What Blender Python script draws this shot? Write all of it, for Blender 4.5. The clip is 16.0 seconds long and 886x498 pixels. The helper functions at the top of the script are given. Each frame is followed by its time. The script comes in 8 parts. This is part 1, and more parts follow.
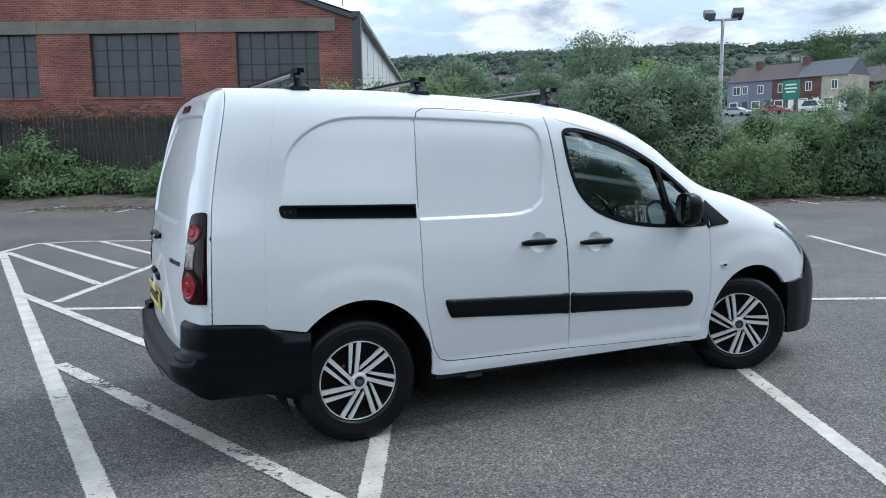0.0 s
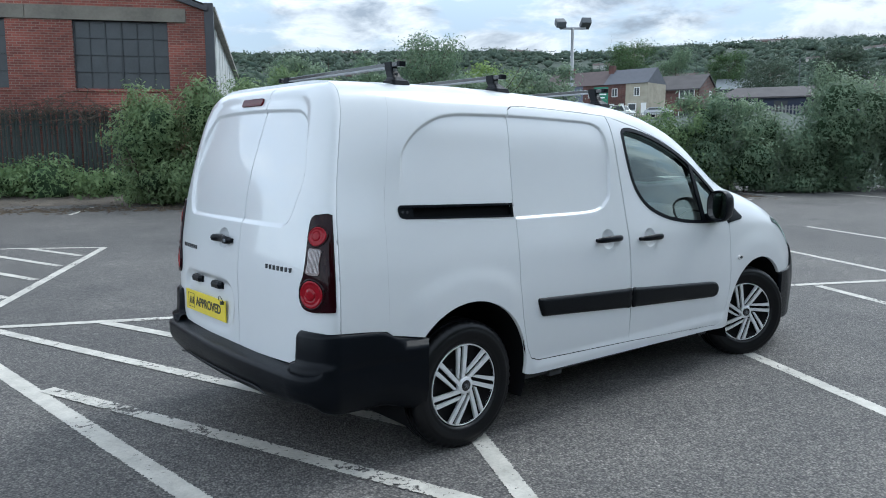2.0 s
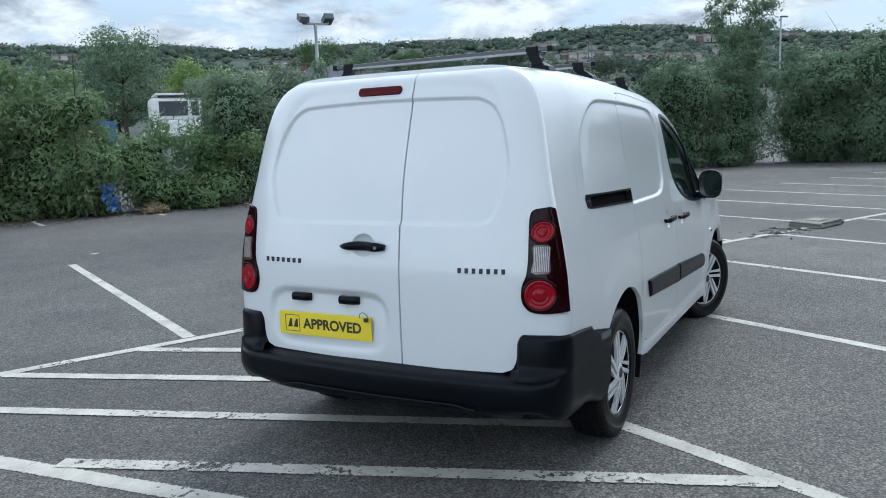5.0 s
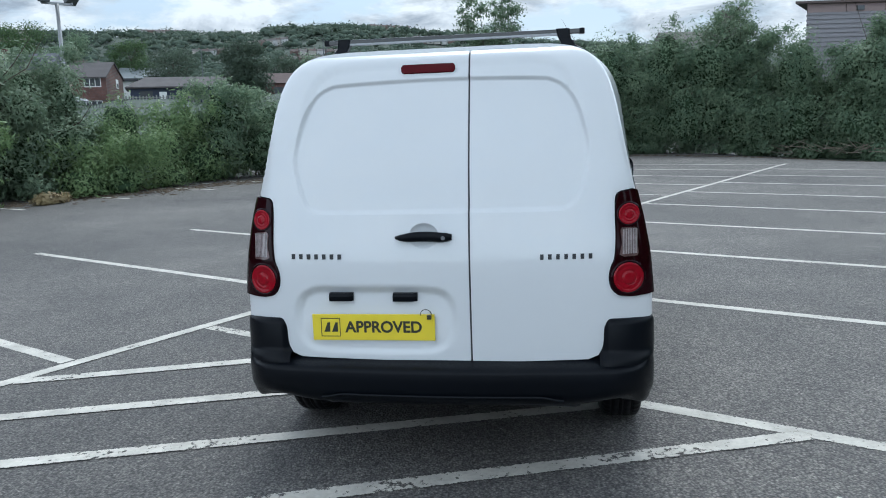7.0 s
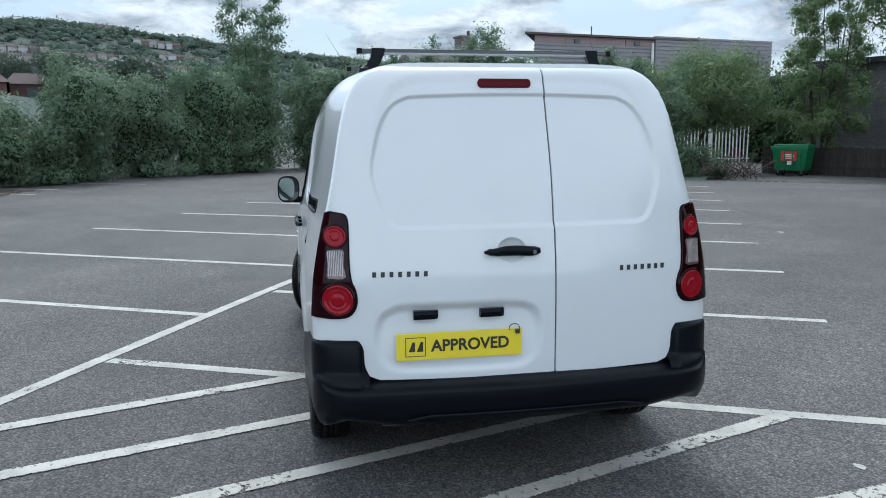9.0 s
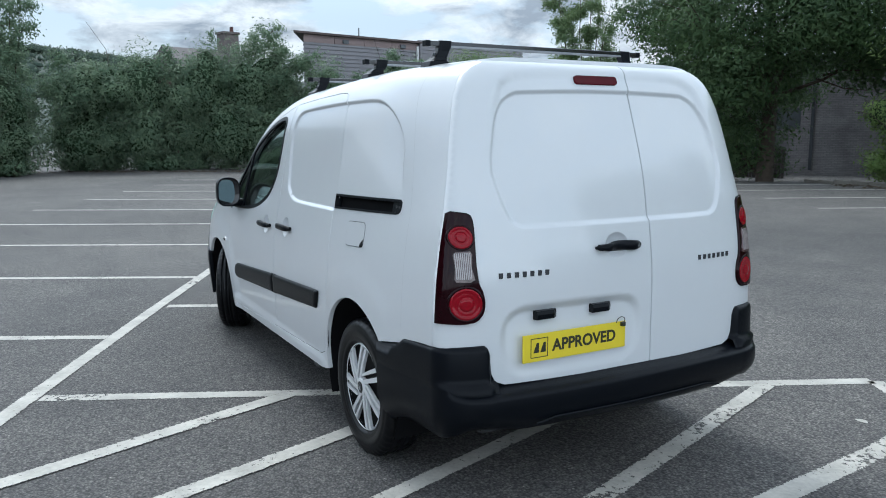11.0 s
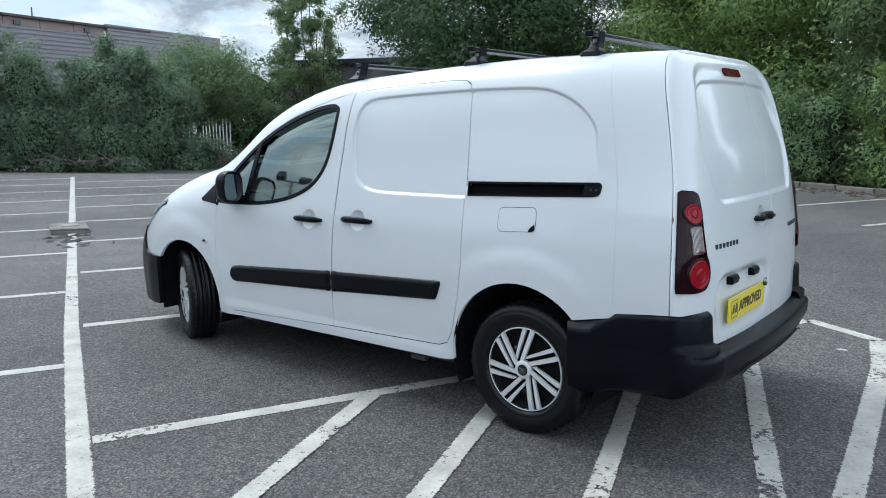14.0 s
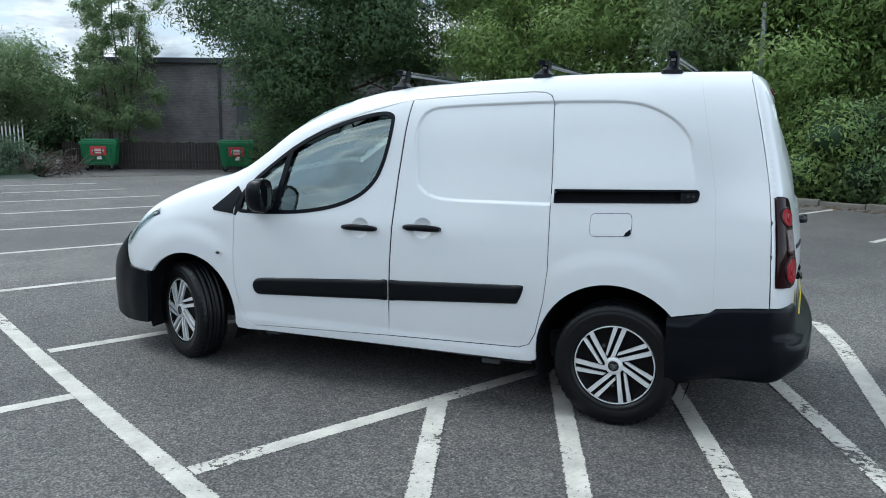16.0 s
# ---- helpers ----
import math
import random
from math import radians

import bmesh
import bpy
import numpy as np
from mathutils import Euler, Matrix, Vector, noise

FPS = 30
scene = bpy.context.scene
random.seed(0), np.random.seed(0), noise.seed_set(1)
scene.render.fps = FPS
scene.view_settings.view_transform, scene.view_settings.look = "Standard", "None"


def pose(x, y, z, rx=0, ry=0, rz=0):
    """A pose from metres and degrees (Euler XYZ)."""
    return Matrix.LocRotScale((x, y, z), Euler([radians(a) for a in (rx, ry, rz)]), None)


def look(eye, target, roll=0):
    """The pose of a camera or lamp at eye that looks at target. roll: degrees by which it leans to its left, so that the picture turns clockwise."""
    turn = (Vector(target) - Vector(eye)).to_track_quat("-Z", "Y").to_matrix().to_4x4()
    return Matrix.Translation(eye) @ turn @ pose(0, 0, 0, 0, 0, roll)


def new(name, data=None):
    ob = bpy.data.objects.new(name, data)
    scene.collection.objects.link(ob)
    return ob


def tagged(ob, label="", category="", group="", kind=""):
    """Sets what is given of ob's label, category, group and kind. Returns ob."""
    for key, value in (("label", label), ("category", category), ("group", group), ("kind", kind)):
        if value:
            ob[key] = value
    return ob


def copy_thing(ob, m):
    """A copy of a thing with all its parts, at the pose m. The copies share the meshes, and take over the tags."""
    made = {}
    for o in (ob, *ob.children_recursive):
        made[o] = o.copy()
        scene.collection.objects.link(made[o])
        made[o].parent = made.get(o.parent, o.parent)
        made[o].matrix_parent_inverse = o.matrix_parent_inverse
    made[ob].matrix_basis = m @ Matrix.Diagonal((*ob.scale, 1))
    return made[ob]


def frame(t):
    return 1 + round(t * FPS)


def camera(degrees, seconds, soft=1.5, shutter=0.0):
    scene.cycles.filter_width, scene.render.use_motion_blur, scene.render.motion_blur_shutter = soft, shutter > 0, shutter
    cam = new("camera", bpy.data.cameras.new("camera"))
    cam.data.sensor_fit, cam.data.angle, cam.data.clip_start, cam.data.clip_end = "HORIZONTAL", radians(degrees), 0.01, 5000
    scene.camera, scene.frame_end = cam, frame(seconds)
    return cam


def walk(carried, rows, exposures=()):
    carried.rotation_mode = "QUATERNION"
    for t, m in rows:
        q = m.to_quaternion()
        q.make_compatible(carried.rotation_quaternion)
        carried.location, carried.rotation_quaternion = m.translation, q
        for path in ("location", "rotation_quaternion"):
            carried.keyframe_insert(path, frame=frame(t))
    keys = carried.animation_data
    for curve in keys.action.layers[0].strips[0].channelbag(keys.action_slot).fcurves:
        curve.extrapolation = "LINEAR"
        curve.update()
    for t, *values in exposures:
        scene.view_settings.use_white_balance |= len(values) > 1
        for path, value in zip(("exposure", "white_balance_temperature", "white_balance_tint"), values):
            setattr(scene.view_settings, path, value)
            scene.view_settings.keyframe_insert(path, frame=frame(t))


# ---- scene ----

SKY, SUN = 1.30, 1.7
EXPOSURES = [(0, 0.50, 5660, 5), (4.5, 0.36, 5650, 4), (10, 0.36, 5670, 4), (16, 0.52, 5740, 3)]

cam = camera(59.6, 16.0, soft=1.0)
PATH = [
    (0, (-1.284, -4.467, 1.478), (-0.411, -2.686, 1.221), -0.7),
    (0.5, (-1.585, -4.328, 1.481), (-0.615, -2.599, 1.221), -0.7),
    (1, (-1.846, -4.074, 1.488), (-0.774, -2.405, 1.231), -0.4),
    (1.5, (-2.157, -3.879, 1.485), (-0.989, -2.276, 1.227), -0.2),
    (2, (-2.423, -3.654, 1.478), (-1.166, -2.119, 1.218), -0.3),
    (2.5, (-2.69, -3.401, 1.489), (-1.352, -1.938, 1.225), -0.7),
    (3, (-2.963, -3.146, 1.498), (-1.541, -1.766, 1.226), -1.2),
    (5.5, (-3.695, -1.505, 1.486), (-1.881, -0.713, 1.198), -2.4),
    (6, (-3.738, -1.164, 1.494), (-1.866, -0.528, 1.196), -2.6),
    (6.5, (-3.845, -0.832, 1.495), (-1.926, -0.361, 1.185), -2.5),
    (7, (-3.874, -0.494, 1.472), (-1.922, -0.193, 1.157), -2.0),
    (7.5, (-3.902, -0.156, 1.481), (-1.932, -0.019, 1.165), -1.6),
    (8, (-3.91, 0.177, 1.48), (-1.934, 0.158, 1.169), -1.1),
    (8.5, (-3.838, 0.544, 1.494), (-1.871, 0.348, 1.19), -0.7),
    (9, (-3.812, 0.913, 1.505), (-1.87, 0.541, 1.208), -0.4),
    (9.5, (-3.686, 1.25, 1.5), (-1.782, 0.716, 1.203), -0.3),
    (12, (-2.875, 2.82, 1.491), (-1.292, 1.635, 1.186), -0.1),
    (12.5, (-2.643, 3.114, 1.483), (-1.145, 1.825, 1.173), -0.1),
    (13, (-2.391, 3.364, 1.48), (-0.978, 1.984, 1.167), -0.4),
    (13.5, (-2.137, 3.627, 1.482), (-0.819, 2.157, 1.166), -0.4),
    (14, (-1.901, 3.879, 1.48), (-0.677, 2.33, 1.158), -0.4),
    (14.5, (-1.598, 4.08, 1.482), (-0.481, 2.453, 1.16), -0.2),
    (15, (-1.335, 4.305, 1.495), (-0.325, 2.607, 1.182), 0.2),
    (15.5, (-1.016, 4.477, 1.496), (-0.119, 2.718, 1.18), 0.4),
    (16, (-0.709, 4.682, 1.5), (0.078, 2.869, 1.191), 0.5),
]
walk(cam, [(t, look(eye, target, roll)) for t, eye, target, roll in PATH], EXPOSURES)

# ---------- world, sun ----------
world = bpy.data.worlds.new("cloudy_sky")
scene.world = world
world.use_nodes = True
wn, wl = world.node_tree.nodes, world.node_tree.links
wn.clear()
sky = wn.new("ShaderNodeTexSky")
sky.sky_type = "NISHITA"
sky.sun_disc = False
sky.sun_elevation = radians(48)
sky.sun_rotation = radians(96)
sky_dim = wn.new("ShaderNodeMix")
sky_dim.data_type, sky_dim.blend_type = "RGBA", "MULTIPLY"
sky_dim.inputs[0].default_value = 1.0
sky_dim.inputs[7].default_value = (0.13, 0.13, 0.13, 1)
wl.new(sky.outputs[0], sky_dim.inputs[6])
tc = wn.new("ShaderNodeTexCoord")
flat = wn.new("ShaderNodeMapping")
flat.inputs["Scale"].default_value = (1.0, 1.0, 2.8)
wl.new(tc.outputs["Generated"], flat.inputs[0])
cl = wn.new("ShaderNodeTexNoise")
cl.inputs["Scale"].default_value = 6.5
cl.inputs["Detail"].default_value = 10
cl.inputs["Roughness"].default_value = 0.58
wl.new(flat.outputs[0], cl.inputs[0])
mask = wn.new("ShaderNodeValToRGB")
mask.color_ramp.elements[0].position, mask.color_ramp.elements[1].position = 0.42, 0.53
wl.new(cl.outputs[0], mask.inputs[0])
shade = wn.new("ShaderNodeTexNoise")
shade.inputs["Scale"].default_value = 9.5
shade.inputs["Detail"].default_value = 9
shade.inputs["Distortion"].default_value = 0.35
shade.inputs["Roughness"].default_value = 0.58
wl.new(flat.outputs[0], shade.inputs[0])
tone = wn.new("ShaderNodeValToRGB")
tone.color_ramp.elements[0].position, tone.color_ramp.elements[1].position = 0.43, 0.63
tone.color_ramp.elements[0].color = (1.10, 1.10, 1.10, 1)
tone.color_ramp.elements[1].color = (0.46, 0.50, 0.56, 1)
wl.new(shade.outputs[0], tone.inputs[0])
mixed = wn.new("ShaderNodeMix")
mixed.data_type = "RGBA"
wl.new(mask.outputs[0], mixed.inputs[0])
haze = wn.new("ShaderNodeMix")
haze.data_type = "RGBA"
haze.inputs[0].default_value = 0.6
haze.inputs[7].default_value = (0.80, 0.86, 0.93, 1)
wl.new(sky_dim.outputs[2], haze.inputs[6])
wl.new(haze.outputs[2], mixed.inputs[6])
wl.new(tone.outputs[0], mixed.inputs[7])
# an overcast sky is dimmer towards the horizon than overhead
sep = wn.new("ShaderNodeSeparateXYZ")
wl.new(tc.outputs["Generated"], sep.inputs[0])
rise = wn.new("ShaderNodeMapRange")
rise.interpolation_type = "SMOOTHSTEP"
rise.inputs[1].default_value, rise.inputs[2].default_value, rise.inputs[3].default_value, rise.inputs[4].default_value = 0.12, 0.34, 0.52, 1.10
wl.new(sep.outputs[2], rise.inputs[0])
# the low cloud opposite the sun is lit from the front and so brighter than the cloud below it
facing = wn.new("ShaderNodeMapRange")
facing.interpolation_type = "SMOOTHSTEP"
facing.inputs[1].default_value, facing.inputs[2].default_value, facing.inputs[3].default_value, facing.inputs[4].default_value = 0.50, -0.25, 0.52, 1.38
wl.new(sep.outputs[0], facing.inputs[0])
wl.new(facing.outputs[0], rise.inputs[3])
dome = wn.new("ShaderNodeMix")
dome.data_type, dome.blend_type = "RGBA", "MULTIPLY"
dome.inputs[0].default_value = 1.0
wl.new(mixed.outputs[2], dome.inputs[6])
wl.new(rise.outputs[0], dome.inputs[7])
# the cloud overhead is thicker than the bright broken cloud half-way up
thick = wn.new("ShaderNodeMapRange")
thick.interpolation_type = "SMOOTHSTEP"
thick.inputs[1].default_value, thick.inputs[2].default_value, thick.inputs[3].default_value, thick.inputs[4].default_value = 0.34, 1.0, 1.0, 0.60
wl.new(sep.outputs[2], thick.inputs[0])
lid = wn.new("ShaderNodeMix")
lid.data_type, lid.blend_type = "RGBA", "MULTIPLY"
lid.inputs[0].default_value = 1.0
wl.new(dome.outputs[2], lid.inputs[6])
wl.new(thick.outputs[0], lid.inputs[7])
bg = wn.new("ShaderNodeBackground")
bg.inputs[1].default_value = SKY
wl.new(lid.outputs[2], bg.inputs[0])
wout = wn.new("ShaderNodeOutputWorld")
wl.new(bg.outputs[0], wout.inputs[0])

sun_data = bpy.data.lights.new("sun", "SUN")
sun_data.energy, sun_data.angle, sun_data.color = SUN, radians(26), (1.0, 0.95, 0.88)
sun = new("sun", sun_data)
sun.matrix_world = look((30, -1, 38), (0, 0, 0))

# ---------- materials ----------
def mat(name, color, rough=0.6, metal=0.0, var=0.15, scale=6.0, bump=0.0, bscale=60.0, coat=0.0, spec=0.5, color2=None, isl=0.0, objr=0.0, bdist=0.01):
    """A principled material whose colour varies at two scales, with a fine relief."""
    m = bpy.data.materials.new(name)
    m.use_nodes = True
    n, l = m.node_tree.nodes, m.node_tree.links
    p = n["Principled BSDF"]
    p.inputs["Roughness"].default_value = rough
    p.inputs["Metallic"].default_value = metal
    p.inputs["Coat Weight"].default_value = coat
    p.inputs["Coat Roughness"].default_value = 0.04
    p.inputs["Specular IOR Level"].default_value = spec
    c2 = color2 or tuple(c * (1 - var) for c in color)
    t = n.new("ShaderNodeTexCoord")
    a, b = n.new("ShaderNodeTexNoise"), n.new("ShaderNodeTexNoise")
    a.inputs["Scale"].default_value, b.inputs["Scale"].default_value = scale, scale * 9
    a.inputs["Detail"].default_value, b.inputs["Detail"].default_value = 5, 4
    add = n.new("ShaderNodeMath")
    add.operation = "MULTIPLY_ADD"
    add.inputs[1].default_value = 0.45
    l.new(t.outputs["Object"], a.inputs[0])
    l.new(t.outputs["Object"], b.inputs[0])
    l.new(b.outputs[0], add.inputs[0])
    l.new(a.outputs[0], add.inputs[2])
    fac = add.outputs[0]
    if isl or objr:
        g = n.new("ShaderNodeNewGeometry") if isl else n.new("ShaderNodeObjectInfo")
        k = n.new("ShaderNodeMath")
        k.operation = "MULTIPLY_ADD"
        k.inputs[1].default_value = isl or objr
        l.new(g.outputs["Random Per Island" if isl else "Random"], k.inputs[0])
        l.new(fac, k.inputs[2])
        fac = k.outputs[0]
    r = n.new("ShaderNodeMapRange")
    r.inputs[1].default_value, r.inputs[2].default_value = 0.5, 1.0 + 0.6 * (isl or objr)
    l.new(fac, r.inputs[0])
    mx = n.new("ShaderNodeMix")
    mx.data_type = "RGBA"
    mx.inputs[6].default_value, mx.inputs[7].default_value = (*color, 1), (*c2, 1)
    l.new(r.outputs[0], mx.inputs[0])
    l.new(mx.outputs[2], p.inputs["Base Color"])
    if bump:
        w = n.new("ShaderNodeTexNoise")
        w.inputs["Scale"].default_value, w.inputs["Detail"].default_value = bscale, 3
        bu = n.new("ShaderNodeBump")
        bu.inputs["Strength"].default_value, bu.inputs["Distance"].default_value = bump, bdist
        l.new(t.outputs["Object"], w.inputs[0])
        l.new(w.outputs[0], bu.inputs["Height"])
        l.new(bu.outputs[0], p.inputs["Normal"])
    return m


def leaf_mat(name, c1, c2):
    m = mat(name, c1, rough=0.5, color2=c2, isl=0.45, scale=1.2, spec=0.2)
    n, l = m.node_tree.nodes, m.node_tree.links
    p = n["Principled BSDF"]
    tr, ms = n.new("ShaderNodeBsdfTranslucent"), n.new("ShaderNodeMixShader")
    l.new(p.inputs["Base Color"].links[0].from_socket, tr.inputs[0])
    ms.inputs[0].default_value = 0.42
    l.new(p.outputs[0], ms.inputs[1])
    l.new(tr.outputs[0], ms.inputs[2])
    l.new(ms.outputs[0], n["Material Output"].inputs[0])
    return m


def glass_mat(name, tint, ior=1.5):
    m = bpy.data.materials.new(name)
    m.use_nodes = True
    n, l = m.node_tree.nodes, m.node_tree.links
    n.remove(n["Principled BSDF"])
    t, g, f, x = n.new("ShaderNodeBsdfTransparent"), n.new("ShaderNodeBsdfGlossy"), n.new("ShaderNodeFresnel"), n.new("ShaderNodeMixShader")
    t.inputs[0].default_value = (*tint, 1)
    g.inputs["Roughness"].default_value = 0.01
    f.inputs[0].default_value = ior
    g.inputs["Color"].default_value = (0.84, 0.97, 0.92, 1)
    l.new(f.outputs[0], x.inputs[0])
    l.new(t.outputs[0], x.inputs[1])
    l.new(g.outputs[0], x.inputs[2])
    l.new(x.outputs[0], n["Material Output"].inputs[0])
    return m


M_PAINT = mat("white_van_paint", (0.64, 0.655, 0.67), rough=0.28, var=0.03, scale=1.5, coat=0.7)
M_LINER = mat("dark_inner_panel", (0.006, 0.006, 0.007), rough=0.9, spec=0.1)
M_TRIM = mat("black_textured_plastic", (0.0030, 0.0043, 0.0070), rough=0.33, spec=0.135, var=0.25, scale=5, bump=0.25, bscale=500, bdist=0.002)
M_RUB = mat("black_rubbing_plastic", (0.0038, 0.0048, 0.0066), rough=0.33, spec=0.16, var=0.2, scale=5, bump=0.2, bscale=500, bdist=0.002)
M_GLOSSBLACK = mat("gloss_black", (0.012, 0.012, 0.014), rough=0.18, coat=0.3)
M_TYRE = mat("tyre_rubber", (0.0050, 0.0054, 0.0066), rough=0.36, spec=0.26, var=0.35, scale=14, bump=0.2, bscale=200, bdist=0.002)
M_SILVER = mat("silver_wheel_face", (0.78, 0.79, 0.80), rough=0.3, metal=0.35, var=0.08, scale=20)
M_RIM = mat("black_wheel_dish", (0.003, 0.003, 0.0035), rough=0.5, spec=0.12)
M_RED = mat("red_lamp_lens", (0.27, 0.003, 0.012), rough=0.08, coat=0.0, spec=0.22, var=0.3, scale=30)
M_DARKRED = mat("smoked_red_lens", (0.013, 0.0007, 0.0026), rough=0.07, coat=0.0, spec=0.16, var=0.3, scale=12)
M_RIB = mat("smoky_lens_rib", (0.40, 0.35, 0.35), rough=0.12, coat=0.7, var=0.4, scale=40)
M_CLEAR = mat("clear_lens_rib", (0.70, 0.69, 0.68), rough=0.12, coat=0.7, var=0.2, scale=40)
M_CLEARDEEP = mat("clear_lens_body", (0.13, 0.075, 0.075), rough=0.12, coat=0.7, var=0.6, scale=40)
M_YELLOW = mat("yellow_plate", (0.78, 0.62, 0.03), rough=0.3, var=0.05, coat=0.4)
M_INK = mat("black_ink", (0.03, 0.032, 0.02), rough=0.4)
M_CHROME = mat("chrome_badge", (0.35, 0.37, 0.40), rough=0.16, metal=0.9)
M_DARKBADGE = mat("dark_chrome_edge", (0.10, 0.105, 0.115), rough=0.2, metal=0.6)
M_GLASS = glass_mat("tinted_side_glass", (0.50, 0.58, 0.57), 2.4)
M_LENS = glass_mat("headlamp_lens", (0.9, 0.92, 0.93))
M_SEAT = mat("blue_grey_seat_cloth", (0.09, 0.11, 0.15), rough=0.9, var=0.4, scale=30, bump=0.2)
M_DASH = mat("grey_dashboard", (0.05, 0.053, 0.058), rough=0.7, bump=0.15, bscale=300)
M_SEAL = mat("grey_door_rubber", (0.05, 0.052, 0.056), rough=0.8)
M_JOINT = mat("grey_joint_sealer", (0.56, 0.57, 0.58), rough=0.5)
M_STEELUNDER = mat("grey_underbody", (0.04, 0.04, 0.042), rough=0.8, var=0.4, scale=8)
M_PAINTLINE = None
M_LEAF_A = leaf_mat("hedge_leaf_green", (0.076, 0.138, 0.088), (0.232, 0.305, 0.190))
M_LEAF_B = leaf_mat("bramble_leaf_bright", (0.096, 0.168, 0.074), (0.245, 0.335, 0.158))
M_LEAF_C = leaf_mat("buddleia_leaf_grey_green", (0.100, 0.158, 0.104), (0.262, 0.335, 0.222))
M_LEAF_D = leaf_mat("dark_tree_leaf", (0.040, 0.082, 0.038), (0.115, 0.175, 0.075))
M_LEAF_E = leaf_mat("light_tree_leaf", (0.115, 0.195, 0.058), (0.28, 0.38, 0.125))
# dark green of the added filler cores, standing for the shade inside foliage
M_CORE = mat("shade_dark_core", (0.048, 0.080, 0.042), rough=0.9, var=0.5, scale=3, spec=0.1)
# canopy green made paler and bluer: distance haze put into the base colour
M_FARCLUMP = mat("haze_tinted_canopy", (0.060, 0.084, 0.068), rough=0.95, color2=(0.088, 0.114, 0.088), isl=0.9, scale=.05, spec=0.05, bump=.5, bscale=.8, bdist=.5)
M_LEAF_F = leaf_mat("willowy_leaf_green", (0.100, 0.168, 0.076), (0.245, 0.320, 0.158))
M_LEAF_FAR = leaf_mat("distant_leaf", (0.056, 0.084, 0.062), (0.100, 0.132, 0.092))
M_LILAC = leaf_mat("lilac_flower", (0.16, 0.12, 0.24), (0.24, 0.2, 0.32))
M_DRY = leaf_mat("dry_grass_straw", (0.24, 0.19, 0.10), (0.36, 0.30, 0.18))
M_BARK = mat("brown_bark", (0.085, 0.065, 0.048), rough=0.9, var=0.5, scale=8, bump=0.6, bscale=30)
M_PALEBARK = mat("pale_twig", (0.22, 0.18, 0.14), rough=0.9, var=0.4, scale=8)

# asphalt: aggregate, tyre-worn patches, stains
M_ASPHALT = mat("worn_asphalt", (0.066, 0.068, 0.072), rough=0.80, spec=0.42)
def _asphalt():
    m = M_ASPHALT
    n, l = m.node_tree.nodes, m.node_tree.links
    p = n["Principled BSDF"]
    t = n.new("ShaderNodeTexCoord")
    def tex(kind, scale, detail=3):
        x = n.new(kind)
        x.inputs["Scale"].default_value = scale
        if kind == "ShaderNodeTexNoise":
            x.inputs["Detail"].default_value = detail
        l.new(t.outputs["Object"], x.inputs[0])
        return x
    big, mid, grain, chip = tex("ShaderNodeTexNoise", 0.22, 6), tex("ShaderNodeTexNoise", 1.7, 5), tex("ShaderNodeTexNoise", 60, 6), tex("ShaderNodeTexVoronoi", 88)
    def ramp(src, a, b, c0, c1):
        r = n.new("ShaderNodeValToRGB")
        r.color_ramp.elements[0].position, r.color_ramp.elements[1].position = a, b
        r.color_ramp.elements[0].color, r.color_ramp.elements[1].color = (*c0, 1), (*c1, 1)
        l.new(src, r.inputs[0])
        return r.outputs[0]
    def mul(a, b):
        x = n.new("ShaderNodeMix")
        x.data_type, x.blend_type = "RGBA", "MULTIPLY"
        x.inputs[0].default_value = 1
        l.new(a, x.inputs[6])
        l.new(b, x.inputs[7])
        return x.outputs[2]
    base = ramp(big.outputs[0], 0.35, 0.68, (0.100, 0.098, 0.097), (0.168, 0.162, 0.155))
    c = mul(base, ramp(mid.outputs[0], 0.3, 0.75, (0.84, 0.84, 0.85), (1.14, 1.13, 1.11)))
    clot = tex("ShaderNodeTexNoise", 17, 5)
    c = mul(c, ramp(clot.outputs[0], 0.34, 0.68, (0.80, 0.80, 0.81), (1.20, 1.19, 1.18)))
    # each stone has its own tone, and the binder between the stones lies deeper and darker
    c = mul(c, ramp(chip.outputs["Color"], 0.15, 0.85, (0.74, 0.74, 0.75), (1.28, 1.27, 1.24)))
    pit = ramp(chip.outputs["Distance"], 0.28, 0.72, (1.10, 1.10, 1.09), (0.48, 0.48, 0.49))
    c = mul(c, pit)
    c = mul(c, ramp(grain.outputs[0], 0.34, 0.66, (0.62, 0.62, 0.63), (1.36, 1.35, 1.33)))
    pale = tex("ShaderNodeTexVoronoi", 23)
    c = mul(c, ramp(pale.outputs["Distance"], 0.10, 0.16, (1.75, 1.72, 1.66), (1.0, 1.0, 1.0)))
    l.new(c, p.inputs["Base Color"])
    bu = n.new("ShaderNodeBump")
    bu.inputs["Strength"].default_value, bu.inputs["Distance"].default_value = 0.75, 0.006
    l.new(pit, bu.inputs["Height"])
    l.new(bu.outputs[0], p.inputs["Normal"])
_asphalt()

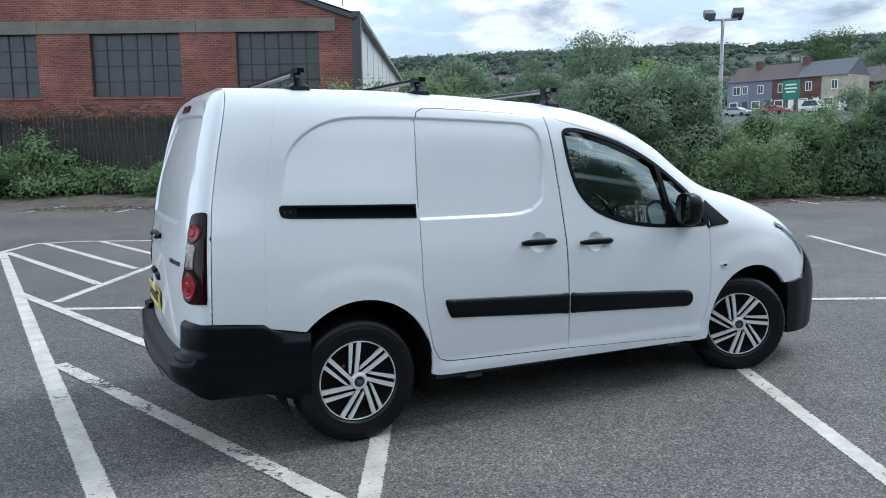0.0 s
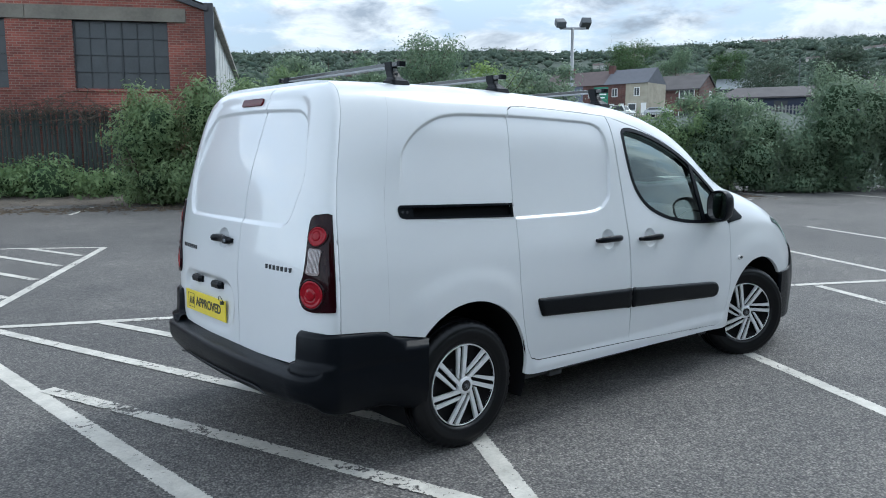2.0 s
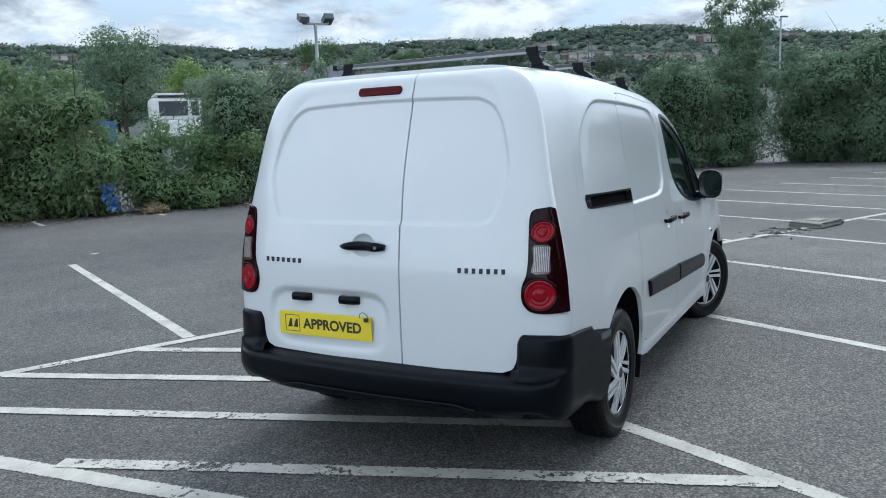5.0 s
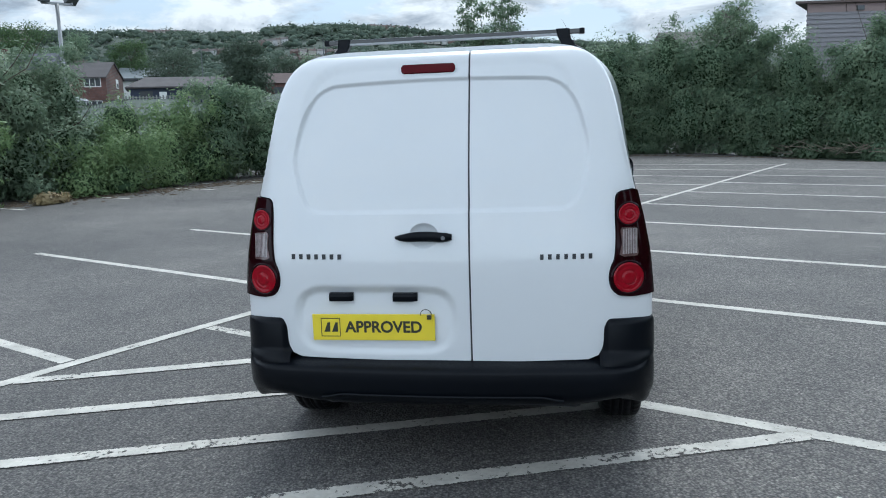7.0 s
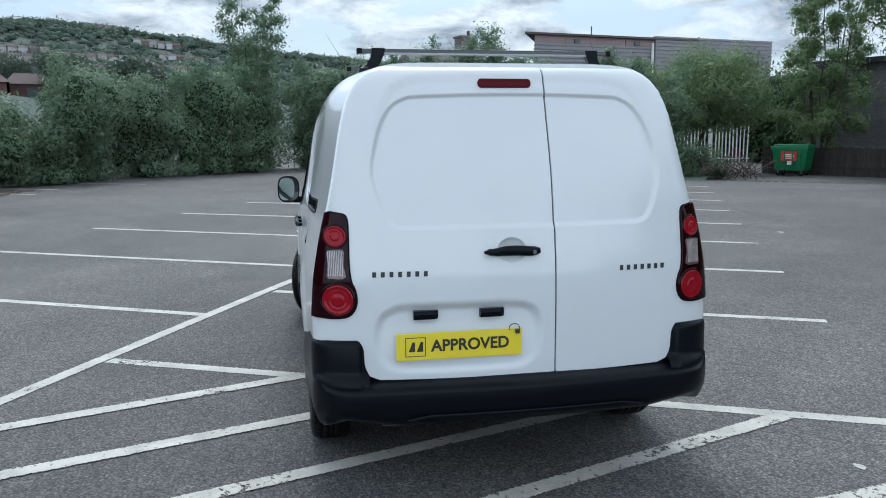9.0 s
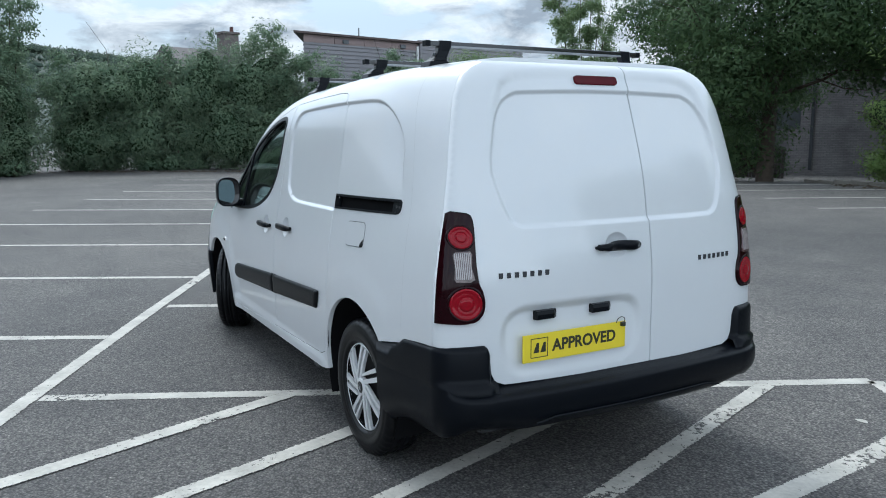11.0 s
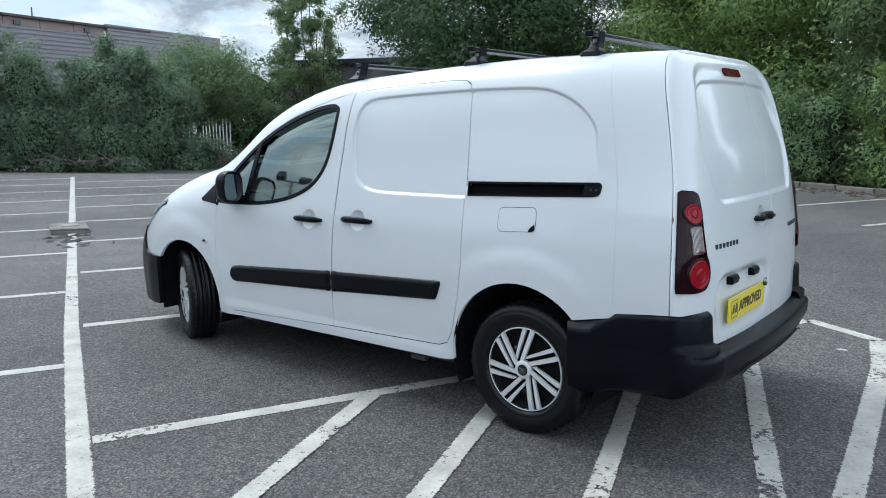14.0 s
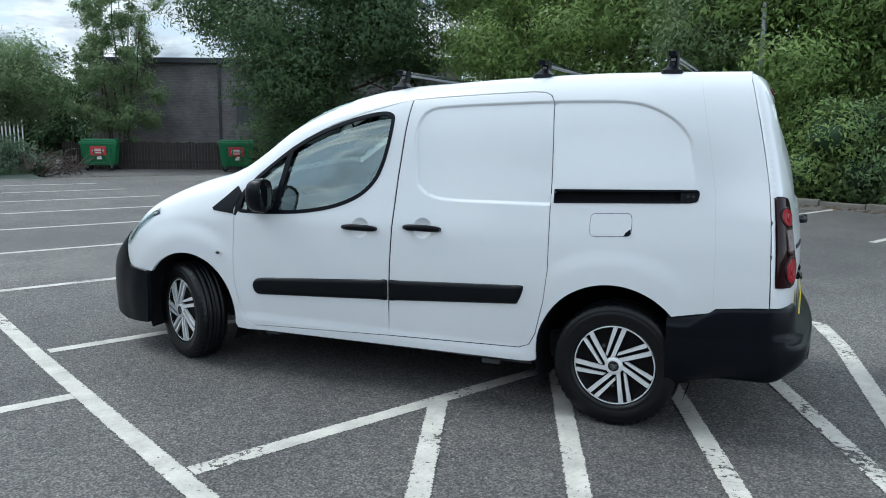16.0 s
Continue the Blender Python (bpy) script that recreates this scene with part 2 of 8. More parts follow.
def _worn_white(name, lo, hi):
    """White road paint with chipped, worn gaps that let the asphalt through."""
    m = mat(name, (0.56, 0.535, 0.48), rough=0.7, var=0.42, scale=5.5, bump=0.4, bscale=90, bdist=0.004)
    n, l = m.node_tree.nodes, m.node_tree.links
    p = n["Principled BSDF"]
    t, a, b = n.new("ShaderNodeTexCoord"), n.new("ShaderNodeTexNoise"), n.new("ShaderNodeTexNoise")
    a.inputs["Scale"].default_value, a.inputs["Detail"].default_value, a.inputs["Roughness"].default_value = 28, 6, 0.7
    b.inputs["Scale"].default_value, b.inputs["Detail"].default_value = 2.2, 3
    l.new(t.outputs["Object"], a.inputs[0])
    l.new(t.outputs["Object"], b.inputs[0])
    s = n.new("ShaderNodeMath")
    s.operation = "MULTIPLY_ADD"
    s.inputs[1].default_value = 0.6
    l.new(b.outputs[0], s.inputs[0])
    l.new(a.outputs[0], s.inputs[2])
    r = n.new("ShaderNodeMapRange")
    r.inputs[1].default_value, r.inputs[2].default_value = lo, hi
    l.new(s.outputs[0], r.inputs[0])
    # ragged edges: the paint ends where its distance from the line's middle, roughened by the stones, passes the rim
    uv, sp, ab, e, g, mx = n.new("ShaderNodeUVMap"), n.new("ShaderNodeSeparateXYZ"), n.new("ShaderNodeMath"), n.new("ShaderNodeTexNoise"), n.new("ShaderNodeMath"), n.new("ShaderNodeMath")
    uv.uv_map = "across"
    l.new(uv.outputs[0], sp.inputs[0])
    ab.operation = "ABSOLUTE"
    l.new(sp.outputs[0], ab.inputs[0])
    e.inputs["Scale"].default_value, e.inputs["Detail"].default_value = 75, 4
    l.new(t.outputs["Object"], e.inputs[0])
    g.operation = "MULTIPLY_ADD"
    g.inputs[1].default_value = 0.55
    l.new(e.outputs[0], g.inputs[0])
    l.new(ab.outputs[0], g.inputs[2])
    rim = n.new("ShaderNodeMapRange")
    rim.inputs[1].default_value, rim.inputs[2].default_value = 1.14, 1.20
    l.new(g.outputs[0], rim.inputs[0])
    mx.operation = "MAXIMUM"
    l.new(r.outputs[0], mx.inputs[0])
    l.new(rim.outputs[0], mx.inputs[1])
    bare, out = n.new("ShaderNodeBsdfTransparent"), n.new("ShaderNodeMixShader")
    l.new(mx.outputs[0], out.inputs[0])
    l.new(p.outputs[0], out.inputs[1])
    l.new(bare.outputs[0], out.inputs[2])
    l.new(out.outputs[0], n["Material Output"].inputs[0])
    return m
M_LINE = _worn_white("white_road_paint", 0.92, 0.97)
M_WORNLINE = _worn_white("badly_worn_road_paint", 0.86, 0.92)

# ---------- helpers ----------
def link_mesh(name, verts, faces, material, parent=None, smooth=False, label=""):
    me = bpy.data.meshes.new(name)
    me.from_pydata([tuple(v) for v in verts], [], [tuple(f) for f in faces])
    me.materials.append(material)
    if smooth:
        me.shade_smooth()
        if isinstance(verts, Verts):
            me.normals_split_custom_set_from_vertices([tuple(v) for v in verts.normals])
    ob = new(name, me)
    ob.parent = parent
    if label:
        tagged(ob, label=label)
    return ob


class Verts(list):
    """Vertices that carry the true normals of the surface they lie on."""
    normals = ()


def part(name, bm, material, parent=None, label="", smooth=False):
    me = bpy.data.meshes.new(name)
    bmesh.ops.recalc_face_normals(bm, faces=bm.faces)
    bm.to_mesh(me)
    bm.free()
    me.materials.append(material)
    if smooth:
        me.shade_smooth()
    ob = new(name, me)
    ob.parent = parent
    if label:
        tagged(ob, label=label)
    return ob


def thing(name, label, category, group="", m=None, kind=""):
    ob = new(name)
    ob.empty_display_size = 0.1
    if m is not None:
        ob.matrix_basis = m
    return tagged(ob, label=label, category=category, group=group, kind=kind)


def add_box(bm, lo, hi, m=None, bevel=0.0):
    r = bmesh.ops.create_cube(bm, size=1)
    c = [(a + b) / 2 for a, b in zip(lo, hi)]
    t = Matrix.Translation(c) @ Matrix.Diagonal((*[b - a for a, b in zip(lo, hi)], 1))
    bmesh.ops.transform(bm, matrix=(m @ t) if m is not None else t, verts=r["verts"])
    if bevel:
        es = list({e for v in r["verts"] for e in v.link_edges})
        bmesh.ops.bevel(bm, geom=es, offset=bevel, segments=2, affect="EDGES", profile=0.6)
    return bm


def box_bm(lo, hi, bevel=0.0, m=None):
    return add_box(bmesh.new(), lo, hi, m, bevel)


def tube(bm, a, b, r0, r1=None, seg=8, cap=True):
    a, b = Vector(a), Vector(b)
    d = b - a
    q = d.to_track_quat("Z", "Y").to_matrix().to_4x4()
    r = bmesh.ops.create_cone(bm, cap_ends=cap, segments=seg, radius1=r0, radius2=r0 if r1 is None else r1, depth=d.length)
    bmesh.ops.transform(bm, matrix=Matrix.Translation((a + b) / 2) @ q, verts=r["verts"])
    return bm


def lathe(profile, seg=48):
    """Turns (radius, y) pairs round the y axis."""
    n = len(profile)
    vs, fs = [], []
    for i in range(seg):
        a = 2 * math.pi * i / seg
        vs += [(r * math.cos(a), y, r * math.sin(a)) for r, y in profile]
    for i in range(seg):
        j = (i + 1) % seg
        fs += [(i * n + k, j * n + k, j * n + k + 1, i * n + k + 1) for k in range(n - 1)]
    return vs, fs


def spline(xs, ys):
    """A smooth curve through the points, which never overshoots them."""
    xs, ys = np.array(xs, float), np.array(ys, float)
    h, d = np.diff(xs), np.diff(ys) / np.diff(xs)
    m = np.zeros_like(ys)
    m[0], m[-1] = d[0], d[-1]
    for i in range(1, len(xs) - 1):
        if d[i - 1] * d[i] > 0:
            w1, w2 = 2 * h[i] + h[i - 1], h[i] + 2 * h[i - 1]
            m[i] = (w1 + w2) / (w1 / d[i - 1] + w2 / d[i])
    def f(x):
        x = np.clip(np.asarray(x, float), xs[0], xs[-1])
        i = np.clip(np.searchsorted(xs, x) - 1, 0, len(xs) - 2)
        t = (x - xs[i]) / h[i]
        return (2*t**3 - 3*t**2 + 1) * ys[i] + (t**3 - 2*t**2 + t) * h[i] * m[i] + (-2*t**3 + 3*t**2) * ys[i + 1] + (t**3 - t**2) * h[i] * m[i + 1]
    return f


def step01(a, b, x):
    t = np.clip((np.asarray(x, float) - a) / (b - a), 0, 1)
    return t * t * (3 - 2 * t)


# ---------- the lot's own axes: s along the bays' spine line, w across it ----------
U, V, S0 = Vector((0.8957, -0.4446, 0)), Vector((0.4446, 0.8957, 0)), Vector((0.95, 2.57, 0))
def lot(s, w, z=0.0):
    return S0 + U * s + V * w + Vector((0, 0, z))
LOT_TURN = math.degrees(math.atan2(U.y, U.x))


def fall(x, y):
    """How far the south-east corner of the lot falls away."""
    return 0.42 * float(step01(18, 30, .75 * x - .66 * y)) * float(step01(-4, -13, y))


def ground_z(s, w):
    """The lot is level but for its south-east corner; the verge behind the north bays climbs a little."""
    p = S0 + U * s + V * w
    return -fall(p.x, p.y) + 0.075 * max(0.0, min(w - 15.0, 9.0)) * (1 if s < 9 else max(0.0, 1 - (s - 9) / 6))

# ---------- ground ----------
def build_ground():
    sa = sorted(set([-5000, -1500, -500, -160, -60, -40] + list(range(-30, 40, 3)) + [60, 100, 200, 500, 1500, 5000]))
    wa = sorted(set([-5000, -1500, -500, -160, -60, -30] + list(range(-24, 36, 3)) + [45, 60, 100, 200, 500, 1500, 5000]))
    vs = [tuple(lot(s, w, ground_z(s, w))) for w in wa for s in sa]
    n = len(sa)
    fs = [(j * n + i, j * n + i + 1, (j + 1) * n + i + 1, (j + 1) * n + i) for j in range(len(wa) - 1) for i in range(n - 1)]
    g = link_mesh("ground", vs, fs, M_ASPHALT, smooth=True)
    tagged(g, label="worn grey asphalt of an open car park", category="ground", kind="structure")
build_ground()


def line_strip(a, b, width=0.105, worn=False, z=0.003):
    """One painted line from a to b, slightly ragged along its edges."""
    a, b = Vector((*a[:2], 0)), Vector((*b[:2], 0))
    d = (b - a).normalized()
    side = Vector((-d.y, d.x, 0)) * width / 2
    k = max(2, int((b - a).length / 0.07))
    vs, fs = [], []
    for i in range(k + 1):
        p = a.lerp(b, i / k)
        j1, j2 = (1 + 1 / 12 + random.uniform(-0.015, 0.015) * (2.2 if worn else 1) for _ in "ab")
        gz = ground_z((p - S0).dot(U), (p - S0).dot(V))
        vs += [(*(p + side * j1).to_2d(), gz + z), (*(p - side * j2).to_2d(), gz + z)]
    for i in range(k):
        fs.append((2 * i, 2 * i + 1, 2 * i + 3, 2 * i + 2))
    ob = link_mesh("road_marking", vs, fs, M_WORNLINE if worn else M_LINE)
    layer = ob.data.uv_layers.new(name="across")
    for lp in ob.data.loops:
        layer.data[lp.index].uv = (1.0 if lp.vertex_index % 2 else -1.0, 0.0)
    tagged(ob, label="badly worn white painted hatch line on asphalt" if worn else "white painted parking line on asphalt", category="road marking", group="parking lines", kind="structure")


random.seed(11)
line_strip(lot(-2.62, -.05), lot(3.0, .02), 0.108, z=0.005)
line_strip(lot(3.0, .02), lot(22.0, 0), 0.105, z=0.005)
for k in range(-1, 9):
    line_strip(lot(2.07 + 2.40 * k, 0.06), lot(2.18 + 2.43 * k, 5.25))
for k in range(0, 8):
    line_strip(lot(3.10 + 2.34 * k, -0.06), lot(3.07 + 2.25 * k, -4.93))
# the line that runs under the van and the hatched corner behind it
line_strip((1.575, 2.18), (-0.545, -2.22), 0.105)
line_strip((-2.165, 8.95), (-1.49, 1.75), 0.115, z=0.003)
line_strip((-1.49, 1.75), (-1.188, -1.30), 0.115, z=0.003)
line_strip((-1.188, -1.30), (-1.07, -1.93), 0.12, z=0.003)
line_strip((-1.07, -1.93), (-0.56, -2.23), 0.105)
line_strip((-1.385, 1.50), (-0.285, -1.60), 0.105, worn=True, z=0.006)
line_strip((-1.765, 4.80), (0.07, -0.74), 0.10, z=0.006)
line_strip((-0.553, 3.22), (0.497, 0.10), 0.105, z=0.006)
line_strip((0.262, 2.84), (0.951, 0.90), 0.108, z=0.006)
# the second hatched corner, beyond
line_strip((-1.42, 4.08), (0.98, 8.62), 0.105)
line_strip((0.98, 8.62), (-0.05, 9.35), 0.105, z=0.003)
line_strip((-0.05, 9.35), (-1.1, 9.9), 0.105, z=0.003)
line_strip((-1.1, 9.9), (-1.75, 9.9), 0.105, z=0.003)
line_strip((-1.75, 9.9), (-2.16, 8.95), 0.105, z=0.003)
for a, b in [((-2.08, 8.8), (-0.98, 5.02)), ((-1.6, 9.86), (-0.5, 6.04)), ((-0.78, 9.75), (-0.02, 7.0)), ((0.07, 9.2), (0.46, 7.85))]:
    line_strip(a, b, 0.105, z=0.006)
# the bays along the north verge and the south hedge
for k in range(-4, 6):
    line_strip(lot(0.4 + 2.5 * k, 11.9), lot(0.4 + 2.5 * k, 14.4))
for k in range(0, 4):
    line_strip(lot(9.5 + 2.5 * k, 14.6 - 1.0 * k), lot(9.5 + 2.5 * k, 17.0 - 1.0 * k))
for k in range(-3, 6):
    line_strip(lot(6.45 + 2.32 * k, -10.1), lot(6.45 + 2.32 * k, -14.6))
for s in (-9.0, -6.5):
    line_strip(lot(s, 15.4), lot(s, 18.2))


def debris(center, spread, n, seed, hue):
    """Twigs, leaf litter and stone chips along an edge of the lot."""
    rs = np.random.RandomState(seed)
    vs, fs = [], []
    for _ in range(n):
        p = lot(center[0] + rs.uniform(-1, 1) * spread[0], center[1] + rs.normal() * spread[1])
        gz = ground_z((p - S0).dot(U), (p - S0).dot(V))
        r, a, h = rs.uniform(0.015, 0.05), rs.uniform(0, 6.28), rs.uniform(0.006, 0.03)
        dx, dy = math.cos(a), math.sin(a)
        k = len(vs)
        e = rs.uniform(0.3, 3.0)
        for sx, sy, sz in [(-e, -1, 0), (e, -1, 0), (e, 1, 0), (-e, 1, 0), (0, 0, 1)]:
            vs.append((p.x + r * (sx * dx - sy * dy), p.y + r * (sx * dy + sy * dx), gz + h * sz + 0.002))
        fs += [(k, k + 1, k + 4), (k + 1, k + 2, k + 4), (k + 2, k + 3, k + 4), (k + 3, k, k + 4)]
    ob = link_mesh("litter", vs, fs, hue)
    tagged(ob, label="brown leaf litter, twigs and chips on the asphalt edge", category="litter", kind="stuff")
M_LITTER = mat("brown_litter", (0.045, 0.036, 0.028), rough=0.95, color2=(0.095, 0.075, 0.055), isl=0.9, spec=0.1)
debris((7.9, .05), (.6, .16), 45, 8, M_STEELUNDER)
debris((2.0, 13.4), (12, 0.5), 2500, 3, M_LITTER)
debris((-9.0, 16.6), (9, 0.9), 1800, 4, M_LITTER)
debris((27.2, 2.0), (0.5, 6.0), 700, 5, M_LITTER)
debris((8.0, -14.6), (10, 0.35), 900, 6, M_LITTER)


def build_verge():
    """The bare, littered soil strip between the asphalt and the dark fence."""
    rs = random.Random(21)
    n, m = 60, 9
    vs, fs = [], []
    for i in range(n):
        sx = -27 + 24.5 * i / (n - 1)
        w0 = 14.75 + .35 * math.sin(sx * .8) + rs.uniform(-.22, .22)
        for j in range(m):
            w = w0 + (18.6 - w0) * j / (m - 1)
            vs.append(tuple(lot(sx, w, ground_z(sx, w) + .004 + (rs.uniform(.0, .035) if 0 < j else 0))))
    for i in range(n - 1):
        fs += [(i * m + j, (i + 1) * m + j, (i + 1) * m + j + 1, i * m + j + 1) for j in range(m - 1)]
    soil = mat("littered_brown_soil", (.060, .050, .042), rough=.95, color2=(.135, .115, .092), scale=2.2, bump=.8, bscale=28, bdist=.03)
    tagged(link_mesh("verge", vs, fs, soil, smooth=True), label="bare brown littered soil along the fence", category="verge", kind="structure")
build_verge()


def build_kerb():
    """Worn concrete kerb stones at the foot of the south hedge."""
    k = tagged(new("kerb"), label="low worn concrete kerb at the hedge foot", category="kerb", kind="structure")
    bm = box_bm((-.44, -.07, -.1), (.44, .07, .11), .018)
    me = bpy.data.meshes.new("kerb_stone")
    bm.to_mesh(me)
    bm.free()
    me.materials.append(mat("worn_kerb_concrete", (.20, .185, .16), rough=.9, var=.45, scale=5, objr=.5, bump=.4, bscale=40))
    rs = random.Random(31)
    for i in range(34):
        o = new("kerb_stone", me)
        o.parent = k
        p = lot(20.4 - .9 * i, -14.85 + rs.uniform(-.02, .02))
        o.location = (p.x, p.y, -fall(p.x, p.y) + rs.uniform(-.025, .015))
        o.rotation_euler = (0, 0, radians(LOT_TURN + rs.uniform(-2, 2)))
build_kerb()

# ---------- the van: x forward from the rear axle, y to its left ----------
from mathutils import geometry

W_MID = spline([0, .25, .5, .7, .9, 1.1, 1.3, 1.5, 1.7, 1.9], [.845, .868, .888, .892, .880, .848, .815, .789, .765, .74])
E_TOP = spline([-.8, -.2, .1, .4, .72, 1.0, 1.2, 1.4, 1.6, 1.8, 2.0, 2.2, 2.35, 2.5, 2.7, 2.95, 3.12, 3.25, 3.4, 3.66],
               [1.764, 1.768, 1.768, 1.761, 1.747, 1.730, 1.713, 1.680, 1.631, 1.562, 1.456, 1.316, 1.224, 1.163, 1.116, 1.034, .955, .848, .735, .60])
CAMBER = spline([-.8, 1.0, 1.5, 2.1, 2.6, 3.2, 3.66], [.030, .03, .05, .07, .055, .04, .03])
SEAM = spline([.3, .67, 1.0, 1.2, 1.35, 1.5, 1.65, 1.75, 1.80], [-.708, -.702, -.688, -.670, -.644, -.612, -.577, -.552, -.537])
DEPTH = spline([.4, .6, .9, 1.1, 1.3, 1.5, 1.7, 1.8], [.132, .134, .140, .128, .120, .113, .106, .103])


def w_max(x, z):
    """Half the width of the body before the roof's rounding."""
    x, z = np.asarray(x, float), np.asarray(z, float)
    w = W_MID(z)
    back = step01(-0.05, -0.80, x)
    w = w - back * (0.033 + 0.074 * np.maximum(0, z - 1.08))
    f = np.clip((x - 2.5) / 1.165, 0, 1)
    return w * (1 - f ** 3.8) ** (1 / 3.8)


def half(x, z):
    e = E_TOP(x)
    t = np.clip((z - (e - .7)) / (CAMBER(x) + .7), 0, 1)
    return w_max(x, z) * np.maximum(1 - t ** 7.5, 0) ** (1 / 7.5)


def z_cut(x):
    return E_TOP(x) - 0.03


def top_z(x, y):
    """Height of the roof, windscreen and bonnet at x, y."""
    e = E_TOP(x)
    w = w_max(x, z_cut(x))
    return e - .7 + (CAMBER(x) + .7) * np.maximum(1 - np.clip(np.abs(y) / np.maximum(w, 1e-4), 0, 1) ** 7.5, 0) ** (1 / 7.5)


def signed(poly, pts):
    """Distance to a closed outline: positive within it."""
    a, b = np.array(poly), np.roll(np.array(poly), -1, 0)
    d2 = np.full(len(pts), 1e9)
    inside = np.zeros(len(pts), bool)
    for p, q in zip(a, b):
        e = q - p
        t = np.clip(((pts - p) @ e) / (e @ e + 1e-12), 0, 1)
        d2 = np.minimum(d2, ((pts - p - t[:, None] * e) ** 2).sum(1))
        cond = (p[1] > pts[:, 1]) != (q[1] > pts[:, 1])
        with np.errstate(divide="ignore", invalid="ignore"):
            inside ^= cond & (pts[:, 0] < e[0] * (pts[:, 1] - p[1]) / (e[1] if e[1] else 1e-12) + p[0])
    return np.where(inside, 1, -1) * np.sqrt(d2)


def curve_through(points, closed=True, per=6):
    """A rounded outline through the points (Catmull-Rom)."""
    p = np.array(points, float)
    out = []
    n = len(p)
    for i in range(n if closed else n - 1):
        a, b, c, d = (p[(i + k) % n] if closed else p[min(max(i + k, 0), n - 1)] for k in (-1, 0, 1, 2))
        for t in np.arange(per) / per:
            out.append(0.5 * (2 * b + (c - a) * t + (2 * a - 5 * b + 4 * c - d) * t ** 2 + (3 * b - a - 3 * c + d) * t ** 3))
    if not closed:
        out.append(p[-1])
    return [tuple(v) for v in out]


def densify(poly, step):
    out = []
    for p, q in zip(poly, poly[1:] + poly[:1]):
        k = max(1, int(math.dist(p, q) / step))
        out += [(p[0] + (q[0] - p[0]) * i / k, p[1] + (q[1] - p[1]) * i / k) for i in range(k)]
    return out


def shrink(poly, d):
    """The outline moved inwards by d."""
    p = np.array(poly)
    e = np.roll(p, -1, 0) - np.roll(p, 1, 0)
    area = 0.5 * np.sum(p[:, 0] * np.roll(p[:, 1], -1) - np.roll(p[:, 0], -1) * p[:, 1])
    nrm = np.stack([-e[:, 1], e[:, 0]], 1) / np.maximum(np.linalg.norm(e, axis=1)[:, None], 1e-9) * np.sign(area)
    return [tuple(v) for v in p + d * nrm]


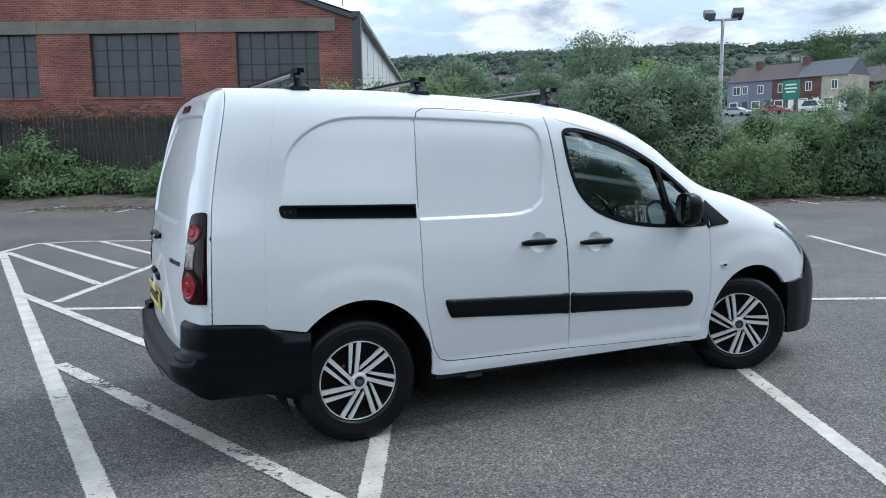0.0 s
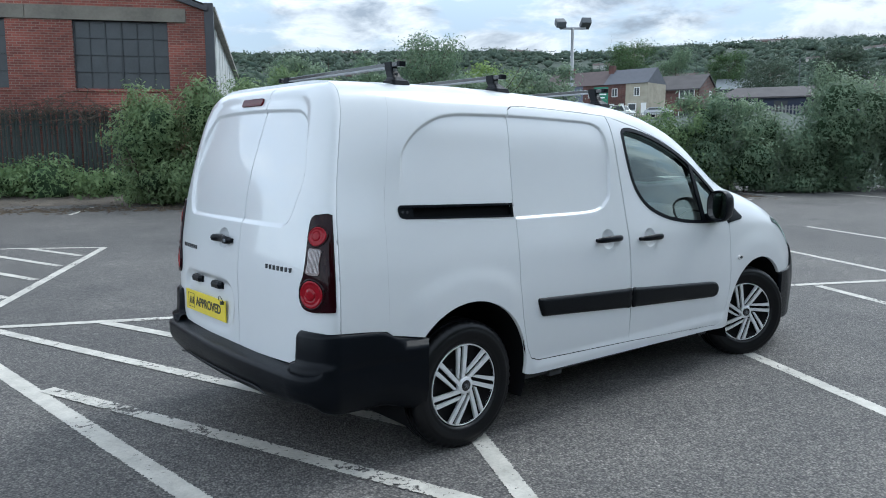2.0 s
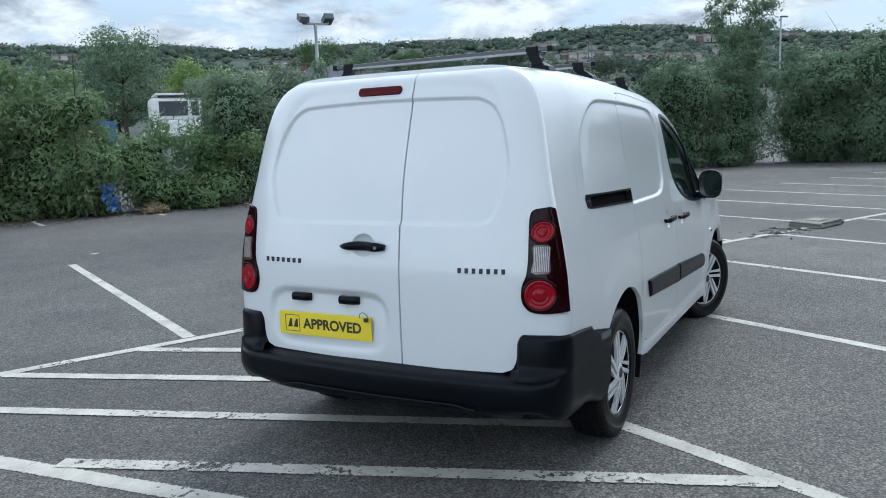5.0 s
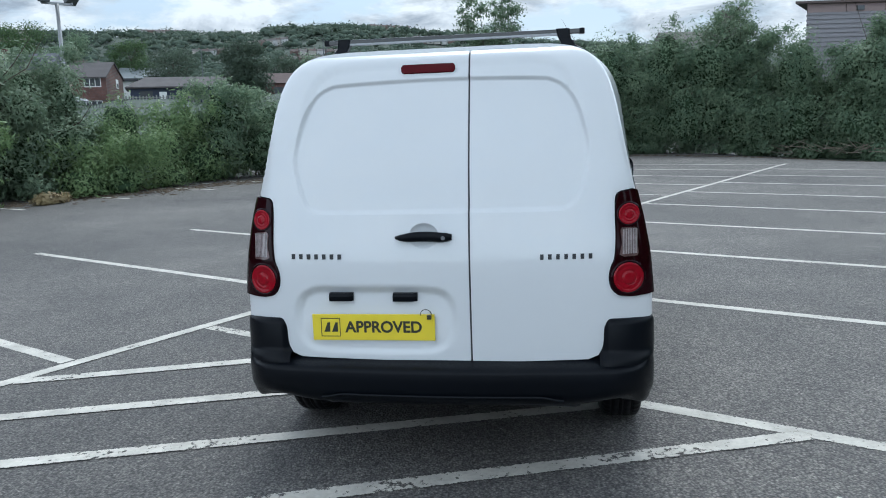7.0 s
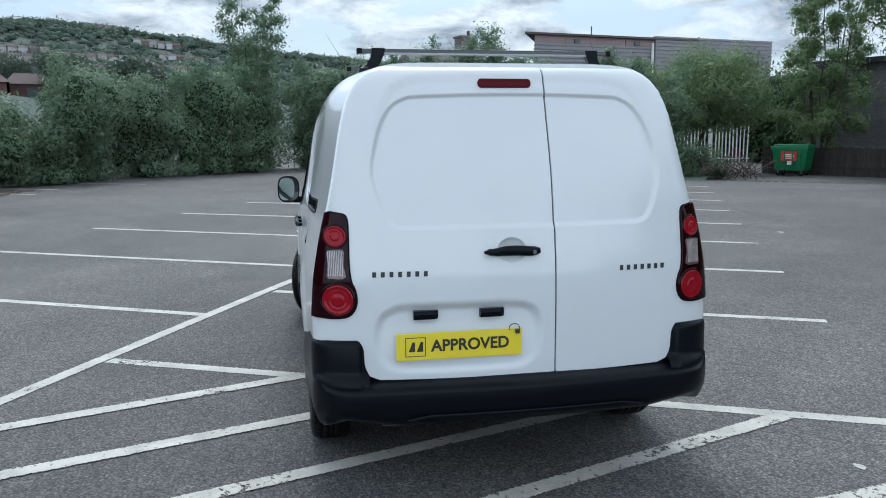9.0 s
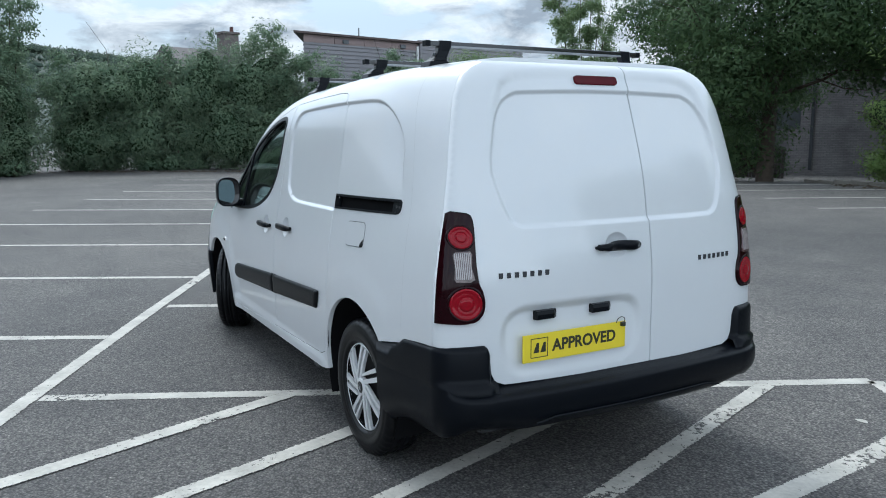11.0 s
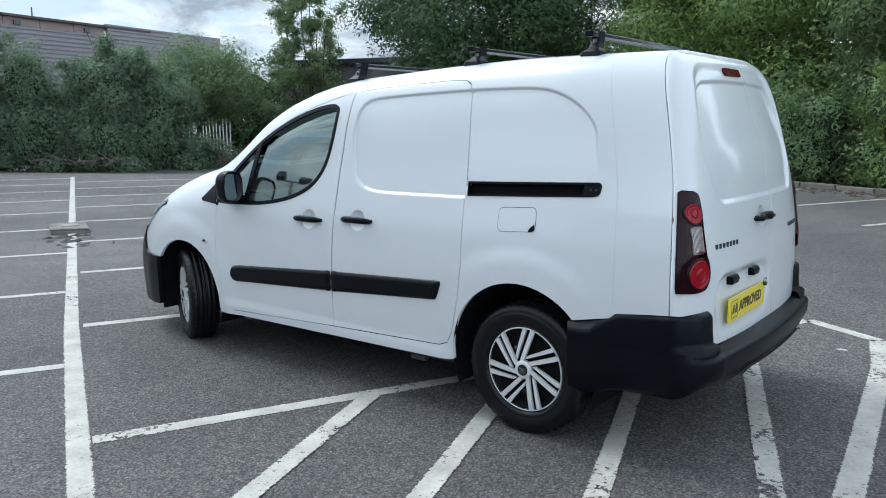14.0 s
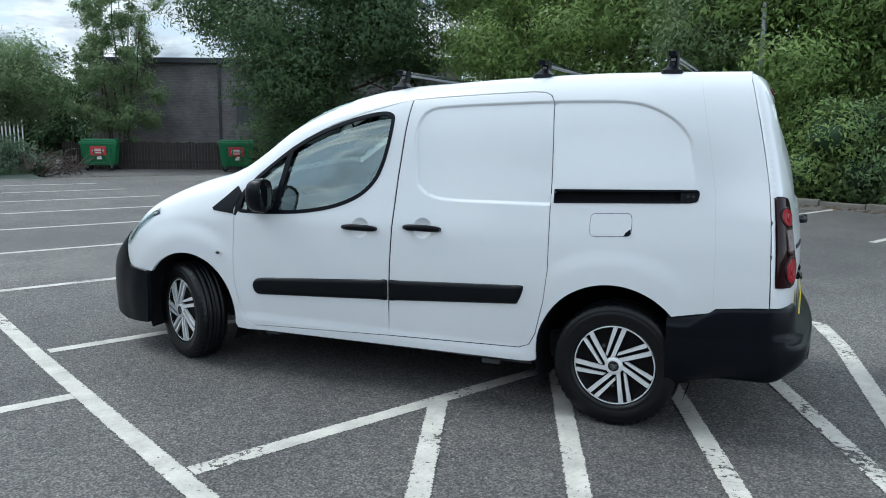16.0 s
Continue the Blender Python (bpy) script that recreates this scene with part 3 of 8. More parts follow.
def skin(outline, fn, holes=(), step=0.03, edge=0.02, flange=0.022, bands=(), out=(0, 1, 0), extra=()):
    """Triangles over an outline with holes in a plane, laid on a surface by fn; its rims turn inwards by flange.
    bands are (outline, offsets) along which a crease gets rows of points of its own."""
    loops = [densify(list(outline), edge)] + [densify(list(h), edge) for h in holes]
    co, ed = [], []
    for lp in loops:
        k = len(co)
        co += lp
        ed += [(k + i, k + (i + 1) % len(lp)) for i in range(len(lp))]
    arr = np.array(loops[0])
    lo, hi = arr.min(0), arr.max(0)
    gx, gy = np.meshgrid(np.arange(lo[0], hi[0], step), np.arange(lo[1], hi[1], step * 0.87))
    gx[1::2] += step / 2
    g = np.stack([gx.ravel(), gy.ravel()], 1)
    for poly, offs in bands:
        dist = signed(poly, g)
        g = g[(dist < min(offs) - step * .45) | (dist > max(offs) + step * .45)]
    rows = [np.array(extra)] if len(extra) else []
    for j, (poly, offs) in enumerate(bands):
        for o in offs:
            row = np.array(densify(shrink(poly, o), min(step, .016)))
            for other, oo in bands[:j]:
                dist = signed(other, row)
                row = row[(dist < min(oo) - .003) | (dist > max(oo) + .003)]
            row = row[np.abs(signed(poly, row) - o) < .0025]
            rows.append(row)
    near = step * .4
    keep = signed(loops[0], g) > near
    for h in loops[1:]:
        keep &= signed(h, g) < -near
    g = g[keep]
    if rows:
        r = np.concatenate(rows)
        keep = signed(loops[0], r) > .004
        for h in loops[1:]:
            keep &= signed(h, r) < -.004
        g = np.concatenate([g, r[keep]])
    co += [tuple(p) for p in g]
    res = geometry.delaunay_2d_cdt([Vector(c) for c in co], ed, [], 0, 1e-5)
    pv = np.array([tuple(v) for v in res[0]])
    tri = np.array([f for f in res[2] if len(f) == 3])
    cen = pv[tri].mean(1)
    ok = signed(loops[0], cen) > 0
    for h in loops[1:]:
        ok &= signed(h, cen) < 0
    tri = tri[ok]
    P = fn(pv)
    nr = np.cross(P[tri[:, 1]] - P[tri[:, 0]], P[tri[:, 2]] - P[tri[:, 0]])
    if (nr @ np.array(out, float)).sum() < 0:
        tri, nr = tri[:, ::-1], -nr
    vn = np.zeros_like(P)
    for k in range(3):
        np.add.at(vn, tri[:, k], nr)
    vn /= np.maximum(np.linalg.norm(vn, axis=1)[:, None], 1e-12)
    h = 0.0012
    ex, ey = np.array([h, 0.0]), np.array([0.0, h])
    sn = np.cross(fn(pv + ex) - fn(pv - ex), fn(pv + ey) - fn(pv - ey))
    ln = np.linalg.norm(sn, axis=1)[:, None]
    sn = sn / np.maximum(ln, 1e-15)
    sn *= np.sign((sn * vn).sum(1))[:, None]
    bad = (ln[:, 0] < 1e-12) | ((sn * vn).sum(1) < .55)
    sn[bad] = vn[bad]
    used = {}
    for t in tri:
        for a, b in ((t[0], t[1]), (t[1], t[2]), (t[2], t[0])):
            if (b, a) in used:
                used.pop((b, a))
            else:
                used[(a, b)] = 1
    verts, faces = [tuple(v) for v in P], [tuple(int(i) for i in t) for t in tri]
    normals = [tuple(v) for v in sn]
    if flange:
        idx, acc = {}, {}
        for a, b in used:
            if abs(P[a][1]) < 2e-3 and abs(P[b][1]) < 2e-3:
                continue
            w = np.cross(P[b] - P[a], sn[a] + sn[b])
            for i in (a, b):
                if i not in idx:
                    idx[i] = len(verts)
                    verts += [tuple(P[i]), tuple(P[i] - sn[i] * flange)]
                    normals += [None, None]
                    acc[i] = np.zeros(3)
                acc[i] = acc[i] + w
            faces.append((idx[b], idx[a], idx[a] + 1, idx[b] + 1))
        for i, w in acc.items():
            w = w / max(np.linalg.norm(w), 1e-12)
            normals[idx[i]], normals[idx[i] + 1] = tuple(.8 * w + .6 * sn[i]), tuple(w)
    verts = Verts(verts)
    verts.normals = normals
    return verts, faces


def flip(verts, faces):
    v = Verts((x, -y, z) for x, y, z in verts)
    v.normals = [(x, -y, z) for x, y, z in verts.normals]
    return v, [tuple(reversed(f)) for f in faces]


def both(v, f):
    """A skin and its mirror image as one."""
    v2, f2 = flip(v, f)
    w = Verts(list(v) + list(v2))
    w.normals = list(v.normals) + list(v2.normals)
    return w, list(f) + [tuple(i + len(v) for i in q) for q in f2]


def domed(outline, fn_of, low, rise, width):
    """A surface that swells from low to low + rise within a width of its outline."""
    f0, f1 = fn_of(low), fn_of(low + rise)
    def fn(p):
        t = np.clip(signed(outline, p) / width, 0, 1)[:, None]
        k = np.sqrt(np.maximum(1 - (1 - t) ** 2, 0))
        return f0(p) * (1 - k) + f1(p) * k
    return fn


# outlines on the van's left side, as (x, z)
B_POST = [(1.272, .33), (1.27, .52), (1.265, .70), (1.258, .96), (1.24, 1.23), (1.215, 1.47), (1.19, 1.655)]
FRONT_DOOR = [(2.345, .955), (2.345, .74), (2.335, .55), (2.305, .41), (2.255, .315), (2.20, .288)] + B_POST + \
             [(1.3, 1.633), (1.5, 1.582), (1.7, 1.515), (1.88, 1.428), (2.05, 1.32), (2.2, 1.21), (2.29, 1.12), (2.335, 1.03)]
SLIDE_DOOR = B_POST[::-1] + [(.50, .355), (.445, .375), (.41, .44), (.37, .62), (.352, .78), (.355, 1.01), (.360, 1.18), (.368, 1.44), (.378, 1.63), (.395, 1.672), (.43, 1.69), (.5, 1.694), (.75, 1.684), (1.0, 1.67)]
WINDOW = curve_through([(2.275, .995), (1.95, 1.005), (1.75, 1.03), (1.6, 1.068), (1.47, 1.13), (1.38, 1.225), (1.33, 1.36), (1.303, 1.52), (1.315, 1.568), (1.40, 1.572), (1.55, 1.54), (1.72, 1.482), (1.9, 1.398), (2.05, 1.30), (2.18, 1.20), (2.27, 1.11), (2.30, 1.02)], per=4)
RECESS = curve_through([(1.13, 1.23), (1.15, 1.40), (1.135, 1.53), (1.07, 1.60), (.9, 1.62), (.46, 1.637), (.2, 1.64), (.02, 1.637), (-.10, 1.615), (-.21, 1.56), (-.29, 1.48), (-.32, 1.38), (-.32, 1.1), (.2, 1.115), (.6, 1.115), (.92, 1.115), (1.04, 1.135), (1.11, 1.18)], per=3)
RAIL = [(.343, 1.130), (.343, 1.195), (-.350, 1.216), (-.359, 1.208), (-.361, 1.195), (-.355, 1.170), (-.345, 1.162), (-.32, 1.157)]
SIDE_BANDS = [(RECESS, (-.010, -.004, .001, .006, .012, .018))]
SCOOPS = ((1.46, .938), (1.07, .958))
def circle(cx, cz, rx, rz, n=28):
    return [(cx + rx * math.cos(2 * math.pi * k / n), cz + rz * math.sin(2 * math.pi * k / n)) for k in range(n)]
DOOR_BANDS = [(circle(hx, hz, .055, .055), (-.004, .001, .006, .016)) for hx, hz in SCOOPS]
HUB_R, HUB_F, R_ARCH, F_ARCH = (0.02, .345), (2.715, .335), .392, .372
BUMP_TOP = [(-.27, .605), (-.44, .638), (-.47, .662), (-.60, .676), (-.728, .684)]


def relief(x, z):
    p = np.stack([x, z], 1)
    d = signed(RECESS, p)
    r = -0.0120 * step01(-.006, .012, d) * np.where(x < .36, step01(1.22, 1.5, z), 1)
    q = np.hypot(x - HUB_R[0], z - .32)
    r = r + 0.0085 * (1 - step01(.505, .605, q)) * step01(.40, .26, np.abs(x))
    q = np.hypot(x - HUB_F[0], z - .32)
    r = r + 0.012 * (1 - step01(.46, .60, q))
    for hx, hz in SCOOPS:
        r = r - 0.017 * np.maximum(0, 1 - ((x - hx) ** 2 + (z - hz) ** 2) / .055 ** 2)
    r = r + 0.012 * (1 - step01(.315, .375, z)) * step01(.42, .5, x) * step01(2.34, 2.25, x)
    return r


def side(push=0.0, sign=1):
    """Lays (x, h) on the body: h is the height up the side, then runs on over the roof to the middle."""
    def fn(p):
        x, h = p[:, 0], p[:, 1]
        zc = z_cut(x)
        yc = half(x, zc)
        low = h <= zc
        z1 = np.minimum(h, zc)
        y1 = half(x, z1) + np.where(low, relief(x, z1), 0) + push
        y2 = np.maximum(yc - (h - zc), 0)
        z2 = top_z(x, y2) + push
        return np.stack([x, sign * np.where(low, y1, y2), np.where(low, z1, z2)], 1)
    return fn


def mid_h(x):
    x = np.array([x])
    return float((z_cut(x) + half(x, z_cut(x)))[0])


REC_A = curve_through([(.60, 1.25), (.585, 1.45), (.545, 1.62), (.48, 1.70), (.30, 1.728), (-.30, 1.728), (-.48, 1.70), (-.545, 1.62), (-.585, 1.45), (-.60, 1.25)], per=3)
REC_B = curve_through([(.61, 1.37), (.578, 1.51), (.530, 1.60), (.47, 1.642), (.38, 1.654), (0, 1.662), (-.38, 1.654), (-.47, 1.642), (-.530, 1.60), (-.578, 1.51), (-.61, 1.37), (-.605, 1.30), (-.578, 1.21), (-.553, 1.158), (-.515, 1.134), (-.44, 1.129), (0, 1.128), (.44, 1.129), (.515, 1.134), (.553, 1.158), (.578, 1.21), (.605, 1.30)], per=4)
REC_C = curve_through([(.605, .70), (.588, .77), (.54, .803), (.46, .812), (.1, .812), (0, .803), (-.045, .77), (-.062, .70), (-.05, .615), (0, .568), (.1, .555), (.45, .555), (.545, .568), (.595, .615)], per=4)
REAR_SCOOP = circle(.055, 1.033, .060, .050)
REAR_BANDS = [(REC_B, (-.010, -.005, .0, .005, .010, .015)), (REAR_SCOOP, (-.004, .001, .006))]


def rear(push=0.0):
    """Lays (y, z) on the rounded rear end."""
    def fn(p):
        y, z = p[:, 0], p[:, 1]
        xs = SEAM(z)
        hw = half(xs, z)
        r = np.clip(np.abs(y) / np.maximum(hw, 1e-4), 0, 1)
        t = np.clip((z - 1.055) / .725, 0, 1)
        d = DEPTH(z) * (1 - r ** 2.6) ** (1 / 2.6) * (1 - t ** 9) ** 0.4
        d = d - 0.018 * step01(-.030, .026, signed(REC_A, p)) * step01(1.3, 1.62, z) - 0.014 * step01(-.009, .013, signed(REC_B, p))
        d = d - 0.024 * step01(-.024, .022, signed(REC_C, p)) * (.25 + .75 * step01(.58, .80, z))
        d = d - 0.020 * np.maximum(0, 1 - (((y - .055) / .060) ** 2 + ((z - 1.033) / .050) ** 2) ** 1.5)
        return np.stack([xs - d - push * np.sqrt(np.maximum(1 - r ** 6, 0.03)), y + np.sign(y) * push * r ** 6, z], 1)
    return fn


van = thing("van", "white panel van parked over hatched bays, front wheels turned", "van")


def build_body():
    arch = [(HUB_R[0] + R_ARCH * math.cos(a), HUB_R[1] + R_ARCH * math.sin(a)) for a in np.linspace(math.radians(-7), math.radians(138), 64)]
    farch = [(HUB_F[0] + F_ARCH * math.cos(a), HUB_F[1] + F_ARCH * math.sin(a)) for a in np.linspace(math.radians(38), math.radians(187), 64)]
    zs = np.linspace(.684, 1.70, 26)
    seam = [(float(SEAM(z)), float(z)) for z in zs]
    top_x = -.544
    xs = np.linspace(top_x, 3.32, 60)
    mid = [(float(x), mid_h(x)) for x in xs]
    nose = [(3.32, mid_h(3.32) - .0), (3.32, float(z_cut(3.32))), (3.275, .72), (3.235, .60), (3.2, .578), (3.03, .565)]
    outline = seam + [(-.554, 1.735), (-.548, 1.78)] + mid + nose[1:] + farch + [(2.33, .262), (.44, .288)] + arch + BUMP_TOP[1:-1]
    wind = [(1.62, z_cut(1.62) + .055), (2.02, z_cut(2.02) + .05), (2.36, z_cut(2.36) + .05)] + [(x, mid_h(x) + .0) for x in (2.62, 2.3, 2.0, 1.7, 1.42)]
    wind = [(float(a), float(b)) for a, b in wind]
    v, f = skin(outline, side(), holes=[FRONT_DOOR, SLIDE_DOOR, RAIL, shrink(wind, .001)], step=.026, edge=.016, bands=SIDE_BANDS, flange=.022)
    v, f = both(v, f)
    link_mesh("body", v, f, M_PAINT, van, True, "smooth white painted steel body shell")
    # dark lining seen in the shut gaps
    for sign in (1, -1):
        for o in (FRONT_DOOR, SLIDE_DOOR):
            v, f = skin(shrink(o, -.02), side(-.0075, sign), [shrink(o, .02)], step=.02, edge=.02, flange=0, out=(0, sign, 0))
            link_mesh("door_lining", v, f, M_LINER, van, True)
        v, f = skin([(-.4575, .70), (-.4555, .70), (-.4525, .90), (-.433, 1.20), (-.378, 1.5), (-.33, 1.735), (-.332, 1.735), (-.380, 1.5), (-.435, 1.20), (-.4545, .90)], side(.0006, sign), step=.02, edge=.02, flange=0, out=(0, sign, 0))
        link_mesh("panel_joint", v, f, M_JOINT, van, True)
    # windscreen
    v, f = skin(wind, side(.001), step=.06, flange=0, out=(0, 0, 1))
    v, f = both(v, f)
    ob = link_mesh("windscreen", v, f, M_GLASS, van, True)
    ob.visible_shadow = False
    for sign, tag in ((1, "left"), (-1, "right")):
        v, f = skin(shrink(FRONT_DOOR, .0052), side(0, sign), [shrink(WINDOW, -.014)], step=.026, edge=.014, bands=DOOR_BANDS[:1], out=(0, sign, 0))
        door = link_mesh("front_door", v, f, M_PAINT, van, True)
        v, f = skin(shrink(WINDOW, -.015), side(.0025, sign), [shrink(WINDOW, .007)], step=.02, edge=.012, flange=.012, out=(0, sign, 0))
        link_mesh("window_seal", v, f, M_TRIM, door, True)
        base = side(-.008, sign)
        lean = lambda p: base(p) - np.stack([0 * p[:, 0], sign * .045 * np.maximum(p[:, 1] - 1.0, 0), 0 * p[:, 0]], 1)
        v, f = skin(shrink(WINDOW, .003), lean, step=.05, flange=.004, out=(0, sign, 0))
        g = link_mesh("window_glass", v, f, M_GLASS, door, True)
        g.visible_shadow = False
        v, f = skin([(2.070, 1.0), (2.034, 1.0), (1.948, 1.375), (1.982, 1.36)], side(.0015, sign), step=.02, flange=.012, out=(0, sign, 0))
        link_mesh("quarter_pillar", v, f, M_TRIM, door, True)
        v, f = skin(shrink(SLIDE_DOOR, .0052), side(0, sign), step=.024, edge=.014, bands=SIDE_BANDS + DOOR_BANDS[1:], out=(0, sign, 0))
        sl = link_mesh("sliding_door", v, f, M_PAINT, van, True)
        # black corner piece between the door window and the wing
        v, f = skin([(2.30, 1.10), (2.352, 1.0), (2.35, .972), (2.50, .985), (2.515, 1.0), (2.42, 1.075), (2.34, 1.14)], side(.006, sign), step=.02, flange=.012, out=(0, sign, 0))
        link_mesh("corner_trim", v, f, M_TRIM, van, True)
        v, f = skin([(2.33, .965), (2.30, 1.02), (2.27, 1.11), (2.285, 1.125), (2.335, 1.035), (2.345, .965)], side(.004, sign), step=.015, flange=.012, out=(0, sign, 0))
        link_mesh("mirror_base", v, f, M_TRIM, door, True)
        # rubbing strips
        for o, par in (([(1.2665, .655), (1.2665, .54), (.53, .592), (.508, .60), (.485, .655), (.478, .685), (.49, .694)], sl),
                       ([(1.2775, .655), (2.10, .598), (2.165, .588), (2.195, .565), (2.20, .528), (2.18, .498), (2.15, .49), (1.2775, .54)], door)):
            o = curve_through(densify(o, .045), per=2)
            v, f = skin(o, domed(o, lambda push: side(push, sign), .003, .015, .030), step=.024, edge=.012, bands=[(o, (.004, .009, .016, .024))], flange=.012, out=(0, sign, 0))
            link_mesh("rubbing_strip", v, f, M_RUB, par, True, "black moulded plastic strip")
        # door rail
        v, f = skin(shrink(RAIL, -.004), side(-.030, sign), step=.03, flange=.004, out=(0, sign, 0))
        rail = link_mesh("door_rail", v, f, M_LINER, van, True, "black recessed sliding door rail")
        v, f = skin(shrink(RAIL, -.003), side(.003, sign), [shrink(RAIL, .007)], step=.03, edge=.012, flange=.034, out=(0, sign, 0))
        link_mesh("rail_lip", v, f, M_TRIM, rail, True)
        v, f = skin([(-.275, 1.16), (-.275, 1.21), (-.352, 1.212), (-.356, 1.19), (-.345, 1.168)], side(-.008, sign), step=.03, flange=.02, out=(0, sign, 0))
        link_mesh("rail_end", v, f, M_TRIM, rail, True)
        for hx in (-.31, -.335):
            y = float(half(np.array([hx]), np.array([1.19]))[0]) * sign
            link = bmesh.new()
            tube(link, (hx, y - sign * .012, 1.185), (hx, y - sign * .004, 1.185), .007, seg=10)
            part("rail_screw", link, M_DARKBADGE, rail)
        # door handles
        for hx, hz, par in ((*SCOOPS[0], door), (*SCOOPS[1], sl)):
            prof = []
            for k in range(13):
                a = -1 + 2 * k / 12
                prof.append((hx + .112 * a, hz + .004 * (1 - a * a), .010 + .024 * (1 - a ** 4), .0185 * (1 - .45 * (abs(a) ** 5 if sign * a < 0 or par is sl else abs(a) ** 2.4))))
            vs, fs = [], []
            for x, z, o, hh in prof:
                y0 = float(half(np.array([x]), np.array([z]))[0])
                for b in range(8):
                    t = 2 * math.pi * b / 8
                    vs.append((x, sign * (y0 + o + .011 * math.cos(t)), z + hh * math.sin(t)))
            for k in range(12):
                fs += [(k * 8 + b, k * 8 + (b + 1) % 8, (k + 1) * 8 + (b + 1) % 8, (k + 1) * 8 + b) for b in range(8)]
            fs += [tuple(range(8)), tuple(range(96, 104))]
            hd = link_mesh("door_handle", vs, fs, M_TRIM, par, True, "black plastic pull handle")
            y0 = float(half(np.array([hx]), np.array([hz]))[0])
            for ex in (-.09, .09):
                bm = box_bm((hx + ex - .014, sign * y0 - .012, hz - .009), (hx + ex + .014, sign * y0 + .02, hz + .009))
                part("handle_mount", bm, M_TRIM, hd)
        # indicator repeater on the wing
        y0 = float(half(np.array([2.445]), np.array([.728]))[0])
        o = [(2.445 + .03 * math.cos(a), .728 + .016 * math.sin(a)) for a in np.linspace(0, 6.28, 17)[:-1]]
        v, f = skin(o, side(.007, sign), step=.01, flange=.01, out=(0, sign, 0))
        rp = link_mesh("indicator_repeater", v, f, M_CLEAR, van, True)
        o = [(2.445 + .016 * math.cos(a), .728 + .008 * math.sin(a)) for a in np.linspace(0, 6.28, 13)[:-1]]
        v, f = skin(o, side(.010, sign), step=.008, flange=.004, out=(0, sign, 0))
        link_mesh("indicator_bulb", v, f, M_DARKBADGE, rp, True)
        # headlamp and front bumper
        o = curve_through([(2.95, .965), (3.06, .935), (3.17, .865), (3.255, .77), (3.262, .725), (3.225, .735), (3.14, .825), (3.04, .90), (2.97, .94)], per=3)
        v, f = skin(o, side(.006, sign), step=.02, flange=.03, out=(0, sign, 0))
        hl = link_mesh("headlamp", v, f, M_LENS, van, True)
        v, f = skin(shrink(o, .012), side(-.008, sign), step=.03, flange=.01, out=(0, sign, 0))
        link_mesh("reflector", v, f, M_CLEAR, hl, True)
        v, f = skin(shrink(o, .034), side(.001, sign), step=.03, flange=.004, out=(0, sign, 0))
        link_mesh("lamp_bezel", v, f, M_CHROME, hl, True)
    # fuel flap with its lock corner
    o = curve_through([(.148, 1.0), (.149, 1.055), (.143, 1.076), (.122, 1.086), (.04, 1.090), (-.03, 1.094), (-.050, 1.086), (-.057, 1.065), (-.058, 1.01), (-.052, .990), (-.032, .981), (.04, .977), (.122, .972), (.142, .98)], per=4)
    v, f = skin(shrink(o, -.0005), side(.0012), [shrink(o, .0045)], step=.02, edge=.012, flange=.001)
    link_mesh("flap_gap", v, f, M_DARKBADGE, van, True)
    v, f = skin(shrink(o, .002), side(.0022), step=.02, edge=.012, flange=.0015)
    flap = link_mesh("fuel_flap", v, f, M_PAINT, van, True, "white rounded fuel filler flap")
    v, f = skin([(-.055, .996), (-.053, 1.018), (-.030, .999), (-.022, .983), (-.040, .982), (-.051, .988)], side(.0045), step=.01, flange=.004)
    link_mesh("flap_latch", v, f, M_TRIM, flap, True)
    # front bumper, dark, wrapped round the nose
    def fb(sign):
        xs = np.linspace(3.30, 3.655, 12)
        zt = [(float(x), float(z_cut(x))) for x in xs]
        o = [(3.075, .21), (3.045, .40), (3.03, .562), (3.2, .576), (3.238, .60), (3.278, .72)] + zt + [(3.655, .30), (3.58, .24), (3.3, .20)]
        return skin(o, side(.014, sign), step=.03, flange=.03, out=(0.3, sign, 0))
    v, f = fb(1)
    v2, f2 = fb(-1)
    link_mesh("front_bumper", v, f, M_TRIM, van, True, "black textured front bumper half")
    link_mesh("front_bumper", v2, f2, M_TRIM, van, True, "black textured front bumper half")
    bm = box_bm((3.62, -.36, .22), (3.668, .36, .58), .02)
    part("grille", bm, M_TRIM, van)
    xs = np.linspace(3.30, 3.66, 8)
    vs = [(float(x), s * float(half(np.array([x]), z_cut(np.array([x])))[0]), float(z_cut(x))) for x in xs for s in (1, -1)]
    vs = [(x, y, z + .012) for x, y, z in vs]
    link_mesh("nose_panel", vs, [(2 * i, 2 * i + 1, 2 * i + 3, 2 * i + 2) for i in range(7)], M_TRIM, van)
    # rear doors
    zs = np.concatenate([np.linspace(.685, 1.6, 30), np.linspace(1.62, 1.775, 20)])
    L = [(float(half(SEAM(z), z)) - .00005, float(z)) for z in zs]
    split, low = -.13, .512
    left_o = [(split + .0038, low), (.600, low + .010), (.640, low + .026), (.655, low + .055), (.662, .60), (.670, .650), (.688, .677), (.715, .685)] + L + [(split + .0038, 1.778)]
    right_o = [(split - .0038, 1.778)] + [(-y, z) for y, z in L[::-1]] + [(-.715, .685), (-.688, .677), (-.670, .650), (-.662, .60), (-.655, low + .055), (-.640, low + .026), (-.600, low + .010), (split - .0038, low)]
    doors = []
    for o, lab in ((left_o, "wide white rear door with recessed panel"), (right_o, "narrow white rear door with recessed panel")):
        v, f = skin(o, rear(), step=.0115, edge=.0115, flange=.012, bands=REAR_BANDS, out=(-1, 0, 0))
        doors.append(link_mesh("rear_door", v, f, M_PAINT, van, True, lab))
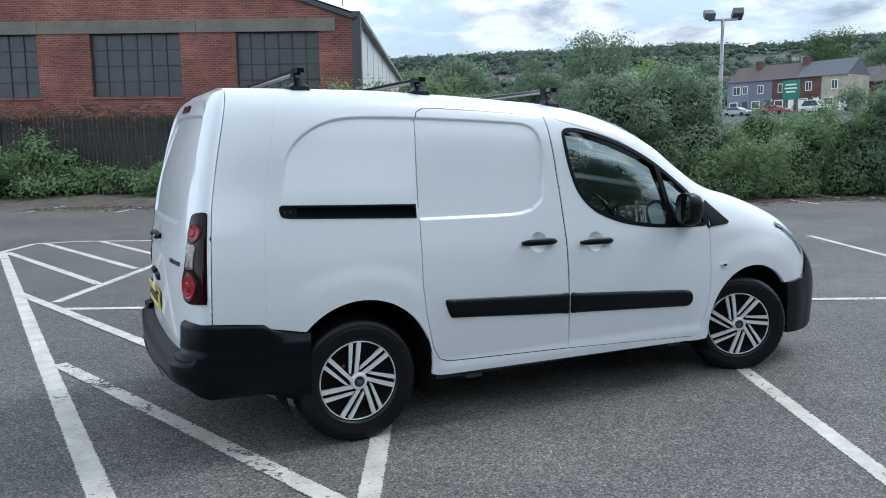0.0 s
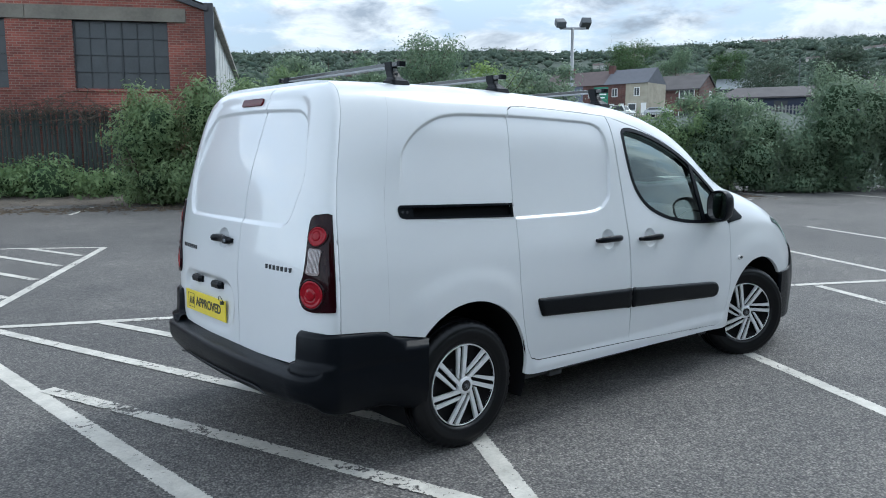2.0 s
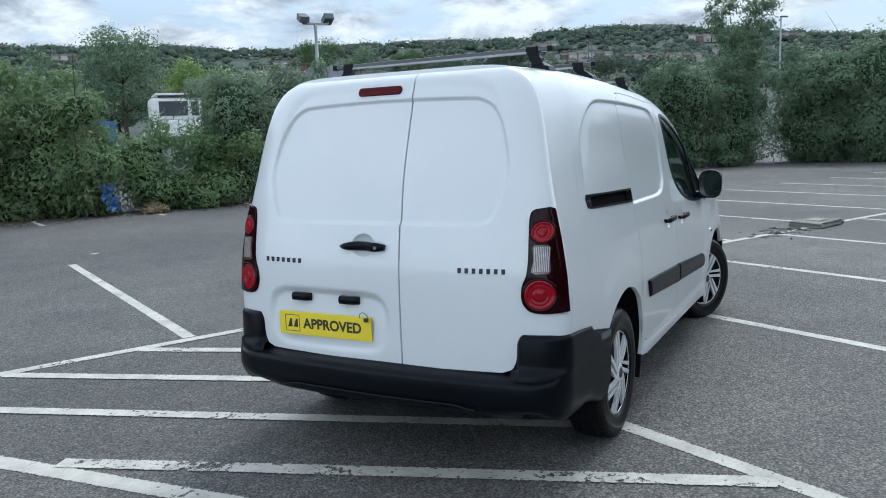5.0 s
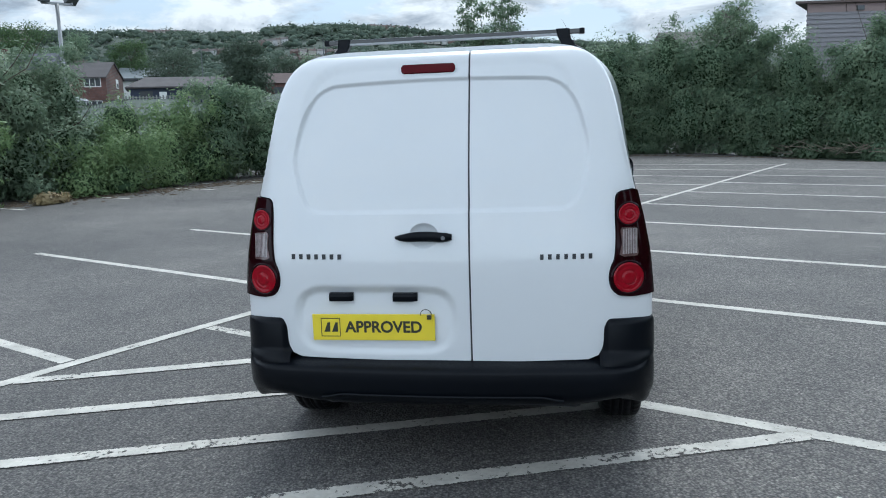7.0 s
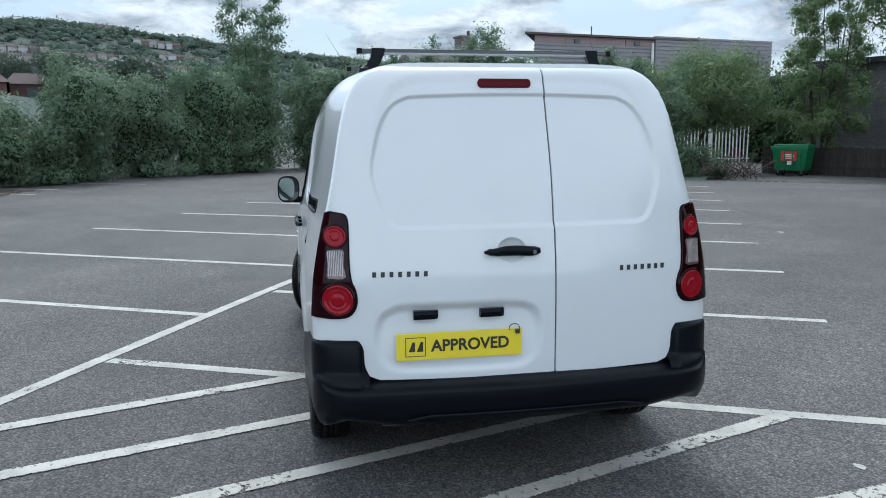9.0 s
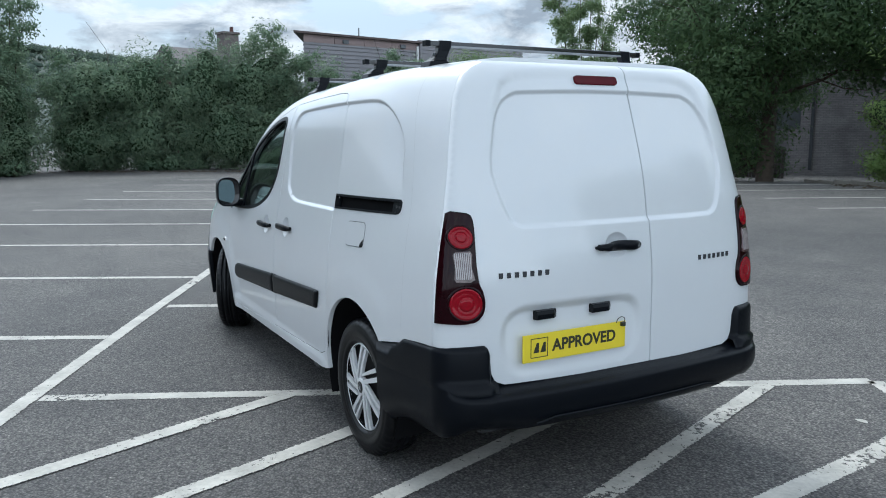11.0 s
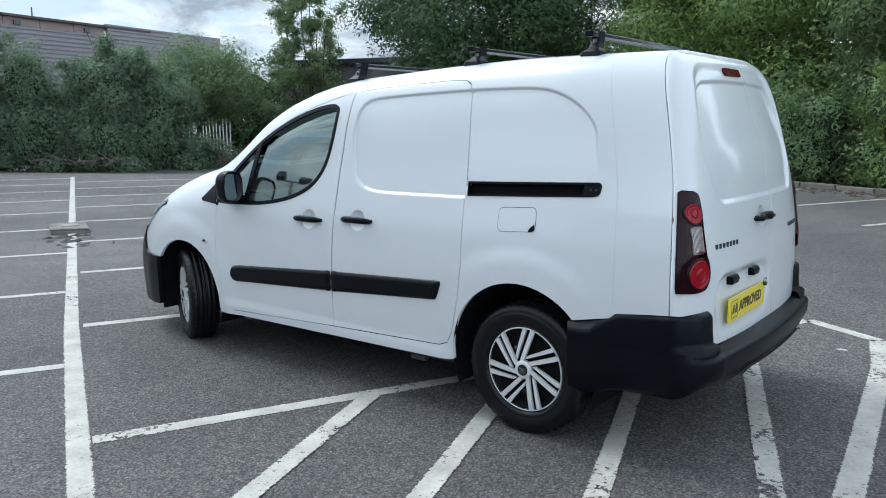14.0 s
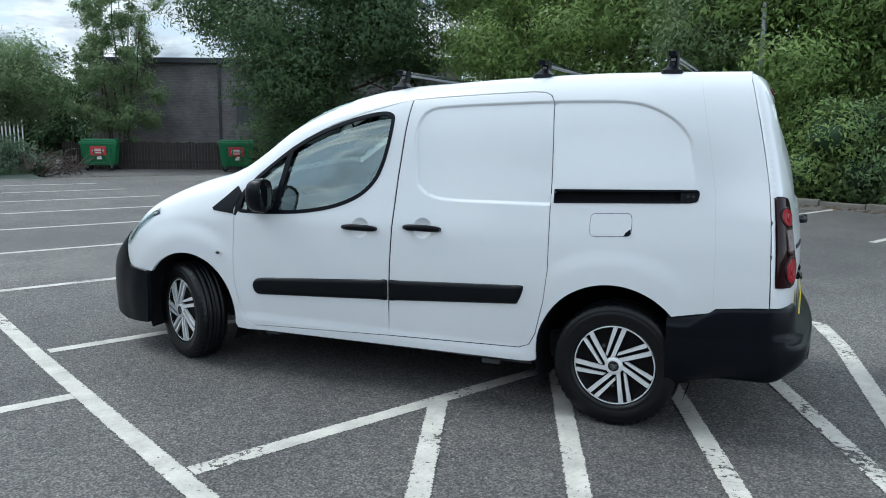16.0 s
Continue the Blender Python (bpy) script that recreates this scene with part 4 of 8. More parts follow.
    v, f = skin([(split - .06, low), (split + .06, low), (split + .06, 1.77), (split - .06, 1.77)], rear(-.010), step=.03, flange=0, out=(-1, 0, 0))
    link_mesh("door_seal", v, f, M_SEAL, van, True)
    return doors


REAR_LEFT, REAR_RIGHT = build_body()


def build_rear_bumper():
    """A dark moulded bumper swept from one rear wheel arch round the tail to the other."""
    path = []
    for x in np.linspace(-.25, -.70, 14):
        path.append((x, float(half(np.array([x]), np.array([.60]))[0]), 0.0))
    cx, r = -.70, .17
    w = path[-1][1]
    for a in np.linspace(.06, math.pi / 2, 26):
        path.append((cx - r * math.sin(a) * 1.0, w - .20 * (1 - math.cos(a)), math.sin(a) ** 1.5))
    ye, xe = path[-1][1], path[-1][0]
    for t in np.linspace(.02, 1, 34):
        path.append((xe - .035 * math.sin(t * math.pi / 2), ye * (1 - t), 1.0))
    path = path + [(x, -y, k) for x, y, k in path[-2::-1]]
    n = len(path)
    top_of = spline([-.80, -.728, -.60, -.47, -.44, -.25], [.688, .684, .676, .664, .640, .605])
    def outward(i):
        x, y, k = path[i]
        a, b = path[max(i - 1, 0)], path[min(i + 1, n - 1)]
        t = Vector((b[0] - a[0], b[1] - a[1], 0)).normalized()
        o = Vector((t.y, -t.x, 0))
        return -o if o.dot(Vector((x + .2, y, 0))) < 0 else o
    def sweep(ids, prof_of):
        vs, fs = [], []
        for i in ids:
            o, (x, y, k) = outward(i), path[i]
            prof = prof_of(x, y, k)
            vs += [(x + o.x * d, y + o.y * d, z) for z, d in prof]
        r = len(prof)
        for i in range(len(ids) - 1):
            fs += [(i * r + k, (i + 1) * r + k, (i + 1) * r + k + 1, i * r + k + 1) for k in range(r - 1)]
        return vs, fs
    def low_part(x, y, k):
        turn = step01(.30, .85, k)
        lo = .314 + .014 * k + .036 * step01(.50, .80, abs(y)) * k - .055 * step01(-.50, -.27, x)
        b, tuck = .010 + .007 * turn, .45 + .55 * turn
        low = [(0, -.12), (.0, -.066 * tuck), (.07, -.040 * tuck), (.22, -.016 * tuck), (.38, -.001), (.55, .008), (.78, b - .001), (1.0, b)]
        ledge = [(.482, b), (.490, b - .002), (.4955, b - .007), (.500, b - .016), (.5045, -.010), (.509, -.032), (.515, -.058), (.523, -.082), (.529, -.10), (.53, -.13)]
        return [(lo + (.455 - lo) * t, d) for t, d in low] + [(z, d * turn + (.010 - .004 * i / 9) * (1 - turn)) for i, (z, d) in enumerate(ledge)]
    vs, fs = sweep(list(range(n)), low_part)
    bump = link_mesh("rear_bumper", vs, fs, M_TRIM, van, True, "black textured wrap-round rear bumper")
    # upright corner pieces above the bumper
    def post(x, y, k):
        top = float(top_of(x))
        if x < -.70:
            top = .687 - .022 * step01(.702, .656, abs(y))
        base = .5385 if x < -.60 else .5385 - .02 * step01(-.60, -.30, x)
        inn = step01(.686, .654, abs(y)) * k * .03
        return [(base - .045, .004 - .014 * k), (base, .0095 - .0135 * k - inn), (base + .004, .010 - .048 * k - inn), (base + .03, .010 - .048 * k - inn), (.60, .010 - .052 * k - inn), (top - .024, .009 - .054 * k - inn), (top - .012, .006 - .055 * k - inn), (top - .003, -.002 - .056 * k - inn), (top, -.012 - .056 * k - inn), (top, -.05 - .05 * k - inn)]
    for sign in (1, -1):
        ids = [i for i in range(n) if path[i][1] * sign > .646]
        vs, fs = sweep(ids, post)
        link_mesh("corner_post", vs, fs, M_TRIM, bump, True, "black plastic corner upright")
    # a fine moulded line along the lower face
    vs, fs = [], []
    ys = np.linspace(-.50, .50, 40)
    for y in ys:
        x = xe - .035 * math.cos(y / ye * math.pi / 2)
        z = .386 - .016 * step01(.40, .50, abs(y))
        vs += [(x - .004, float(y), z - .006), (x - .0165, float(y), z), (x - .008, float(y), z + .005)]
    fs = [(3 * i + k, 3 * i + 3 + k, 3 * i + 4 + k, 3 * i + 1 + k) for i in range(len(ys) - 1) for k in (0, 1)]
    link_mesh("moulded_line", vs, fs, M_TRIM, bump, True)


build_rear_bumper()


def build_lamp(sign):
    lamp = curve_through([(.730, 1.191), (.715, 1.180), (.709, 1.15), (.709, 1.08), (.710, 1.0), (.704, .93), (.690, .895), (.683, .855), (.690, .815), (.715, .786), (.75, .777), (.78, .776)], closed=False, per=5)
    zs = np.linspace(.782, 1.192, 22)
    outer = [(float(half(SEAM(z), z)) - .005, float(z)) for z in zs]
    o = lamp + outer + [(.78, 1.198)]
    f0 = rear(.012)
    fn = lambda p: f0(p * np.array([sign, 1.0]))
    v, f = skin(o, fn, step=.016, edge=.010, flange=.03, out=(-1, sign * .6, 0))
    ring = shrink(o, -.0022)
    g0 = rear(.001)
    v2, f2 = skin(ring, lambda p: g0(p * np.array([sign, 1.0])), step=.02, edge=.010, flange=.004, out=(-1, sign * .6, 0))
    link_mesh("lamp_gasket", v2, f2, M_LINER, van, True)
    base = link_mesh("tail_lamp", v, f, M_DARKRED, van, True, "tall smoked red tail lamp cluster")
    f1 = rear(.013)
    for cy, cz, r, m in ((.754, 1.103, .044, M_RED), (.752, .853, .064, M_RED)):
      for nm, m, lab, rings in (("red_lens", m, "round glossy red lens", [(.90, .003), (.86, .0056), (.78, .007), (.76, .0050), (.6, .0065), (.46, .0072), (.44, .0056), (.40, .0056), (.38, .0082), (.25, .0095), (0.02, .0103)]),
                                ("lens_rim", M_DARKRED, "dark red rim of the lens", [(1.05, -.001), (1.03, .0025), (.985, .0042), (.93, .0042), (.90, .002)])):
        vs, fs = [], []
        seg = 28
        for q, o2 in rings:
            pts = np.array([(cy + q * r * math.cos(2 * math.pi * k / seg), cz + q * r * 1.04 * math.sin(2 * math.pi * k / seg)) for k in range(seg)])
            lim = np.array([float(half(SEAM(z), z)) - .004 for z in pts[:, 1]])
            pts[:, 0] = np.minimum(pts[:, 0], lim)
            P = f1(pts * np.array([sign, 1.0]))
            P[:, 0] -= o2 * .6
            P[:, 1] += sign * o2 * .3
            vs += [tuple(x) for x in P]
        for a in range(len(rings) - 1):
            fs += [(a * seg + k, a * seg + (k + 1) % seg, (a + 1) * seg + (k + 1) % seg, (a + 1) * seg + k) for k in range(seg)]
        fs.append(tuple((len(rings) - 1) * seg + k for k in range(seg)))
        link_mesh(nm, vs, fs, m, base, True, lab)
    o = [(.718, .945), (.727, .99), (.722, 1.04), (.728, 1.052), (.776, 1.050), (.786, 1.04), (.782, .99), (.788, .95), (.783, .938), (.735, .936)]
    f2 = rear(.017)
    v, f = skin(o, lambda p: f2(p * np.array([sign, 1.0])), step=.012, flange=.008, out=(-1, sign * .5, 0))
    cl = link_mesh("clear_lens", v, f, M_CLEARDEEP, base, True, "ribbed clear reversing lens")
    f3 = rear(.0195)
    for k in range(9):
        yy = .728 + .0062 * k
        v, f = skin([(yy, .948), (yy + .0032, .948), (yy + .0032, 1.046), (yy, 1.046)], lambda p: f3(p * np.array([sign, 1.0])), step=.03, edge=.03, flange=.002, out=(-1, 0, 0))
        link_mesh("lens_rib", v, f, M_RIB, cl)


build_lamp(1)
build_lamp(-1)

# ---------- wheels ----------


def disc_sweep(pts_in, pts_out, y_of, thick):
    """A flat blade between two edges given as points in the wheel's plane, with thickness."""
    n = len(pts_in)
    vs = [(x, y_of(math.hypot(x, z)), z) for x, z in pts_in] + [(x, y_of(math.hypot(x, z)), z) for x, z in pts_out]
    vs += [(x, y - thick, z) for x, y, z in vs]
    fs = []
    for k in range(n - 1):
        fs += [(k, k + 1, n + k + 1, n + k), (2 * n + k + 1, 2 * n + k, 3 * n + k, 3 * n + k + 1), (k + 1, k, 2 * n + k, 2 * n + k + 1), (n + k, n + k + 1, 3 * n + k + 1, 3 * n + k)]
    fs += [(0, n, 3 * n, 2 * n), (n - 1, 3 * n - 1, 4 * n - 1, 2 * n - 1)]
    return vs, fs


def build_wheel(at, hub_z):
    vs, fs = lathe([(.03, .055), (.10, .060), (.16, .055), (.195, .060), (.203, .078), (.203, .05), (.195, -.07), (.16, -.08), (.05, -.07)], 56)
    wheel = link_mesh("wheel", vs, fs, M_RIM, van, True, "wheel with black dish and silver swirl cover")
    wheel.matrix_basis = at
    prof = [(.196, .070), (.205, .088), (.215, .094), (.222, .092), (.228, .095), (.250, .099), (.262, .099), (.266, .096), (.272, .096), (.284, .092), (.296, .084), (.3035, .074), (.3065, .062),
            (.307, .052), (.299, .050), (.299, .042), (.3075, .040), (.308, .016), (.300, .014), (.300, .006), (.308, .004)]
    prof = prof + [(r, -y) for r, y in prof[::-1]]
    seg = 144
    vs, fs = lathe(prof, seg)
    n = len(prof)
    out = []
    for i, (x, y, z) in enumerate(vs):
        k, c = i % n, i // n
        if k in (10, 11, 12, n - 11, n - 12, n - 13) and c % 3 == 0:
            s = 0.985
            x, z = x * s, z * s
        if k in (16, 17, n - 17, n - 18) and (c + 1) % 6 == 0:
            x, z = x * .993, z * .993
        g = 1.045
        out.append((x * g, y, max(z * g, -hub_z + .001)))
    link_mesh("tyre", out, fs, M_TYRE, wheel, False, "black road tyre with blocked tread").data.shade_smooth()
    y_of = lambda r: .092 - .35 * max(0, r - .05) ** 2 * 1.0
    vs, fs = lathe([(.1985, .0795), (.1995, .082), (.2035, .081), (.2055, .078), (.205, .070), (.1988, .070)], 64)
    link_mesh("cover_ring", vs, fs, M_SILVER, wheel, True)
    vs, fs = lathe([(.0005, .0955), (.030, .095), (.034, .0945), (.043, .0930), (.045, .089), (.045, .07)], 40)
    cap = link_mesh("cover_hub", vs, fs, M_SILVER, wheel, True)
    vs, fs = lathe([(.0005, .0985), (.024, .0978), (.0275, .096), (.028, .094)], 32)
    link_mesh("centre_cap", vs, fs, M_GLOSSBLACK, wheel, True)
    bm = bmesh.new()
    for k in range(5):
        a = radians(40 + 62 * k)
        add_box(bm, (-.002, .0975, .003), (.002, .0998, .018), pose(0, 0, 0, 0, math.degrees(a), 0))
    add_box(bm, (-.005, .0975, -.012), (.005, .0998, .012))
    part("cap_emblem", bm, M_CHROME, wheel)
    for k in range(7):
        th = 2 * math.pi * k / 7 + .12
        c, s = math.cos(th), math.sin(th)
        turn = lambda a, b: (-(a * c - b * s), a * s + b * c)
        for start, off, w0, w1, o1 in ((.036, .020, .0095, .0115, .016), (.034, .053, .006, .0105, .059)):
            lo, hi = [], []
            for i in range(8):
                t = i / 7
                e = start + (math.sqrt(.198 ** 2 - o1 ** 2) - start) * t
                o = off + (o1 - off) * t
                w = w0 + (w1 - w0) * t
                st = .012 * (1 - t) if off > .04 else 0
                lo.append(turn(e, o - w))
                hi.append(turn(e + st, o + w))
            vs, fs = disc_sweep(lo, hi, y_of, .014)
            bm = bmesh.new()
            me = bpy.data.meshes.new("t")
            me.from_pydata(vs, [], fs)
            bm.from_mesh(me)
            bpy.data.meshes.remove(me)
            part("blade", bm, M_SILVER, wheel)
    for k in range(5):
        a = 2 * math.pi * k / 5
        bm = bmesh.new()
        tube(bm, (.11 * math.cos(a), .055, .11 * math.sin(a)), (.11 * math.cos(a), .066, .11 * math.sin(a)), .011, seg=6)
        part("wheel_bolt", bm, M_DARKBADGE, wheel)
    return wheel


FRONT_HUB, REAR_HUB, STEER = .309, .316, -24
rear_left = build_wheel(pose(0.0, .775, REAR_HUB, 0, 14, 0), .5)
for m in (pose(0.0, -.775, REAR_HUB, 0, 25, 180), pose(2.79, .755, FRONT_HUB, 0, 8, STEER), pose(2.692, -.763, FRONT_HUB, 0, -12, 180 + STEER)):
    copy_thing(rear_left, m)

# wheel housings and underside
def build_underside():
    for sign in (1, -1):
        for (hx, hz), r, yin in ((HUB_R, R_ARCH, .50), (HUB_F, F_ARCH, .42)):
            vs, fs = [], []
            seg = 24
            for i in range(seg + 1):
                a = math.radians(-25 + 230 * i / seg)
                x, z = hx + (r + .004) * math.cos(a), max(hz + (r + .004) * math.sin(a), .16)
                yo = float(half(np.array([x]), np.array([max(z, .3)]))[0]) - .004
                vs += [(x, sign * yo, z), (x, sign * yin, z)]
            fs = [(2 * i, 2 * i + 1, 2 * i + 3, 2 * i + 2) for i in range(seg)]
            vs += [(hx, sign * yin, hz)]
            fs += [(2 * i + 1, len(vs) - 1, 2 * i + 3) for i in range(seg)]
            link_mesh("wheel_housing", vs, fs, M_LINER, van, True)
    bm = box_bm((-.60, -.58, .23), (3.20, .58, .375), .03)
    part("floor_pan", bm, M_STEELUNDER, van)
    for x0, x1 in ((.44, 2.3),):
        for s in (1, -1):
            bm = box_bm((x0, s * .79 - .05, .25), (x1, s * .79 + .03, .33), .012)
            part("sill", bm, M_STEELUNDER, van)
            for k in (.62, 2.05):
                bm = box_bm((k, s * .83 - .02, .235), (k + .10, s * .83 + .018, .262), .006)
                part("jacking_point", bm, M_STEELUNDER, van)
    bm = tube(bmesh.new(), (0, -.70, REAR_HUB), (0, .70, REAR_HUB), .045, seg=12)
    part("rear_axle", bm, M_STEELUNDER, van)


build_underside()

# ---------- door mirrors ----------
def build_mirror(sign):
    """A rounded housing whose glass is turned in towards the cabin."""
    vs, fs, n = [], [], 24
    secs = [(2.160, .42, .0), (2.153, .62, .1), (2.133, .84, .3), (2.103, .97, .7), (2.070, 1.0, 1.0), (2.047, .985, 1.0), (2.038, .95, 1.0), (2.042, .90, 1.0)]
    yc, zc = .955, 1.10
    for x, k, sh in secs:
        for i in range(n):
            a = 2 * math.pi * i / n
            cy, cz = math.cos(a), math.sin(a)
            r = (abs(cy) ** 3.2 + abs(cz) ** 3.2) ** (-1 / 3.2)
            dy = .080 * k * r * cy
            vs.append((x - .16 * sh * dy, sign * (yc + dy), zc + .100 * k * r * cz * (1 - .9 * max(0, -dy))))
    for s in range(len(secs) - 1):
        fs += [(s * n + i, s * n + (i + 1) % n, (s + 1) * n + (i + 1) % n, (s + 1) * n + i) for i in range(n)]
    fs.append(tuple(range(n)))
    ob = link_mesh("door_mirror", vs, fs, M_TRIM, van, True, "black door mirror on a short arm")
    last = vs[-n:]
    inner = [(x + .008, sign * (yc + .014) + (y - sign * yc) * .78, zc + (z - zc) * .92) for x, y, z in last]
    link_mesh("mirror_rim", last + inner, [(i, (i + 1) % n, n + (i + 1) % n, n + i) for i in range(n)], M_GLOSSBLACK, ob)
    link_mesh("mirror_glass", inner, [tuple(range(n))], M_MIRROR, ob)
    bm = bmesh.new()
    add_box(bm, (2.085, sign * .885 - .05, .995), (2.20, sign * .885 + .05, 1.045), bevel=.014)
    part("mirror_arm", bm, M_TRIM, ob)


M_MIRROR = mat("mirror_silvering", (0.3, 0.33, 0.34), rough=0.02, metal=1.0, var=0.02)
build_mirror(1)
build_mirror(-1)

# ---------- roof bars ----------
def build_roof_bars():
    for x, z in ((-.175, 1.877), (.495, 1.850), (1.345, 1.813)):
        rack = thing("roof_bar", "black steel roof bar on clamped plastic feet", "roof bar", "roof bars on the van")
        bm = box_bm((x - .016, -.598, z - .011), (x + .016, .598, z + .011), .004)
        part("crossbar", bm, M_GLOSSBLACK, rack)
        bm = box_bm((x - .0175, -.52, z - .0145), (x - .012, .52, z - .0065))
        part("crossbar_edge", bm, M_ALUMIN, rack)
        bm = box_bm((x + .012, -.52, z - .0145), (x + .0175, .52, z - .0065))
        part("crossbar_edge", bm, M_ALUMIN, rack)
        for s in (1, -1):
            zb = float(top_z(np.array([x]), np.array([.555]))[0])
            vs, fs = [], []
            secs = [(zb - .012, .560, .052, .050), (zb + .010, .556, .050, .046), (zb + .018, .550, .036, .038), (zb + .030, .540, .026, .030), (z - .030, .522, .021, .027), (z - .012, .516, .021, .030), (z + .0135, .514, .020, .030)]
            for zz, yc, hx, hy in secs:
                for dx, dy in ((-1, -.8), (-.8, -1), (.8, -1), (1, -.8), (1, .8), (.8, 1), (-.8, 1), (-1, .8)):
                    vs.append((x + hx * dx, s * (yc + hy * dy), zz))
            for k in range(len(secs) - 1):
                fs += [(8 * k + i, 8 * k + (i + 1) % 8, 8 * k + 8 + (i + 1) % 8, 8 * k + 8 + i) for i in range(8)]
            fs += [tuple(range(7, -1, -1)), tuple(range(8 * len(secs) - 8, 8 * len(secs)))]
            foot = link_mesh("foot", vs, fs, M_TRIM, rack)
            yo = s * (.520 + .027)
            bm = box_bm((x - .010, min(yo, yo + s * .003), z - .034), (x + .012, max(yo, yo + s * .003), z - .018))
            part("foot_badge", bm, M_ALUMIN, foot)
            bm = tube(bmesh.new(), (x - .002, s * .550, z - .046), (x - .002, s * .566, z - .046), .008, seg=10)
            part("foot_lock", bm, M_DARKBADGE, foot)
        for s in (1, -1):
            bm = box_bm((x - .019, s * .60 - .012, z - .013), (x + .019, s * .60 + .012, z + .013), .004)
            part("end_cap", bm, M_TRIM, rack)


M_ALUMIN = mat("pale_aluminium", (0.30, 0.31, 0.32), rough=0.4, metal=0.6)
build_roof_bars()

# ---------- rear fittings ----------
def rear_x(y, z, push=0.0):
    return float(rear(push)(np.array([[y, z]]))[0, 0])


def rear_patch(name, outline, push, material, parent, label="", step=.02, flange=.006):
    v, f = skin(outline, rear(push), step=step, edge=.012, flange=flange, out=(-1, 0, 0))
    return link_mesh(name, v, f, material, parent, True, label)


def build_rear_fittings():
    # high brake light
    o = [(.155 - .012 + .012 * math.cos(a), 1.709 + .017 * math.sin(a)) for a in np.linspace(-1.57, 1.57, 7)] + [(-.06 - .012 * math.cos(a), 1.709 + .017 * math.sin(a)) for a in np.linspace(1.57, -1.57, 7)]
    rear_patch("brake_light", o, .010, M_DARKRED2, REAR_LEFT, "slim dark red high brake light", flange=.012)
    # handle
    vs, fs = [], []
    N = 15
    for k in range(N):
        a = -1 + 2 * k / (N - 1)
        y, z = .055 + .116 * a, 1.028 + .004 * (1 - a * a)
        x = rear_x(y, z) - .006 - .026 * (1 - a ** 4)
        hh = .021 * (1 - .72 * max(a, 0) ** 2.5 - .45 * max(-a, 0) ** 6)
        for b in range(8):
            t = 2 * math.pi * b / 8
            vs.append((x - .012 * math.cos(t), y, z + hh * math.sin(t)))
    for k in range(N - 1):
        fs += [(k * 8 + b, k * 8 + (b + 1) % 8, (k + 1) * 8 + (b + 1) % 8, (k + 1) * 8 + b) for b in range(8)]
    fs += [tuple(range(8)), tuple(range(8 * N - 8, 8 * N))]
    h = link_mesh("rear_handle", vs, fs, M_TRIM, REAR_LEFT, True, "black rear door pull handle with lock")
    x = rear_x(-.03, 1.028) - .036
    part("lock_barrel", tube(bmesh.new(), (x - .004, -.030, 1.029), (x + .012, -.030, 1.029), .0085, seg=14), M_CHROME, h)
    for dy in (-.075, .085):
        x = rear_x(.055 + dy, 1.028)
        part("handle_mount", box_bm((x - .024, .055 + dy - .015, 1.016), (x + .01, .055 + dy + .015, 1.040), .004), M_TRIM, h)
    # number plate lamps
    for yc in (.412, .14):
        x = rear_x(yc, .785)
        vs = []
        for y, k in ((yc + .050, 1), (yc - .032, 1), (yc - .050, .55)):
            vs += [(x + .012, y, .800), (x - .022 * k, y, .799), (x - .030 * k, y, .785), (x - .026 * k, y, .765), (x + .012, y, .762)]
        fs = [(j * 5 + i, j * 5 + (i + 1) % 5, j * 5 + 5 + (i + 1) % 5, j * 5 + 5 + i) for j in range(2) for i in range(5)] + [(4, 3, 2, 1, 0), (10, 11, 12, 13, 14)]
        link_mesh("plate_lamp", vs, fs, M_TRIM, REAR_LEFT)
    # the yellow sign plate, tilted back with the door
    plate_m = look((0, 0, 0), (1, 0, 0))
    px = min(rear_x(.52, .65), rear_x(.03, .65), rear_x(.275, .65)) - .012
    plate = part("sign_plate", box_bm((px - .004, .018, .602), (px + .002, .536, .713), .0018), M_YELLOW, REAR_LEFT, "yellow plate lettered in black")
    bm = bmesh.new()
    for a, b in (((.497, .618), (.500, .697)), ((.417, .618), (.420, .697)), ((.417, .618), (.500, .621)), ((.417, .694), (.500, .697))):
        add_box(bm, (px - .0050, a[0], a[1]), (px - .0035, b[0], b[1]))
    part("plate_frame", bm, M_INK, plate)
    for yc in (.475, .442):
        # plain slanted shapes in place of the club's initials
        vs = [(px - .0052, yc + .012, .638), (px - .0052, yc - .014, .638), (px - .0052, yc - .014, .678), (px - .0052, yc - .004, .678)]
        vs += [(x + .002, y, z) for x, y, z in vs]
        link_mesh("plate_emblem", vs, [(0, 1, 2, 3), (7, 6, 5, 4), (0, 4, 5, 1), (1, 5, 6, 2), (2, 6, 7, 3), (3, 7, 4, 0)], M_INK, plate)
    cu = bpy.data.curves.new("lettering", "FONT")
    cu.body, cu.size, cu.extrude, cu.align_x, cu.align_y = "APPROVED", .066, .0008, "CENTER", "CENTER"
    cu.offset = .0019
    tmp = new("lettering_source", cu)
    dg = bpy.context.evaluated_depsgraph_get()
    me = bpy.data.meshes.new_from_object(tmp.evaluated_get(dg))
    bpy.data.objects.remove(tmp)
    width = max(v.co.x for v in me.vertices) - min(v.co.x for v in me.vertices)
    me.transform(Matrix(((0, 0, -1, px - .0046), (-1, 0, 0, .233), (0, 1, 0, .657), (0, 0, 0, 1))) @ Matrix.Diagonal((.325 / width, 1, 1, 1)))
    me.materials.clear()
    me.materials.append(M_INK)
    ob = new("lettering", me)
    ob.parent = plate
    tagged(ob, label="black capitals APPROVED")
